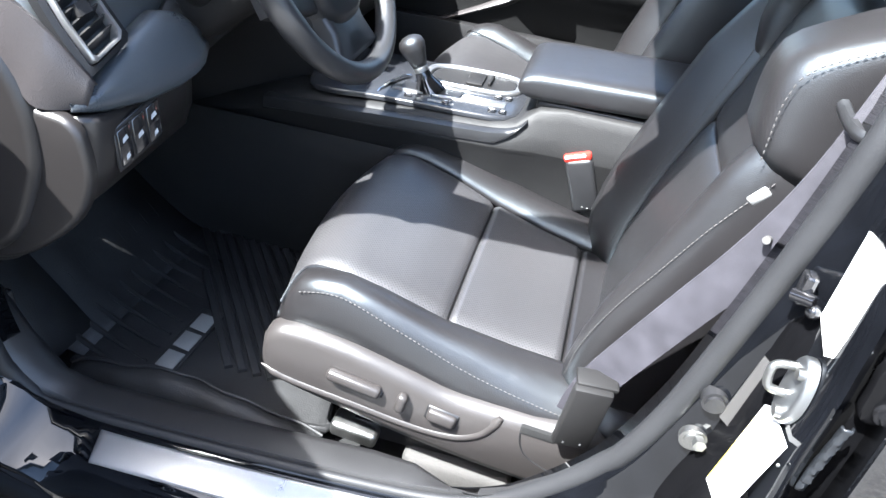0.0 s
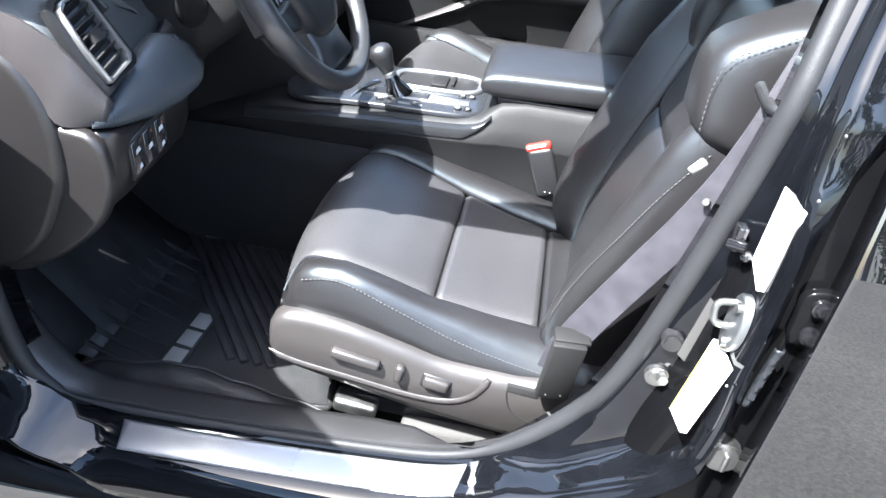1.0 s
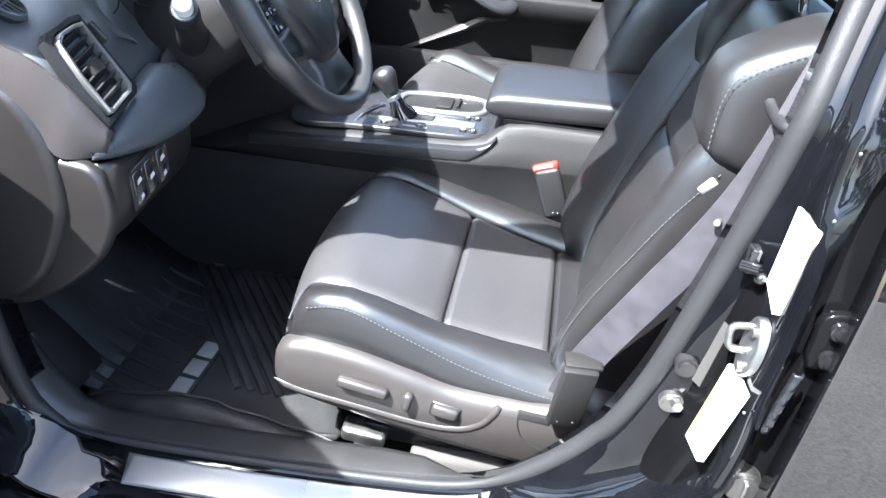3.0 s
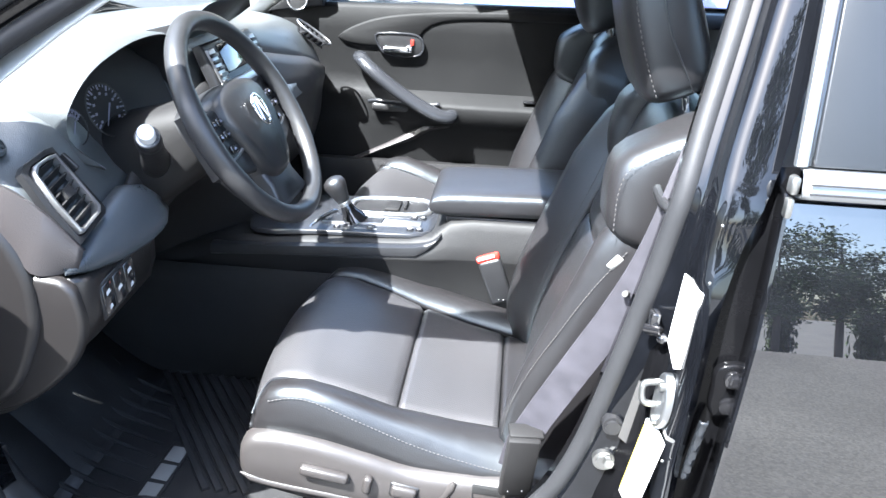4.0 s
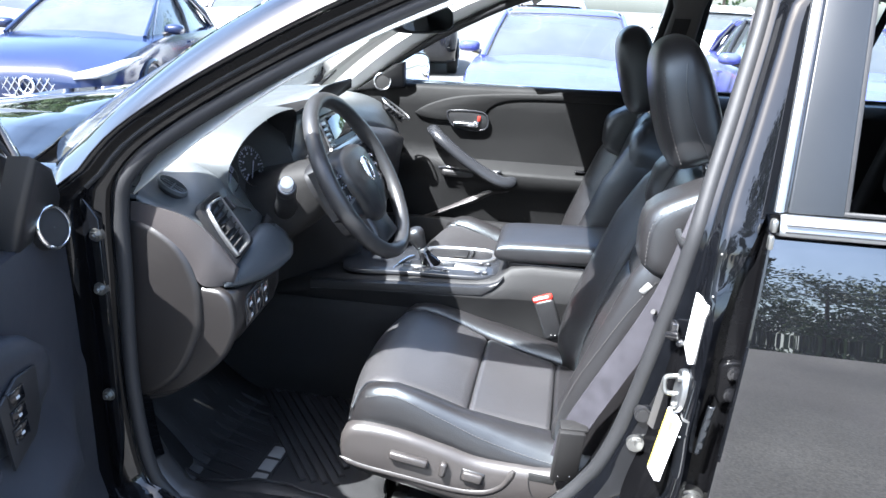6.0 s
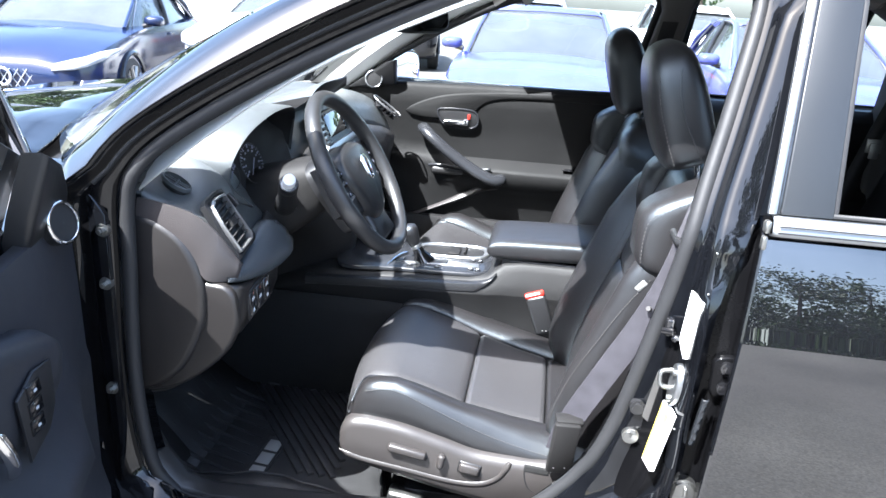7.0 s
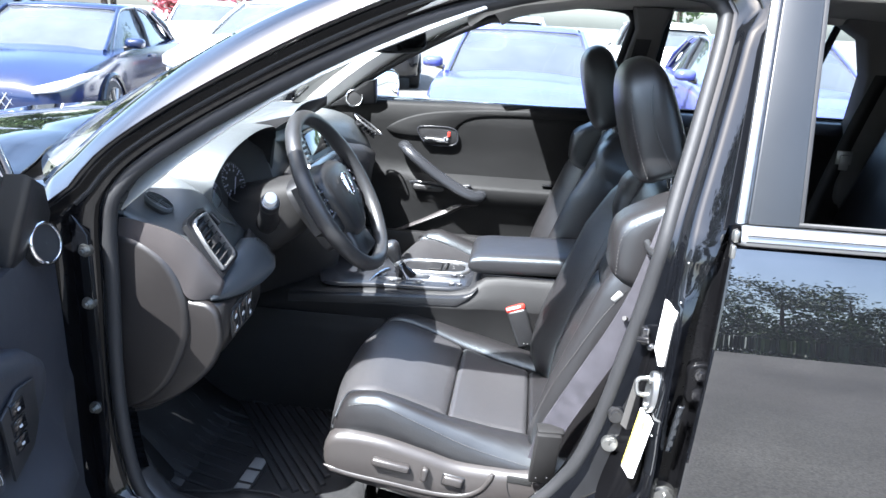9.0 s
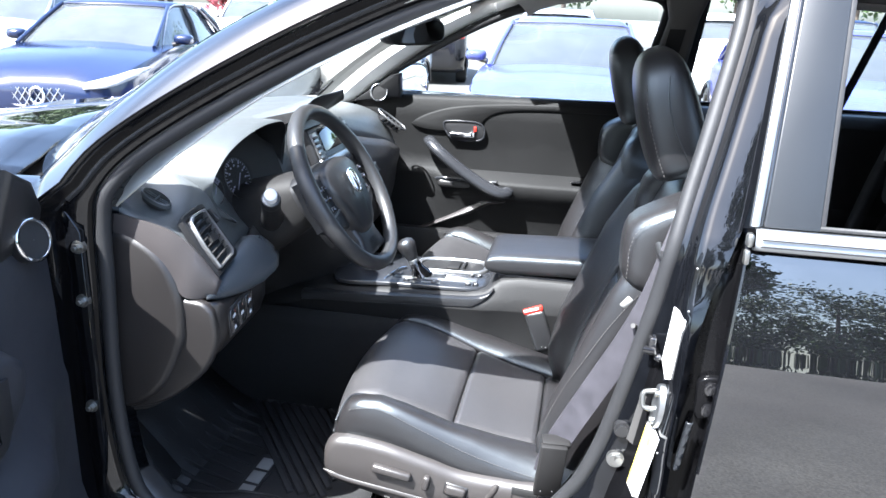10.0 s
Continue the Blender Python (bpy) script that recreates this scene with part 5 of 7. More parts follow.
        for j in range(25):
            q = radians(-sweep / 2 + sweep * j / 24)
            w = gup * math.cos(q) + gy_ * math.sin(q)
            tick.tube([gc + w * r * (0.76 if j % 3 == 0 else 0.86) + gz * 0.004, gc + w * r * 0.95 + gz * 0.004], 0.0009 if j % 3 else 0.0017, 4)
        part("gauge_ticks", tick, GAUGE, dial, "pale lilac scale")
        for j in range(9):
            q = radians(-sweep / 2 + sweep * j / 8)
            w = gup * math.cos(q) + gy_ * math.sin(q)
            part("gauge_figure", rbox(gc + w * r * 0.62 + gz * 0.004, (0.0015, 0.005, 0.004), 0), GAUGE, dial)
        part("gauge_needle", Geo().tube([gc + gz * 0.006 + (gup * -0.55 + gy_ * -0.35) * r, gc + gz * 0.006 + (gup * 0.2 + gy_ * 0.25) * r], [0.0008, 0.0016], 5), GAUGE, dial)
    # centre stack: screen, silver surround, keys, vents
    def st(a, b, c):
        return Vector((-0.405, 0.0 + a, 1.04)) + Vector((-0.42, 0, 0.907)) * b + Vector((0.907, 0, 0.42)) * c
    stack = part("stack_panel", Geo().slab([(-0.14, -0.12), (0.14, -0.12), (0.15, 0.0), (0.14, 0.09), (-0.14, 0.09), (-0.15, 0.0)], st, 0.022, 0.008), PLASTIC_BLACK, dash, "black centre stack")
    part("stack_surround", Geo().slab([(-0.15, -0.015), (0.15, -0.015), (0.14, 0.004), (-0.14, 0.004)], st, 0.03, 0.004), SILVER, stack)
    part("display", Geo().slab([(-0.085, 0.018), (0.085, 0.018), (0.08, 0.08), (-0.08, 0.08)], st, 0.025, 0.002), GLOSS, stack)
    part("audio_panel", Geo().slab([(-0.09, -0.08), (0.09, -0.08), (0.09, -0.022), (-0.09, -0.022)], st, 0.027, 0.004), SILVER, stack, "bright audio panel")
    for a0 in (-0.07, -0.035, 0.0, 0.035, 0.07):
        for b0 in (-0.035, -0.06):
            part("stack_key", rbox(st(a0, b0, 0.029), (0.006, 0.026, 0.014), 0.002, 1, pose(0, 0, 0, 0, -25, 0)), GLOSS, stack)
    for a0 in (-0.118, 0.118):
        part("stack_vent", Geo().slab([(a0 - 0.02, -0.005), (a0 + 0.02, -0.005), (a0 + 0.018, 0.075), (a0 - 0.018, 0.075)], st, 0.027, 0.004), SILVER, stack)
        for k in range(5):
            part("stack_vent_slat", rbox(st(a0, 0.005 + 0.014 * k, 0.028), (0.006, 0.034, 0.008), 0.001, 1, pose(0, 0, 0, 0, -25, 0)), PLASTIC_BLACK, stack)
    part("radio_knob", Geo().tube([st(-0.118, -0.05, 0.02), st(-0.118, -0.05, 0.045)], 0.016, 20), SILVER, stack)
    part("radio_knob", Geo().tube([st(0.118, -0.05, 0.02), st(0.118, -0.05, 0.045)], 0.016, 20), SILVER, stack)
    # far side vent and wedge
    C1 = Vector((-0.397, 0.60, 1.060))
    A1 = Vector((0.084, 0.040, -0.064)).normalized()
    B1 = Vector((0.28, -0.94, -0.17))
    B1 = (B1 - A1 * B1.dot(A1)).normalized()
    N1 = B1.cross(A1)
    N1 = N1 if N1.x > 0 else -N1
    def vent2(a, b, c):
        return C1 + A1 * a + B1 * b + N1 * c
    ringp = ((-0.05, -0.02), (-0.048, 0.016), (0.0, 0.034), (0.05, 0.026), (0.055, -0.01), (0.0, -0.03))
    v2 = part("far_vent", Geo().tube(smooth_path([vent2(a, b, 0.004) for a, b in ringp], 30, closed=True), 0.0032, 6, closed=True), SILVER, dash, "silver framed far air vent", smooth=60)
    part("vent_back", Geo().slab([(a * 0.85, b * 0.85) for a, b in ringp], lambda a, b, c: vent2(a, b, c - 0.02), 0.004), PLASTIC_BLACK, v2)
    for k in range(5):
        part("vent_slat", Geo().slab([(-0.003, -0.026), (0.003, -0.026), (0.003, 0.028), (-0.003, 0.028)], lambda a, b, c, k=k: vent2(-0.032 + 0.016 * k + a + c * 0.7, b, -0.014 + c), 0.014, 0.001), PLASTIC_BLACK, v2)
    part("far_wedge_trim", Geo().grid([[(interp(t, [0, 1], [-0.375, -0.435]) + ox, 0.24 + 0.45 * t, interp(t, [0, 0.6, 1], [0.93, 0.935, 0.95]) + oz) for ox, oz in ((-0.02, 0.0), (0.02 * math.sin(math.pi * t) + 0.012, 0.004), (0.012 * math.sin(math.pi * t) + 0.008, 0.035), (-0.02, 0.05))] for t in (i / 10 for i in range(11))]), WEDGE, dash, "satin dark trim wedge", smooth=60, thick=0.006)
    return dash


build_dash()


# ---- steering wheel and column ----
def build_wheel():
    w = thing("steering_wheel", "black leather three spoke steering wheel with an oval badge", "steering wheel")
    C, U, R, N = Vector((-0.232, -0.400, 1.056)), Vector((-0.5, 0, 0.866)), Vector((0, 1, 0)), Vector((0.866, 0, 0.5))
    def Wp(a, b, c):
        return C + R * a + U * b + N * c
    def rim(q0, q1, n, closed=False):
        qs = [q0 + (q1 - q0) * i / (n if closed else n - 1) for i in range(n)]
        rows = []
        for q in qs:
            rad = Vector((math.cos(q), math.sin(q)))
            rr = 0.0175 if abs(math.sin(q)) > 0.5 else 0.0185
            rows.append([Wp(rad.x * (0.178 + 0.9 * rr * math.cos(p)), rad.y * (0.178 + 0.9 * rr * math.cos(p)), rr * math.sin(p)) for p in (2 * math.pi * j / 14 for j in range(14))])
        return Geo().grid(rows, close_u=closed, close_v=True, cap=not closed)
    part("rim", rim(0, 2 * math.pi, 72, True), LEATHER_SMOOTH, w, "black leather rim", smooth=180)
    hub = [(p.x, p.y) for p in smooth_path([(-0.080, 0.058, 0), (0.0, 0.070, 0), (0.080, 0.058, 0), (0.096, 0.020, 0), (0.078, -0.045, 0), (0.052, -0.096, 0), (0.0, -0.108, 0), (-0.052, -0.096, 0), (-0.078, -0.045, 0), (-0.096, 0.020, 0)], 48, closed=True)]
    part("airbag_cover", Geo().slab(hub, lambda a, b, c: Wp(a, b, c - 0.04 - (a * a + b * b) * 1.5), 0.062, 0.016), PLASTIC_BLACK, w, "black grained airbag cover", smooth=60)
    part("hub_back", Geo().slab([(a * 1.05, b * 1.05) for a, b in hub], lambda a, b, c: Wp(a, b, c - 0.075), 0.05, 0.01), PLASTIC_BLACK, w)
    for s in (-1, 1):
        pts = [(s * 0.068, 0.046), (s * 0.11, 0.042), (s * 0.160, 0.056), (s * 0.163, -0.050), (s * 0.12, -0.066), (s * 0.07, -0.075)]
        sp = part("spoke", Geo().slab(pts, lambda a, b, c: Wp(a, b, c - 0.028 - abs(a) * 0.06), 0.028, 0.007), PLASTIC_BLACK, w, "side spoke with keys")
        for a0, b0 in ((0.105, 0.022), (0.13, 0.022), (0.105, 0.0), (0.13, 0.0), (0.112, -0.024)):
            part("spoke_key", rbox(Wp(s * a0, b0, -0.003), (0.006, 0.019, 0.013), 0.002, 1, pose(0, 0, 0, 0, -30, 0)), GLOSS, sp)
            part("key_mark", rbox(Wp(s * a0, b0, 0.0004), (0.001, 0.007, 0.003), 0, 1, pose(0, 0, 0, 0, -30, 0)), GAUGE, sp)
        part("spoke_trim", Geo().tube(smooth_path([Wp(s * 0.072, -0.03, -0.006), Wp(s * 0.115, -0.038, -0.010), Wp(s * 0.155, -0.03, -0.012)], 12), 0.004, 8), SILVER, sp)
    low = part("lower_spoke", Geo().slab([(-0.066, -0.07), (0.066, -0.07), (0.056, -0.11), (0.074, -0.156), (-0.074, -0.156), (-0.056, -0.11)], lambda a, b, c: Wp(a, b, c - 0.03), 0.026, 0.010), LEATHER_SMOOTH, w, "satin lower spoke")
    part("spoke_inset", Geo().slab([(-0.024, -0.118), (0.024, -0.118), (0.034, -0.148), (-0.034, -0.148)], lambda a, b, c: Wp(a, b, c - 0.008), 0.004, 0.002), PLASTIC_BLACK, low)
    # badge: an oval ring with two slanting bars
    badge = part("badge", Geo().tube([Wp(0.021 * math.cos(q), 0.006 + 0.027 * math.sin(q), 0.0235) for q in (2 * math.pi * j / 32 for j in range(32))], 0.0028, 8, closed=True), CHROME, w, "chrome oval badge")
    for s in (-1, 1):
        part("badge_bar", Geo().tube([Wp(s * 0.012, -0.014, 0.0235), Wp(s * 0.003, 0.028, 0.0235)], 0.003, 6), CHROME, badge)
    return w


build_wheel()


def build_column():
    col = thing("steering_column", "dark plastic steering column shroud with control stalks", "steering column")
    rows = []
    for t in (0, 0.1, 0.35, 0.7, 1.0):
        c = Vector((-0.285, -0.398, 1.028)).lerp(Vector((-0.50, -0.398, 0.935)), t)
        a, b = interp(t, [0, 0.1, 0.35, 1], [0.056, 0.070, 0.078, 0.085]), interp(t, [0, 0.1, 0.35, 1], [0.052, 0.066, 0.085, 0.11])
        rows.append([c + Vector((0.39 * b * math.sin(q) * 0.4, a * math.copysign(abs(math.cos(q)) ** 0.6, math.cos(q)), b * math.copysign(abs(math.sin(q)) ** 0.6, math.sin(q)))) for q in (2 * math.pi * (j + 0.5) / 24 for j in range(24))])
    part("shroud", Geo().grid(rows, close_v=True, cap=True), COLUMN, col, "dark grey moulded column shroud", smooth=60)
    # near stalk: dark sleeve, bright ring, end paled to carry sun glare
    s0, s1 = Vector((-0.378, -0.462, 0.985)), Vector((-0.326, -0.584, 1.072))
    d = (s1 - s0).normalized()
    st = part("stalk", Geo().tube([s0, s0 + d * 0.02, s0 + d * 0.06, s1 - d * 0.035], [0.026, 0.024, 0.020, 0.018], 16), PLASTIC_BLACK, col, "control stalk")
    part("stalk_sleeve", Geo().tube([s1 - d * 0.05, s1 - d * 0.045, s1 - d * 0.022, s1 - d * 0.018], [0.018, 0.020, 0.0195, 0.018], 18), PLASTIC_BLACK, st)
    part("stalk_ring", Geo().tube([s1 - d * 0.021, s1 - d * 0.018], [0.0172, 0.0165], 18), SILVER, st)
    part("stalk_end", Geo().tube([s1 - d * 0.017, s1 - d * 0.002, s1 + d * 0.004, s1 + d * 0.006], [0.0130, 0.0130, 0.0122, 0.008], 18), GLARE_PALE, st, "stalk end paled for sun glare")
    part("paddle", Geo().slab([(-0.02, -0.035), (0.012, -0.03), (0.016, 0.03), (-0.012, 0.04)], lambda a, b, c: Vector((-0.262, -0.505 + a, 1.055)) + Vector((-0.36, 0, 0.93)) * b + Vector((0.93, 0, 0.36)) * c, 0.006, 0.002), PLASTIC_BLACK, col, "black shift paddle")
    part("paddle_edge", Geo().tube([(-0.246, -0.523, 1.022), (-0.262, -0.519, 1.075)], 0.002, 6), CHROME, col)
    part("stalk", Geo().tube([(-0.318, -0.35, 1.042), (-0.32, -0.27, 1.05), (-0.322, -0.21, 1.055)], [0.013, 0.011, 0.015], 12), PLASTIC_BLACK, col, "control stalk")
    part("ignition_ring", Geo().tube([(-0.38, -0.30, 0.93), (-0.37, -0.30, 0.93)], 0.018, 16), SILVER, col)


build_column()


# ---- centre console ----
def build_console():
    def side(top, half):
        """The flank, from the floor up: a plain lower face, a lip and a sloping band."""
        lip = min(top - 0.034, 0.697)
        return [(half + 0.004, 0.36), (half + 0.006, 0.55), (half + 0.006, lip - 0.008), (half + 0.009, lip - 0.002), (half + 0.009, lip + 0.002), (half + 0.003, lip * 0.6 + top * 0.4), (half - 0.008, lip * 0.25 + top * 0.75 - 0.003), (half - 0.013, top - 0.008), (half - 0.018, top - 0.003), (half - 0.04, top)]

    con = thing("centre_console", "dark centre console with a padded armrest and silver cup holder ring", "centre console")
    rows = []
    for x, top, half in ((-0.95, 0.62, 0.12), (-0.60, 0.66, 0.13), (-0.46, 0.70, 0.135), (-0.40, 0.715, 0.145), (-0.30, 0.722, 0.15), (-0.15, 0.728, 0.148), (0.0, 0.733, 0.142), (0.05, 0.742, 0.135), (0.09, 0.775, 0.125), (0.14, 0.782, 0.122), (0.45, 0.782, 0.122), (0.47, 0.60, 0.12)):
        rows.append([(x, s * y, z) for s, y, z in [(-1, y, z) for y, z in side(top, half)] + [(1, y, z) for y, z in side(top, half)[::-1]]])
    part("console_body", Geo().grid(rows, cap=True), CONSOLE, con, "dark grained console body", smooth=40)
    # black overlay: footwell shade on the console's front flank, put in as colour
    part("console_side", Geo().grid([[(x, -0.166, z) for z in (0.33, 0.5, 0.60, 0.655)] for x in (-0.95, -0.6, -0.3, -0.06)]), CARPET, con, "black overlay for the shaded front console side", thick=0.004)
    rows = []
    for p in smooth_path([(-0.44, -0.146, 0.688), (-0.30, -0.152, 0.699), (-0.15, -0.151, 0.708), (0.0, -0.145, 0.714), (0.03, -0.140, 0.719), (0.055, -0.132, 0.732), (0.072, -0.122, 0.750)], 40):
        k = max(0.2, min(1.0, (0.072 - p.x) / 0.05))
        rows.append([(p.x, p.y + dy, p.z + dz * k) for dy, dz in ((0.02, 0.012), (0.004, 0.013), (-0.004, 0.010), (-0.007, 0.0), (-0.007, -0.009), (-0.003, -0.012), (0.01, -0.012))])
    part("edge_trim", Geo().grid(rows, cap=True), PLASTIC_BLACK, con, "satin black edge strip", smooth=50)
    # gate panel
    def top(a, b, c):
        return (a, b, 0.7285 + 0.022 * (a + 0.2) + c)
    gate = [(p.x, p.y) for p in smooth_path([(-0.36, -0.112, 0), (-0.20, -0.118, 0), (-0.02, -0.116, 0), (0.035, -0.105, 0), (0.055, -0.06, 0), (0.058, 0.03, 0), (0.05, 0.095, 0), (0.01, 0.112, 0), (-0.2, 0.116, 0), (-0.36, 0.11, 0)], 48, closed=True)]
    g = part("gate_panel", Geo().slab(gate, top, 0.010, 0.005), SATIN, con, "satin black shift panel")
    def ring(cx, cy, a, b, r, n=48):
        pts = []
        for j in range(n):
            q = 2 * math.pi * j / n
            pts.append(top(cx + a * math.copysign(abs(math.cos(q)) ** 0.6, math.cos(q)), cy + b * math.copysign(abs(math.sin(q)) ** 0.6, math.sin(q)), 0.012))
        return Geo().tube(pts, r, 8, closed=True, flat=1.0)
    part("cup_ring", joined(ring(-0.065, 0.045, 0.100, 0.054, 0.0055), ring(-0.065, 0.045, 0.094, 0.049, 0.0045)), SILVER, g, "silver cup holder ring")
    part("cup_well", Geo().slab([(-0.065 + 0.086 * math.copysign(abs(math.cos(q)) ** 0.6, math.cos(q)), 0.045 + 0.045 * math.copysign(abs(math.sin(q)) ** 0.6, math.sin(q))) for q in (2 * math.pi * j / 32 for j in range(32))], lambda a, b, c: top(a, b, c + 0.0095), 0.002), COLUMN, g)
    part("cup_divider", joined(rbox(top(-0.06, 0.045, 0.014), (0.034, 0.06, 0.006), 0.002), rbox(top(-0.03, 0.05, 0.015), (0.006, 0.05, 0.010), 0.002)), COLUMN, g)
    part("gate_strip", Geo().slab([(-0.205, -0.074), (-0.02, -0.076), (0.02, -0.070), (0.02, -0.046), (-0.066, -0.040), (-0.068, -0.066), (-0.205, -0.066)], lambda a, b, c: top(a, b, c + 0.0095), 0.004, 0.0015), SILVER, g, "silver shift gate strip")
    part("gate_slot", Geo().slab([(-0.19, -0.064), (-0.072, -0.064), (-0.070, -0.030), (-0.19, -0.028)], lambda a, b, c: top(a, b, c + 0.0095), 0.003), PLASTIC_BLACK, g)
    part("gate_accent", Geo().tube(smooth_path([top(-0.225, -0.105, 0.010), top(-0.215, -0.06, 0.014), top(-0.20, -0.02, 0.016), top(-0.185, 0.0, 0.014)], 16), [0.001] + [0.0035] * 14 + [0.001], 8), CHROME, g)
    for a0, b0 in ((-0.165, -0.095), (-0.09, -0.095), (0.0, -0.092), (0.02, -0.092), (0.0, -0.022), (0.02, -0.022)):
        k = part("gate_key", rbox(top(a0, b0, 0.012), (0.015, 0.014, 0.005), 0.0015, 1), GLOSS, g)
        part("key_mark", rbox(top(a0, b0, 0.0148), (0.007, 0.003, 0.0006), 0, 1), ICON, k)
    part("gate_mark", rbox(top(-0.10, -0.098, 0.0105), (0.05, 0.008, 0.001), 0, 1), MATGREY, g)
    # gear lever
    base = Vector((-0.135, -0.047, 0.738))
    tip = Vector((-0.182, -0.047, 0.826))
    d = tip - base
    lev = part("gear_lever", Geo().tube([base + d * t for t in (-0.05, 0.1, 0.25, 0.36, 0.42)], [0.032, 0.027, 0.018, 0.015, 0.014], 16), GLOSS, con, "black gear lever boot")
    part("lever_collar", Geo().tube([base + d * t for t in (0.40, 0.42, 0.50, 0.52)], [0.012, 0.0145, 0.0145, 0.012], 18), BRIGHT, lev)
    part("lever_knob", Geo().tube([base + d * t for t in (0.52, 0.60, 0.72, 0.84, 0.96, 1.06, 1.12, 1.145)], [0.0140, 0.0165, 0.0195, 0.0235, 0.0260, 0.0225, 0.013, 0.003], 20), LEATHER, lev, "stitched leather lever knob", smooth=180)
    # armrest lid
    rows = []
    for x, k in ((0.042, 0.30), (0.045, 0.55), (0.052, 0.76), (0.064, 0.9), (0.082, 0.98), (0.11, 1.0), (0.25, 1.0), (0.42, 1.0), (0.435, 0.95), (0.44, 0.75)):
        h = 0.030 * k
        rows.append([(x, 0.005 + 0.113 * (0.96 + 0.04 * k) * math.copysign(abs(math.cos(q)) ** 0.35, math.cos(q)), 0.808 + 0.012 * min(1, (x - 0.045) / 0.3) + h * math.copysign(abs(math.sin(q)) ** 0.5, math.sin(q))) for q in (2 * math.pi * (j + 0.5) / 36 for j in range(36))])
    part("armrest", Geo().grid(rows, close_v=True, cap=True), LEATHER, con, "padded leather armrest lid", smooth=60)
    part("armrest_base", rbox((0.26, 0.005, 0.776), (0.36, 0.20, 0.018), 0.005), PLASTIC_BLACK, con)


build_console()


# ---- floor mat and footwell ----
def build_mat():
    mat = thing("floor_mat", "ribbed black rubber floor mat with a raised rim and grey bars", "floor mat")
    z0 = 0.352
    flat = [(p.x, p.y) for p in smooth_path([(-0.58, -0.60, 0), (-0.56, -0.62, 0), (-0.35, -0.625, 0), (-0.13, -0.615, 0), (-0.115, -0.585, 0), (-0.15, -0.45, 0), (-0.20, -0.20, 0), (-0.24, -0.165, 0), (-0.45, -0.16, 0), (-0.58, -0.165, 0)], 80)]
    part("mat_base", Geo().slab(flat, lambda a, b, c: (a, b, z0 + c), 0.006, 0.002), MATRUBBER, mat, "black rubber mat base")
    part("mat_front", Geo().grid([[(x, y, z) for y in (-0.60, -0.45, -0.30, -0.165)] for x, z in ((-0.565, z0 + 0.002), (-0.59, z0 + 0.006), (-0.615, z0 + 0.016), (-0.64, z0 + 0.031), (-0.665, z0 + 0.049), (-0.70, z0 + 0.078), (-0.80, z0 + 0.17), (-0.86, z0 + 0.24))]), MATRUBBER, mat, smooth=80, thick=0.006)
    part("mat_rim", Geo().tube([(a, b, z0 + 0.010) for a, b in flat[2:-2]], 0.007, 8), MATRUBBER, mat)
    # ribs slanting to both sides of a middle line
    rib_lines = []
    for k in range(22):
        c = -0.72 + 0.027 * k
        # towards the seat
        for (ux, uy), start, length in (((0.60, -0.80), (c + 0.10, -0.17), 0.46),):
            p0 = Vector((start[0] + 0.02, start[1], 0))
            pts = []
            for i in range(12):
                p = p0 + Vector((ux, uy, 0)) * length * i / 11
                if -0.575 < p.y < -0.16 and p.x < interp(p.y, [-0.6, -0.45, -0.2], [-0.245, -0.225, -0.23]) and p.x > -0.60 + 0.0 and p.x > interp(p.y, [-0.6, -0.42, -0.16], [-0.36, -0.44, -0.58]):
                    pts.append((p.x, p.y, z0 + 0.010))
            if len(pts) > 2:
                rib_lines.append(pts)
    for pts in rib_lines:
        a, b = Vector(pts[0]), Vector(pts[-1])
        w = (b - a).cross(Vector((0, 0, 1))).normalized() * 0.0075
        part("mat_rib", Geo().slab([tuple((a + w).xy), tuple((b + w).xy), tuple((b - w).xy), tuple((a - w).xy)], lambda p, q, c: (p, q, z0 + 0.004 + c), 0.011, 0.003), MATRUBBER, mat)
    for k in range(10):
        y = -0.20 - 0.038 * k
        part("mat_rib", Geo().tube([(-0.72, y, z0 + 0.098), (-0.63, y - 0.02, z0 + 0.022), (-0.57, y - 0.035, z0 + 0.009), (-0.46, y - 0.07, z0 + 0.008)], [0.003, 0.006, 0.006, 0.002], 6), MATRUBBER, mat)
    # turned up flap along the sill, leaning in over the mat
    rows = []
    for i in range(25):
        x = -0.56 + 0.45 * i / 24
        zt = interp(x, [-0.56, -0.53, -0.456, -0.383, -0.324, -0.254, -0.195, -0.150, -0.11], [0.372, 0.394, 0.407, 0.419, 0.415, 0.407, 0.391, 0.380, 0.372])
        w = 0.003 * math.sin(x * 31) + 0.002 * math.sin(x * 73)
        rows.append([(x, -0.655, z0), (x, -0.668, zt - 0.040), (x, -0.664 + w * 0.4, zt - 0.026), (x, -0.652 + w, zt - 0.012), (x, -0.633 + w, zt)])
    part("mat_flap", Geo().grid(rows), MATRUBBER, mat, "turned up mat edge", smooth=80, thick=0.004)
    part("flap_edge", Geo().tube([r[4] for r in rows], 0.0032, 8), MATRUBBER, mat)
    # three pale bars in a dark field, along the sill direction of the mark
    a, b = Vector((-0.407, -0.588, z0 + 0.009)), Vector((-0.402, -0.425, z0 + 0.009))
    d = (b - a).normalized()
    n = Vector((-d.y, d.x, 0))
    part("mark_field", Geo().slab([tuple((a - d * 0.012 + n * -0.006).xy), tuple((b + d * 0.012 + n * -0.006).xy), tuple((b + d * 0.012 + n * 0.042).xy), tuple((a - d * 0.012 + n * 0.042).xy)], lambda p, q, c: (p, q, z0 + 0.004 + c), 0.007, 0.002), MATRUBBER, mat)
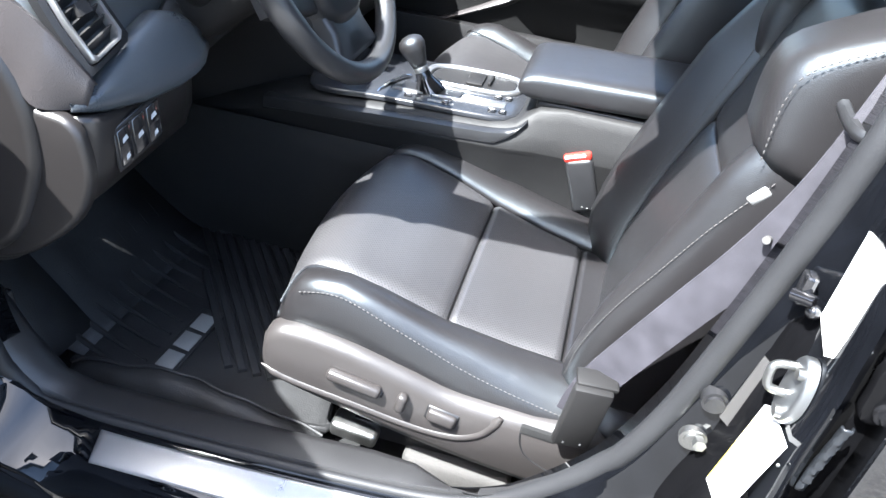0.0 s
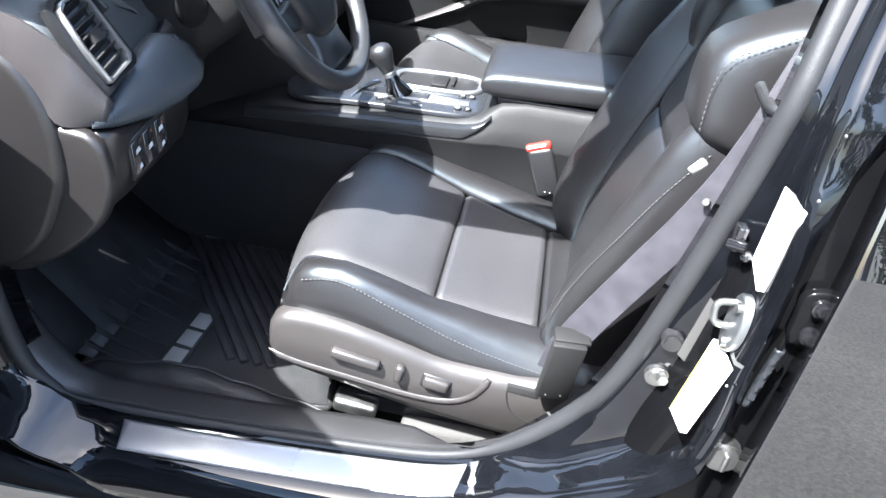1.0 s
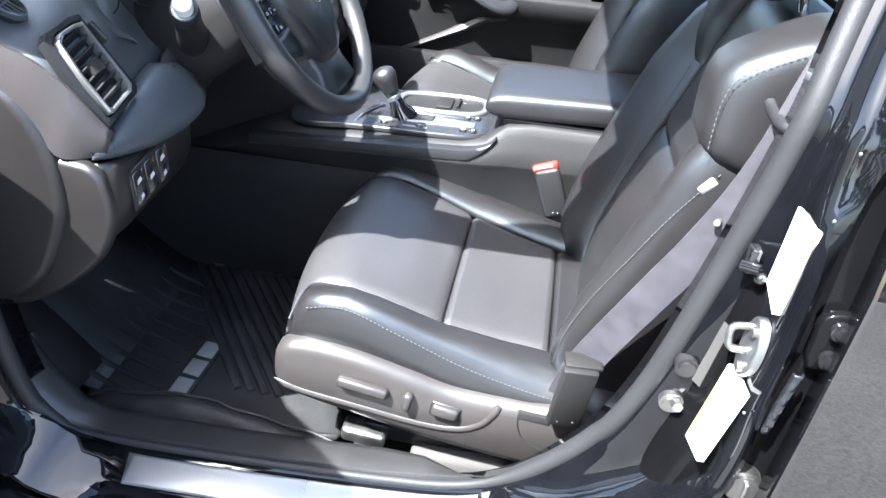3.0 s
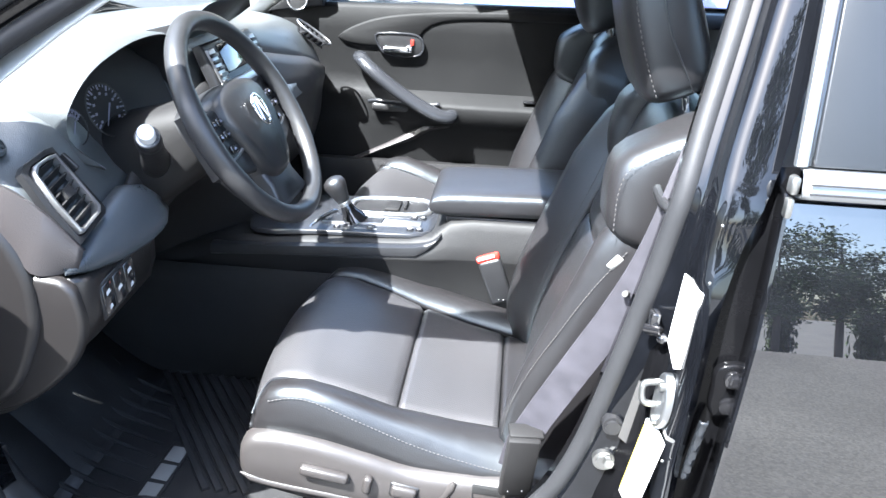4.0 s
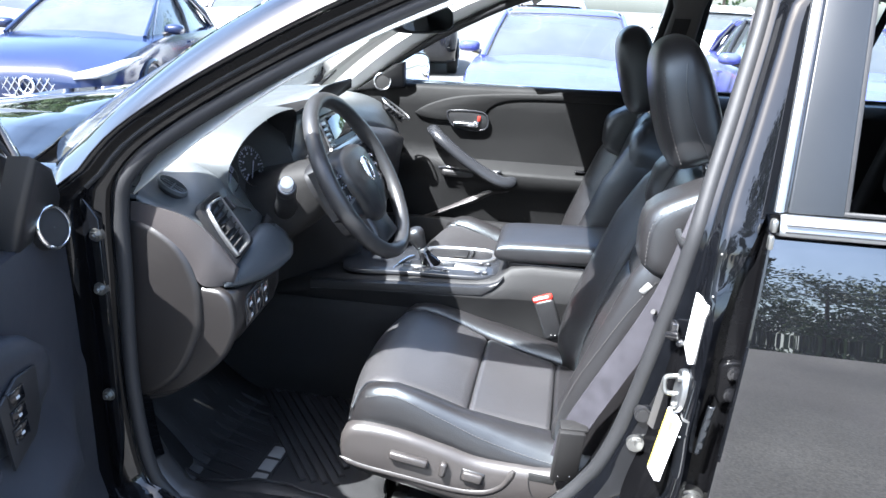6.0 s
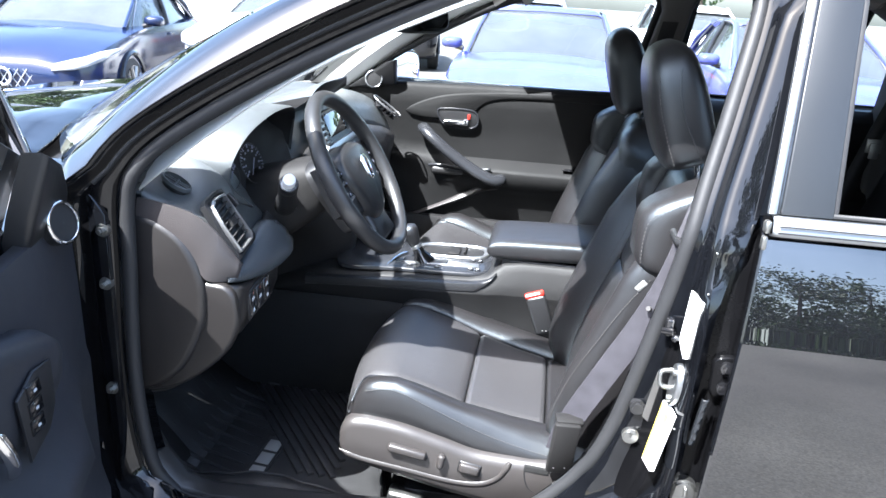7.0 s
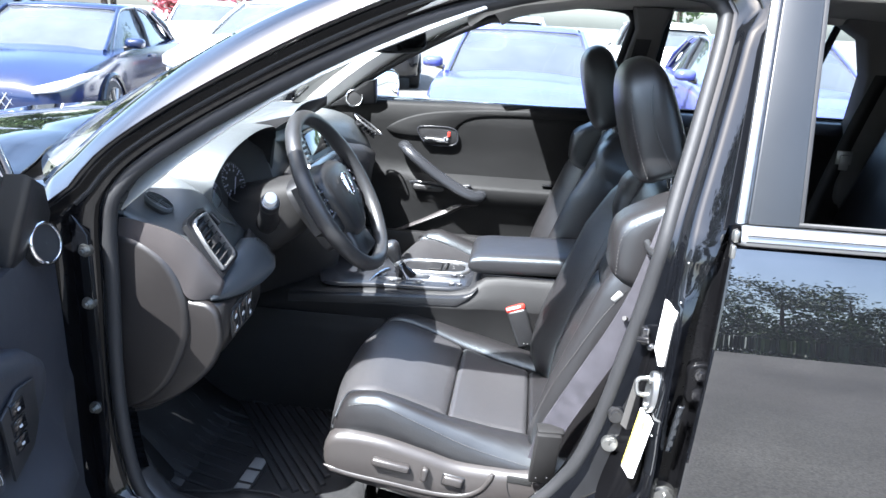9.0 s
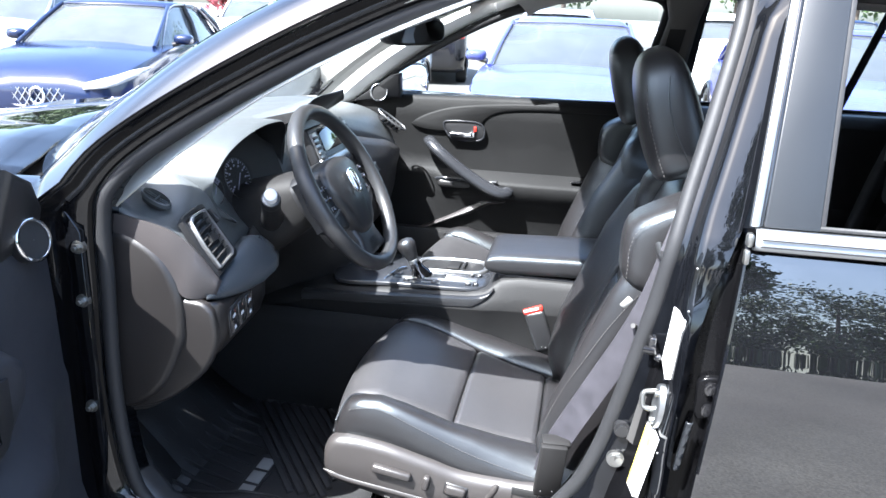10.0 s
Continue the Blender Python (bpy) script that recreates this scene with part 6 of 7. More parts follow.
    for k in range(3):
        o = a + d * (0.004 + 0.054 * k)
        part("mark_bar", Geo().slab([tuple((o + d * u + n * v).xy) for u, v in ((0, 0), (0.044, 0), (0.046, 0.034), (0.004, 0.034))], lambda p, q, c: (p, q, z0 + 0.010 + c), 0.003, 0.001), MATGREY, mat, "pale grey bar")
    # foot rest
    rest = part("foot_rest", Geo().grid([[(x, y, z) for y in (-0.66, -0.60, -0.53)] for x, z in ((-0.60, 0.36), (-0.65, 0.42), (-0.74, 0.52), (-0.84, 0.60))]), MATRUBBER, mat, "black ribbed foot rest", thick=0.01)
    for k in range(6):
        t = k / 5
        part("rest_rib", Geo().tube([(-0.665 - 0.07 * t, -0.645, 0.442 + 0.082 * t), (-0.665 - 0.07 * t, -0.555, 0.442 + 0.082 * t)], 0.004, 6), RUBBER, rest)
    # sunlit carpet under the seat edge, its light put into a paler grey
    floor = thing("under_seat_floor", "grey floor covering under the seat edge, paled as sunlit", "floor covering")
    part("floor_piece", rbox((0.11, -0.630, 0.380), (0.17, 0.05, 0.05), 0.012), SUNLIT_FLOOR, floor, "grey floor piece paled as sunlit carpet")
    ped = thing("pedals", "dark rubber covered pedals under the dashboard", "pedal")
    for y, w, x, z in ((-0.30, 0.06, -0.78, 0.48), (-0.40, 0.10, -0.74, 0.52)):
        p = part("pedal_pad", rbox((x, y, z), (0.02, w, 0.08), 0.006, 2, pose(0, 0, 0, 0, -35, 0)), RUBBER, ped)
        part("pedal_arm", Geo().tube([(x - 0.02, y, z), (x - 0.10, y, z + 0.15), (x - 0.12, y, z + 0.3)], 0.008, 8), PLASTIC_BLACK, p)


build_mat()


# ---- far front door ----
def build_far_door():
    door = thing("passenger_door", "dark inner panel of the closed passenger door", "car door")
    xs = [-0.56, -0.5, -0.42, -0.34, -0.26, -0.2, -0.12, -0.04, 0.05, 0.15, 0.25, 0.35, 0.44]
    rows = []
    for x in xs:
        am = interp(x, [-0.3, -0.22, -0.1, 0.05], [0, 0.3, 0.8, 1.0])
        rise = 0.02 * (x + 0.56)
        rows.append([(x, y, z) for y, z in ((0.775, 1.125 + rise), (0.755, 1.133 + rise), (0.735, 1.132 + rise), (0.722, 1.118 + rise), (0.722, 1.06), (0.728, 1.0), (0.73, 0.93), (0.727, 0.882), (0.722 - 0.010 * am, 0.876), (0.722 - 0.046 * am, 0.856), (0.722 - 0.056 * am, 0.850), (0.722 - 0.060 * am, 0.842), (0.722 - 0.056 * am, 0.80), (0.716 - 0.03 * am, 0.785), (0.714, 0.75), (0.712, 0.6), (0.705, 0.42))])
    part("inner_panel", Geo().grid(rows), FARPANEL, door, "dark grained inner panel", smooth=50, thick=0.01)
    def face(y0):
        return lambda a, b, c: (a, y0 - c, b)
    pad = [(p.x, p.y) for p in smooth_path([(-0.352, 1.036, 0), (-0.30, 1.072, 0), (-0.2, 1.104, 0), (-0.05, 1.122, 0), (0.10, 1.13, 0), (0.40, 1.136, 0), (0.43, 1.12, 0), (0.40, 1.108, 0), (0.10, 1.103, 0), (-0.03, 1.09, 0), (-0.085, 1.06, 0), (-0.12, 1.02, 0), (-0.24, 1.012, 0), (-0.32, 1.018, 0)], 60, closed=True)]
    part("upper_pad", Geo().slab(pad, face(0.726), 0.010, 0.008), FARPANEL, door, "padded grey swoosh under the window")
    # handle
    bez = [(p.x, p.y) for p in smooth_path([(-0.232, 1.046, 0), (-0.20, 1.054, 0), (-0.12, 1.054, 0), (-0.088, 1.04, 0), (-0.084, 1.005, 0), (-0.11, 0.988, 0), (-0.18, 0.988, 0), (-0.215, 1.005, 0)], 32, closed=True)]
    hb = part("handle_bezel", Geo().tube([(a, 0.7155, b) for a, b in bez], 0.0036, 8, closed=True), SATIN, door, "satin handle bezel")
    part("handle_cup", Geo().slab([(-0.158 + (a + 0.158) * 0.95, 1.02 + (b - 1.02) * 0.92) for a, b in bez], face(0.7185), 0.003, 0.001), PLASTIC_BLACK, hb)
    part("handle_lever", joined(rbox((-0.165, 0.709, 1.007), (0.085, 0.012, 0.016), 0.005, 3), rbox((-0.125, 0.709, 1.010), (0.02, 0.012, 0.022), 0.005, 2)), CHROME, hb, "chrome door lever")
    part("lock_flag", rbox((-0.116, 0.712, 1.030), (0.010, 0.006, 0.018), 0.002), RED, hb, "red lock flag")
    # grab bar
    bar = smooth_path([(-0.285, 0.715, 0.985), (-0.262, 0.672, 0.975), (-0.22, 0.648, 0.945), (-0.14, 0.636, 0.89), (-0.06, 0.632, 0.845), (0.0, 0.635, 0.822), (0.03, 0.66, 0.83)], 30)
    part("grab_bar", Geo().tube(bar, [0.016] + [0.023] * 28 + [0.014], 12, flat=0.75), SATIN, door, "satin dark grab bar")
    part("pocket_rim", Geo().tube(smooth_path([(-0.25, 0.70, 0.845), (-0.22, 0.685, 0.852), (-0.16, 0.68, 0.85), (-0.10, 0.675, 0.848), (-0.02, 0.66, 0.855)], 24), 0.006, 8), SATIN, door)
    part("pocket", rbox((-0.17, 0.70, 0.832), (0.14, 0.04, 0.03), 0.012, 3), PLASTIC, door)
    part("window_switch", rbox((0.26, 0.690, 0.872), (0.05, 0.03, 0.006), 0.002), GLOSS, door)
    # pale lower sweep
    rows = []
    for i in range(25):
        t = i / 24
        x, z = interp(t, [0, 0.45, 0.6, 1], [-0.43, -0.12, -0.04, 0.42]), interp(t, [0, 0.2, 0.42, 0.55, 0.75, 1], [0.60, 0.655, 0.725, 0.765, 0.80, 0.815])
        w = interp(t, [0, 0.35, 0.48, 0.6, 1], [0.004, 0.010, 0.02, 0.012, 0.004])
        rows.append([(x, 0.722, z + w), (x, 0.698, z + w * 0.8), (x, 0.690, z), (x, 0.697, z - w * 0.6), (x, 0.72, z - w)])
    part("lower_sweep", Geo().grid(rows), PANEL, door, "pale moulded sweep", thick=0.003)
    part("lower_pocket", Geo().grid([[(x, y, z) for y, z in ((0.70, 0.66), (0.668, 0.66), (0.664, 0.64), (0.668, 0.45), (0.70, 0.42))] for x in (-0.44, -0.42, 0.3, 0.32)]), PLASTIC, door, "dark moulded door pocket", thick=0.004)
    part("window_glass", Geo().grid([[(x, 0.765 - (z - 1.12) * 0.40, z) for x in (-0.56, -0.3, 0.0, 0.25, 0.46)] for z in (1.10, 1.2, 1.35, 1.50)]), GLASS_CLEAR, door, "clear side glass").visible_shadow = False
    # sail panel and tweeter
    sail = part("sail_panel", Geo().slab([(-0.575, 1.10), (-0.392, 1.125), (-0.385, 1.215), (-0.42, 1.205)], lambda a, b, c: (a, 0.745 - (b - 1.12) * 0.4 - c, b), 0.04, 0.008), PLASTIC_BLACK, door, "black sail panel")
    def tw(q, r, c):
        o, e, n = Vector((-0.466, 0.692, 1.142)), Vector((0.95, 0.3, 0)), Vector((0.28, -0.93, 0.15))
        return o + e * r * math.cos(q) + Vector((0, 0.15, 0.99)) * r * math.sin(q) + n * c
    qs = [2 * math.pi * j / 32 for j in range(32)]
    part("tweeter_ring", Geo().tube([tw(q, 0.029, 0.008) for q in qs], 0.0035, 8, closed=True), CHROME, sail, "bright tweeter ring")
    part("tweeter_cloth", Geo().grid([[tw(q, r, c) for q in qs] for r, c in ((0.034, -0.01), (0.032, 0.004), (0.027, 0.007), (0.014, 0.009), (0.001, 0.010))], close_v=True), CLOTH, sail)
    # outer skin
    part("outer_panel", Geo().grid([[(x, y, z) for y, z in ((0.83, 1.12), (0.862, 1.03), (0.875, 0.96), (0.873, 0.8), (0.885, 0.5), (0.86, 0.40))] for x in (-0.66, -0.3, 0.0, 0.3, 0.47)]), PAINT, door, "black outer skin", thick=0.004)
    part("belt_strip", rbox((-0.09, 0.835, 1.128), (1.1, 0.015, 0.03), 0.005), CHROME, door)
    return door


build_far_door()


def build_door_mirror(flip, at, turn):
    m = thing("door_mirror", "black door mirror with a bright reflecting glass", "door mirror")
    M = Matrix.Translation(at) @ pose(0, 0, 0, 0, 0, turn)
    rows = []
    for x, k in ((-0.10, 0.3), (-0.09, 0.62), (-0.06, 0.88), (-0.02, 0.99), (0.015, 1.0), (0.022, 0.96)):
        rows.append([M @ Vector((x, 0.098 * k * math.copysign(abs(math.cos(q)) ** 0.6, math.cos(q)), 0.074 * k * math.copysign(abs(math.sin(q)) ** 0.6, math.sin(q)))) for q in (2 * math.pi * (j + 0.5) / 28 for j in range(28))])
    part("housing", Geo().grid(rows, close_v=True, cap=True), GLOSS, m, "black mirror housing", smooth=60)
    part("mirror_glass", Geo().slab([(0.086 * math.copysign(abs(math.cos(q)) ** 0.6, math.cos(q)), 0.064 * math.copysign(abs(math.sin(q)) ** 0.6, math.sin(q))) for q in (2 * math.pi * j / 28 for j in range(28))], lambda a, b, c: M @ Vector((0.021 + c, a, b)), 0.005, 0.002), MIRROR, m, "mirror glass")
    part("foot", Geo().tube([M @ Vector((-0.02, -flip * 0.10, -0.05)), M @ Vector((-0.01, -flip * 0.17, -0.07))], 0.03, 12), GLOSS, m)


build_door_mirror(1, (-0.428, 0.97, 1.160), -28)


# ---- near front door, swung open ----
def build_open_door():
    door = thing("driver_door", "open black front door with a dark grey inner panel", "car door")
    M = Matrix.Translation((-0.702, -0.842, 0)) @ pose(0, 0, 0, 0, 0, -72)
    def D(a, n, z):
        """a along the door from its hinge, n towards the cabin side, z up."""
        return M @ Vector((a, n, z))
    rows = []
    for a in (0.02, 0.028, 0.05, 0.12, 0.2, 0.3, 0.45, 0.6, 0.8, 0.98, 1.0):
        e = 0 if a > 0.027 else -0.03
        arm = interp(a, [0.10, 0.18, 0.30, 0.5], [0, 0.3, 0.9, 1])
        rows.append([D(a + s, n + e, z) for s, n, z in ((0, 0.045, 1.045), (0, 0.065, 1.04), (0, 0.075, 1.0), (0, 0.078, 0.92), (0, 0.08 + 0.03 * arm, 0.80), (0, 0.085 + 0.075 * arm, 0.775), (0, 0.085 + 0.085 * arm, 0.745), (0, 0.085 + 0.06 * arm, 0.70), (0.0, 0.085 + 0.02 * arm, 0.62), (0.0, 0.085, 0.55), (0.01, 0.10, 0.50), (0.03, 0.10, 0.40), (0.05, 0.06, 0.36))])
    part("inner_panel", Geo().grid(rows), DOOR_SOFT, door, "dark grey padded inner panel", smooth=60, thick=0.01)
    part("pocket_line", Geo().tube(smooth_path([D(0.06, 0.10, 0.47), D(0.12, 0.108, 0.50), D(0.25, 0.11, 0.52), D(0.5, 0.115, 0.52)], 20), 0.004, 6), PLASTIC, door)
    # shell
    rows = []
    for a in (0.0, 0.01, 0.3, 0.7, 1.0, 1.02):
        e = 0.02 if a in (0.0, 1.02) else 0
        rows.append([D(a, n, z) for n, z in ((0.03, 1.06), (-0.01 + e, 1.06), (-0.035 + e, 0.97), (-0.035 + e, 0.6), (-0.04 + e, 0.42), (0.0, 0.34), (0.06, 0.34), (0.03, 0.6))])
    part("door_shell", Geo().grid(rows, close_v=True, cap=True), PAINT, door, "glossy black door shell", smooth=40)
    seal = smooth_path([D(0.012, 0.05, 1.04), D(0.012, 0.052, 0.8), D(0.02, 0.05, 0.55), D(0.05, 0.045, 0.40), D(0.15, 0.045, 0.355), D(0.5, 0.045, 0.35), D(0.95, 0.045, 0.38)], 40)
    part("door_seal", Geo().tube(seal, 0.009, 8), RUBBER, door)
    # window frame and glass
    frame_pts = [D(0.03, 0.02, 1.07), D(0.10, 0.03, 1.15), D(0.30, 0.075, 1.28), D(0.55, 0.13, 1.42), D(0.75, 0.16, 1.475), D(0.95, 0.165, 1.48), D(1.0, 0.15, 1.44), D(0.97, 0.06, 1.20), D(0.95, 0.02, 1.06)]
    part("window_frame", Geo().tube(smooth_path(frame_pts, 60), 0.026, 10, flat=0.8), GLOSS, door, "black window frame")
    # pane out of view, its dark tint chosen to cast shade on the sill
    part("window_glass", Geo().grid([[D(a, 0.02 + (z - 1.06) * 0.34, z) for z in (1.05, 1.05 + 0.3 * interp(a, [0.15, 0.75], [0.35, 1.3]), 1.05 + interp(a, [0.15, 0.4, 0.75, 0.97], [0.12, 0.27, 0.40, 0.41]))] for a in (0.16, 0.3, 0.45, 0.6, 0.75, 0.96)]), GLASS_TINT, door, "side glass tinted dark to shade the sill")
    # sail with tweeter
    sail = part("sail_panel", Geo().slab([(0.025, 1.03), (0.19, 1.03), (0.20, 1.09), (0.19, 1.185), (0.10, 1.15), (0.03, 1.09)], lambda a, b, c: D(a, 0.028 + (b - 1.04) * 0.3 + c, b), 0.04, 0.012), PLASTIC_BLACK, door, "black sail panel")
    def tw(q, r, c):
        o, e, n = Vector((0.100, 0.080, 1.052)), Vector((0.93, -0.36, 0.0)), Vector((0.35, 0.92, 0.16))
        p = o + e * r * math.cos(q) + Vector((0, -0.17, 0.985)) * r * math.sin(q) + n * c
        return D(p.x, p.y, p.z)
    qs = [2 * math.pi * j / 36 for j in range(36)]
    part("tweeter_ring", Geo().tube([tw(q, 0.033, 0.010) for q in qs], 0.0036, 8, closed=True), CHROME, sail, "bright tweeter ring")
    part("tweeter_cup", Geo().grid([[tw(q, r, c) for q in qs] for r, c in ((0.038, -0.02), (0.036, 0.004), (0.033, 0.010))], close_v=True), PLASTIC_BLACK, sail)
    part("tweeter_cloth", Geo().grid([[tw(q, r, c) for q in qs] for r, c in ((0.031, 0.008), (0.02, 0.009), (0.01, 0.0105), (0.001, 0.011))], close_v=True), CLOTH, sail)
    # switch plate and pull
    def swell(a):
        """How far the armrest stands proud of the panel."""
        return interp(a, [0.215, 0.24, 0.27, 0.30, 0.33, 0.42, 0.50, 0.62], [0.006, 0.032, 0.048, 0.054, 0.049, 0.036, 0.026, 0.024])
    rows = []
    for i in range(29):
        t = i / 28
        a = 0.215 + 0.40 * t
        zt = interp(t, [0, 0.08, 0.25, 0.6, 1], [0.885, 0.915, 0.965, 1.0, 0.99])
        w = swell(a)
        zb = interp(t, [0, 0.1, 0.4, 1], [0.86, 0.81, 0.76, 0.76])
        rows.append([D(a, 0.07, zt), D(a, 0.075 + w * 0.6, zt), D(a, 0.075 + w * 0.95, zt - 0.012), D(a, 0.075 + w, zt - 0.03), D(a, 0.075 + w * 0.9, (zt + zb) / 2), D(a, 0.075 + w * 0.3, zb), D(a, 0.06, zb)])
    part("armrest", Geo().grid(rows, cap=True), DOOR_SOFT, door, "padded armrest", smooth=120, thick=0.004)
    def on_arm(a, b, c):
        a = a + 0.035
        return D(a + 0.2 * c, 0.077 + swell(a) + c, b)
    plate = part("switch_plate", Geo().slab([(0.30, 0.865), (0.32, 0.835), (0.375, 0.815), (0.39, 0.915), (0.345, 0.935), (0.30, 0.93)], on_arm, 0.004, 0.0015), PLASTIC_BLACK, door, "black switch plate")
    for k in range(3):
        z = 0.850 + 0.026 * k
        b = part("plate_key", Geo().slab([(0.335, z), (0.368, z), (0.371, z + 0.022), (0.338, z + 0.022)], on_arm, 0.007, 0.002), GLOSS, plate)
        part("key_mark", Geo().slab([(0.349, z + 0.008), (0.356, z + 0.008), (0.357, z + 0.012), (0.350, z + 0.012)], on_arm, 0.0076), ICON, b)
    part("door_pull", Geo().tube(smooth_path([D(0.455, 0.112, 0.825), D(0.47, 0.120, 0.85), D(0.485, 0.122, 0.88), D(0.50, 0.117, 0.915)], 16), [0.004] + [0.009] * 14 + [0.004], 10, flat=0.6), CHROME, door, "chrome door pull")
    part("check_arm", rbox(D(-0.0, 0.02, 0.80), (0.06, 0.02, 0.02), 0.003), STEEL, door)
    return door


build_open_door()


# ---- rear view mirror ----
def build_rear_mirror():
    m = thing("rear_view_mirror", "black rear view mirror hanging from the windshield", "mirror")
    M = Matrix.Translation((-0.185, -0.01, 1.375)) @ pose(0, 0, 0, 0, -4, -24)
    rows = []
    for x, k in ((-0.035, 0.55), (-0.03, 0.8), (-0.015, 0.95), (0.008, 1.0), (0.014, 0.97)):
        rows.append([M @ Vector((x, 0.125 * k * math.copysign(abs(math.cos(q)) ** 0.55, math.cos(q)), 0.036 * k * math.copysign(abs(math.sin(q)) ** 0.6, math.sin(q)))) for q in (2 * math.pi * (j + 0.5) / 28 for j in range(28))])
    part("housing", Geo().grid(rows, close_v=True, cap=True), PLASTIC_BLACK, m, smooth=60)
    part("mirror_glass", Geo().slab([(0.115 * math.copysign(abs(math.cos(q)) ** 0.55, math.cos(q)), 0.030 * math.copysign(abs(math.sin(q)) ** 0.6, math.sin(q))) for q in (2 * math.pi * j / 28 for j in range(28))], lambda a, b, c: M @ Vector((0.0145 + c, a, b)), 0.002), MIRROR, m)
    part("stem", Geo().tube([M @ Vector((-0.03, 0, 0.0)), (-0.26, 0.0, 1.42), (-0.285, 0.0, 1.475)], [0.014, 0.016, 0.024], 12), PLASTIC_BLACK, m)


build_rear_mirror()


# ---- inner centre pillars, rear cabin ----
def build_rear_cabin():
    for flip in (1, -1):
        def PT(a, b, c):
            return (a, flip * (wall_side(b) + 0.04 + c), b)
        p = thing("pillar_cover", "dark grey inner centre pillar cover", "pillar trim")
        part("cover", Geo().slab([(0.415, 1.0), (0.425, 1.1), (0.46, 1.28), (0.49, 1.43), (0.47, 1.50), (0.60, 1.50), (0.58, 1.43), (0.565, 1.28), (0.56, 1.1), (0.55, 0.98), (0.41, 0.98)], PT, 0.03, 0.012), TRIMDARK, p)
        # lower half coloured black in place of the deep shade behind the belt
        part("lower_cover", Geo().slab([(0.405, 0.972), (0.55, 0.972), (0.55, 0.45), (0.33, 0.45), (0.34, 0.7), (0.395, 0.9)], PT, 0.012, 0.005), CARPET, p, "lower pillar cover blackened for the shade behind the belt")
        part("height_slide", Geo().slab([(0.475, 1.25), (0.525, 1.25), (0.545, 1.40), (0.495, 1.40)], PT, 0.034, 0.002), PLASTIC_BLACK, p)
        r = thing("roof_rail_trim", "grey cloth covered roof rail trim", "roof trim")
        part("cover", Geo().grid([[(x, flip * y, z + interp(x, [-0.05, 0.05, 0.2, 0.8, 1.6], [-0.06, -0.02, 0, 0.0, -0.05])) for y, z in ((-0.66, 1.50), (-0.63, 1.497), (-0.585, 1.50), (-0.55, 1.525))] for x in (-0.05, 0.05, 0.2, 0.5, 0.8, 1.2, 1.6)]), HEADLINER, r, thick=0.006)
        c = thing("rear_pillar", "dark rear pillar with quarter window opening", "pillar trim")
        part("cover", Geo().slab([(1.25, 1.10), (1.255, 1.16), (1.245, 1.32), (1.20, 1.43), (1.12, 1.475), (1.12, 1.53), (2.1, 1.50), (2.1, 0.4), (1.25, 0.4)], lambda a, b, q: (a, flip * (wall_side(b) - 0.02 + q), b), 0.10, 0.015), TRIMDARK, c)
    bench = thing("rear_bench", "dark grey leather rear bench seat", "car seat")
    part("bench_cushion", rbox((0.98, 0, 0.60), (0.46, 1.22, 0.18), 0.05, 4), LEATHER, bench)
    for y in (-0.40, 0.0, 0.40):
        w = 0.42 if y else 0.30
        part("bench_back", rbox((1.30, y, 0.90), (0.14, w - 0.005, 0.62), 0.045, 4, pose(0, 0, 0, 0, 18, 0)), LEATHER, bench)
        part("bench_headrest", rbox((1.38, y, 1.27), (0.10, 0.24, 0.16), 0.04, 4, pose(0, 0, 0, 0, 8, 0)), LEATHER, bench)
    b = thing("rear_seat_belt", "dark rear seat belt with a steel tongue", "seat belt")
    rows = [[(x + o, y, z) for o in (-0.024, 0.024)] for x, y, z in smooth_path([(1.32, 0.62, 1.42), (1.24, 0.60, 1.2), (1.16, 0.575, 0.95), (1.10, 0.56, 0.7)], 14)]
    part("webbing", Geo().grid(rows), RUBBER, b, "black belt webbing", thick=0.002)
    part("tongue", joined(rbox((1.205, 0.578, 1.06), (0.05, 0.006, 0.045), 0.004), rbox((1.205, 0.570, 1.045), (0.03, 0.006, 0.05), 0.003)), STEEL, b, "steel belt tongue")


build_rear_cabin()


# ---- parked cars ----
def car_paint(name, c):
    return material(name, c, 0.14, vary=0.12, scale=3, fine=900, bump=0.0, coat=0.15)


CAR_GLASS = material("parked_car_glass", (0.05, 0.055, 0.06), 0.04, vary=0.3, scale=2, bump=0.0)
LAMP = material("headlamp_lens", (0.30, 0.31, 0.33), 0.08, vary=0.3, scale=8, bump=0.0)
TYRE = material("tyre_rubber", (0.02, 0.02, 0.02), 0.8, vary=0.2, fine=200, bump=0.3)
REDLAMP = material("red_lamp_lens", (0.55, 0.02, 0.02), 0.12, vary=0.1, bump=0.0, coat=1.0)
BLUE = car_paint("bright_blue_paint", (0.052, 0.060, 0.20))
NAVY = car_paint("dark_blue_paint", (0.008, 0.014, 0.042))
PEARL = car_paint("white_paint", (0.75, 0.76, 0.77))
GREY = car_paint("grey_paint", (0.16, 0.17, 0.19))
BLACKP = car_paint("far_black_paint", (0.012, 0.012, 0.014))


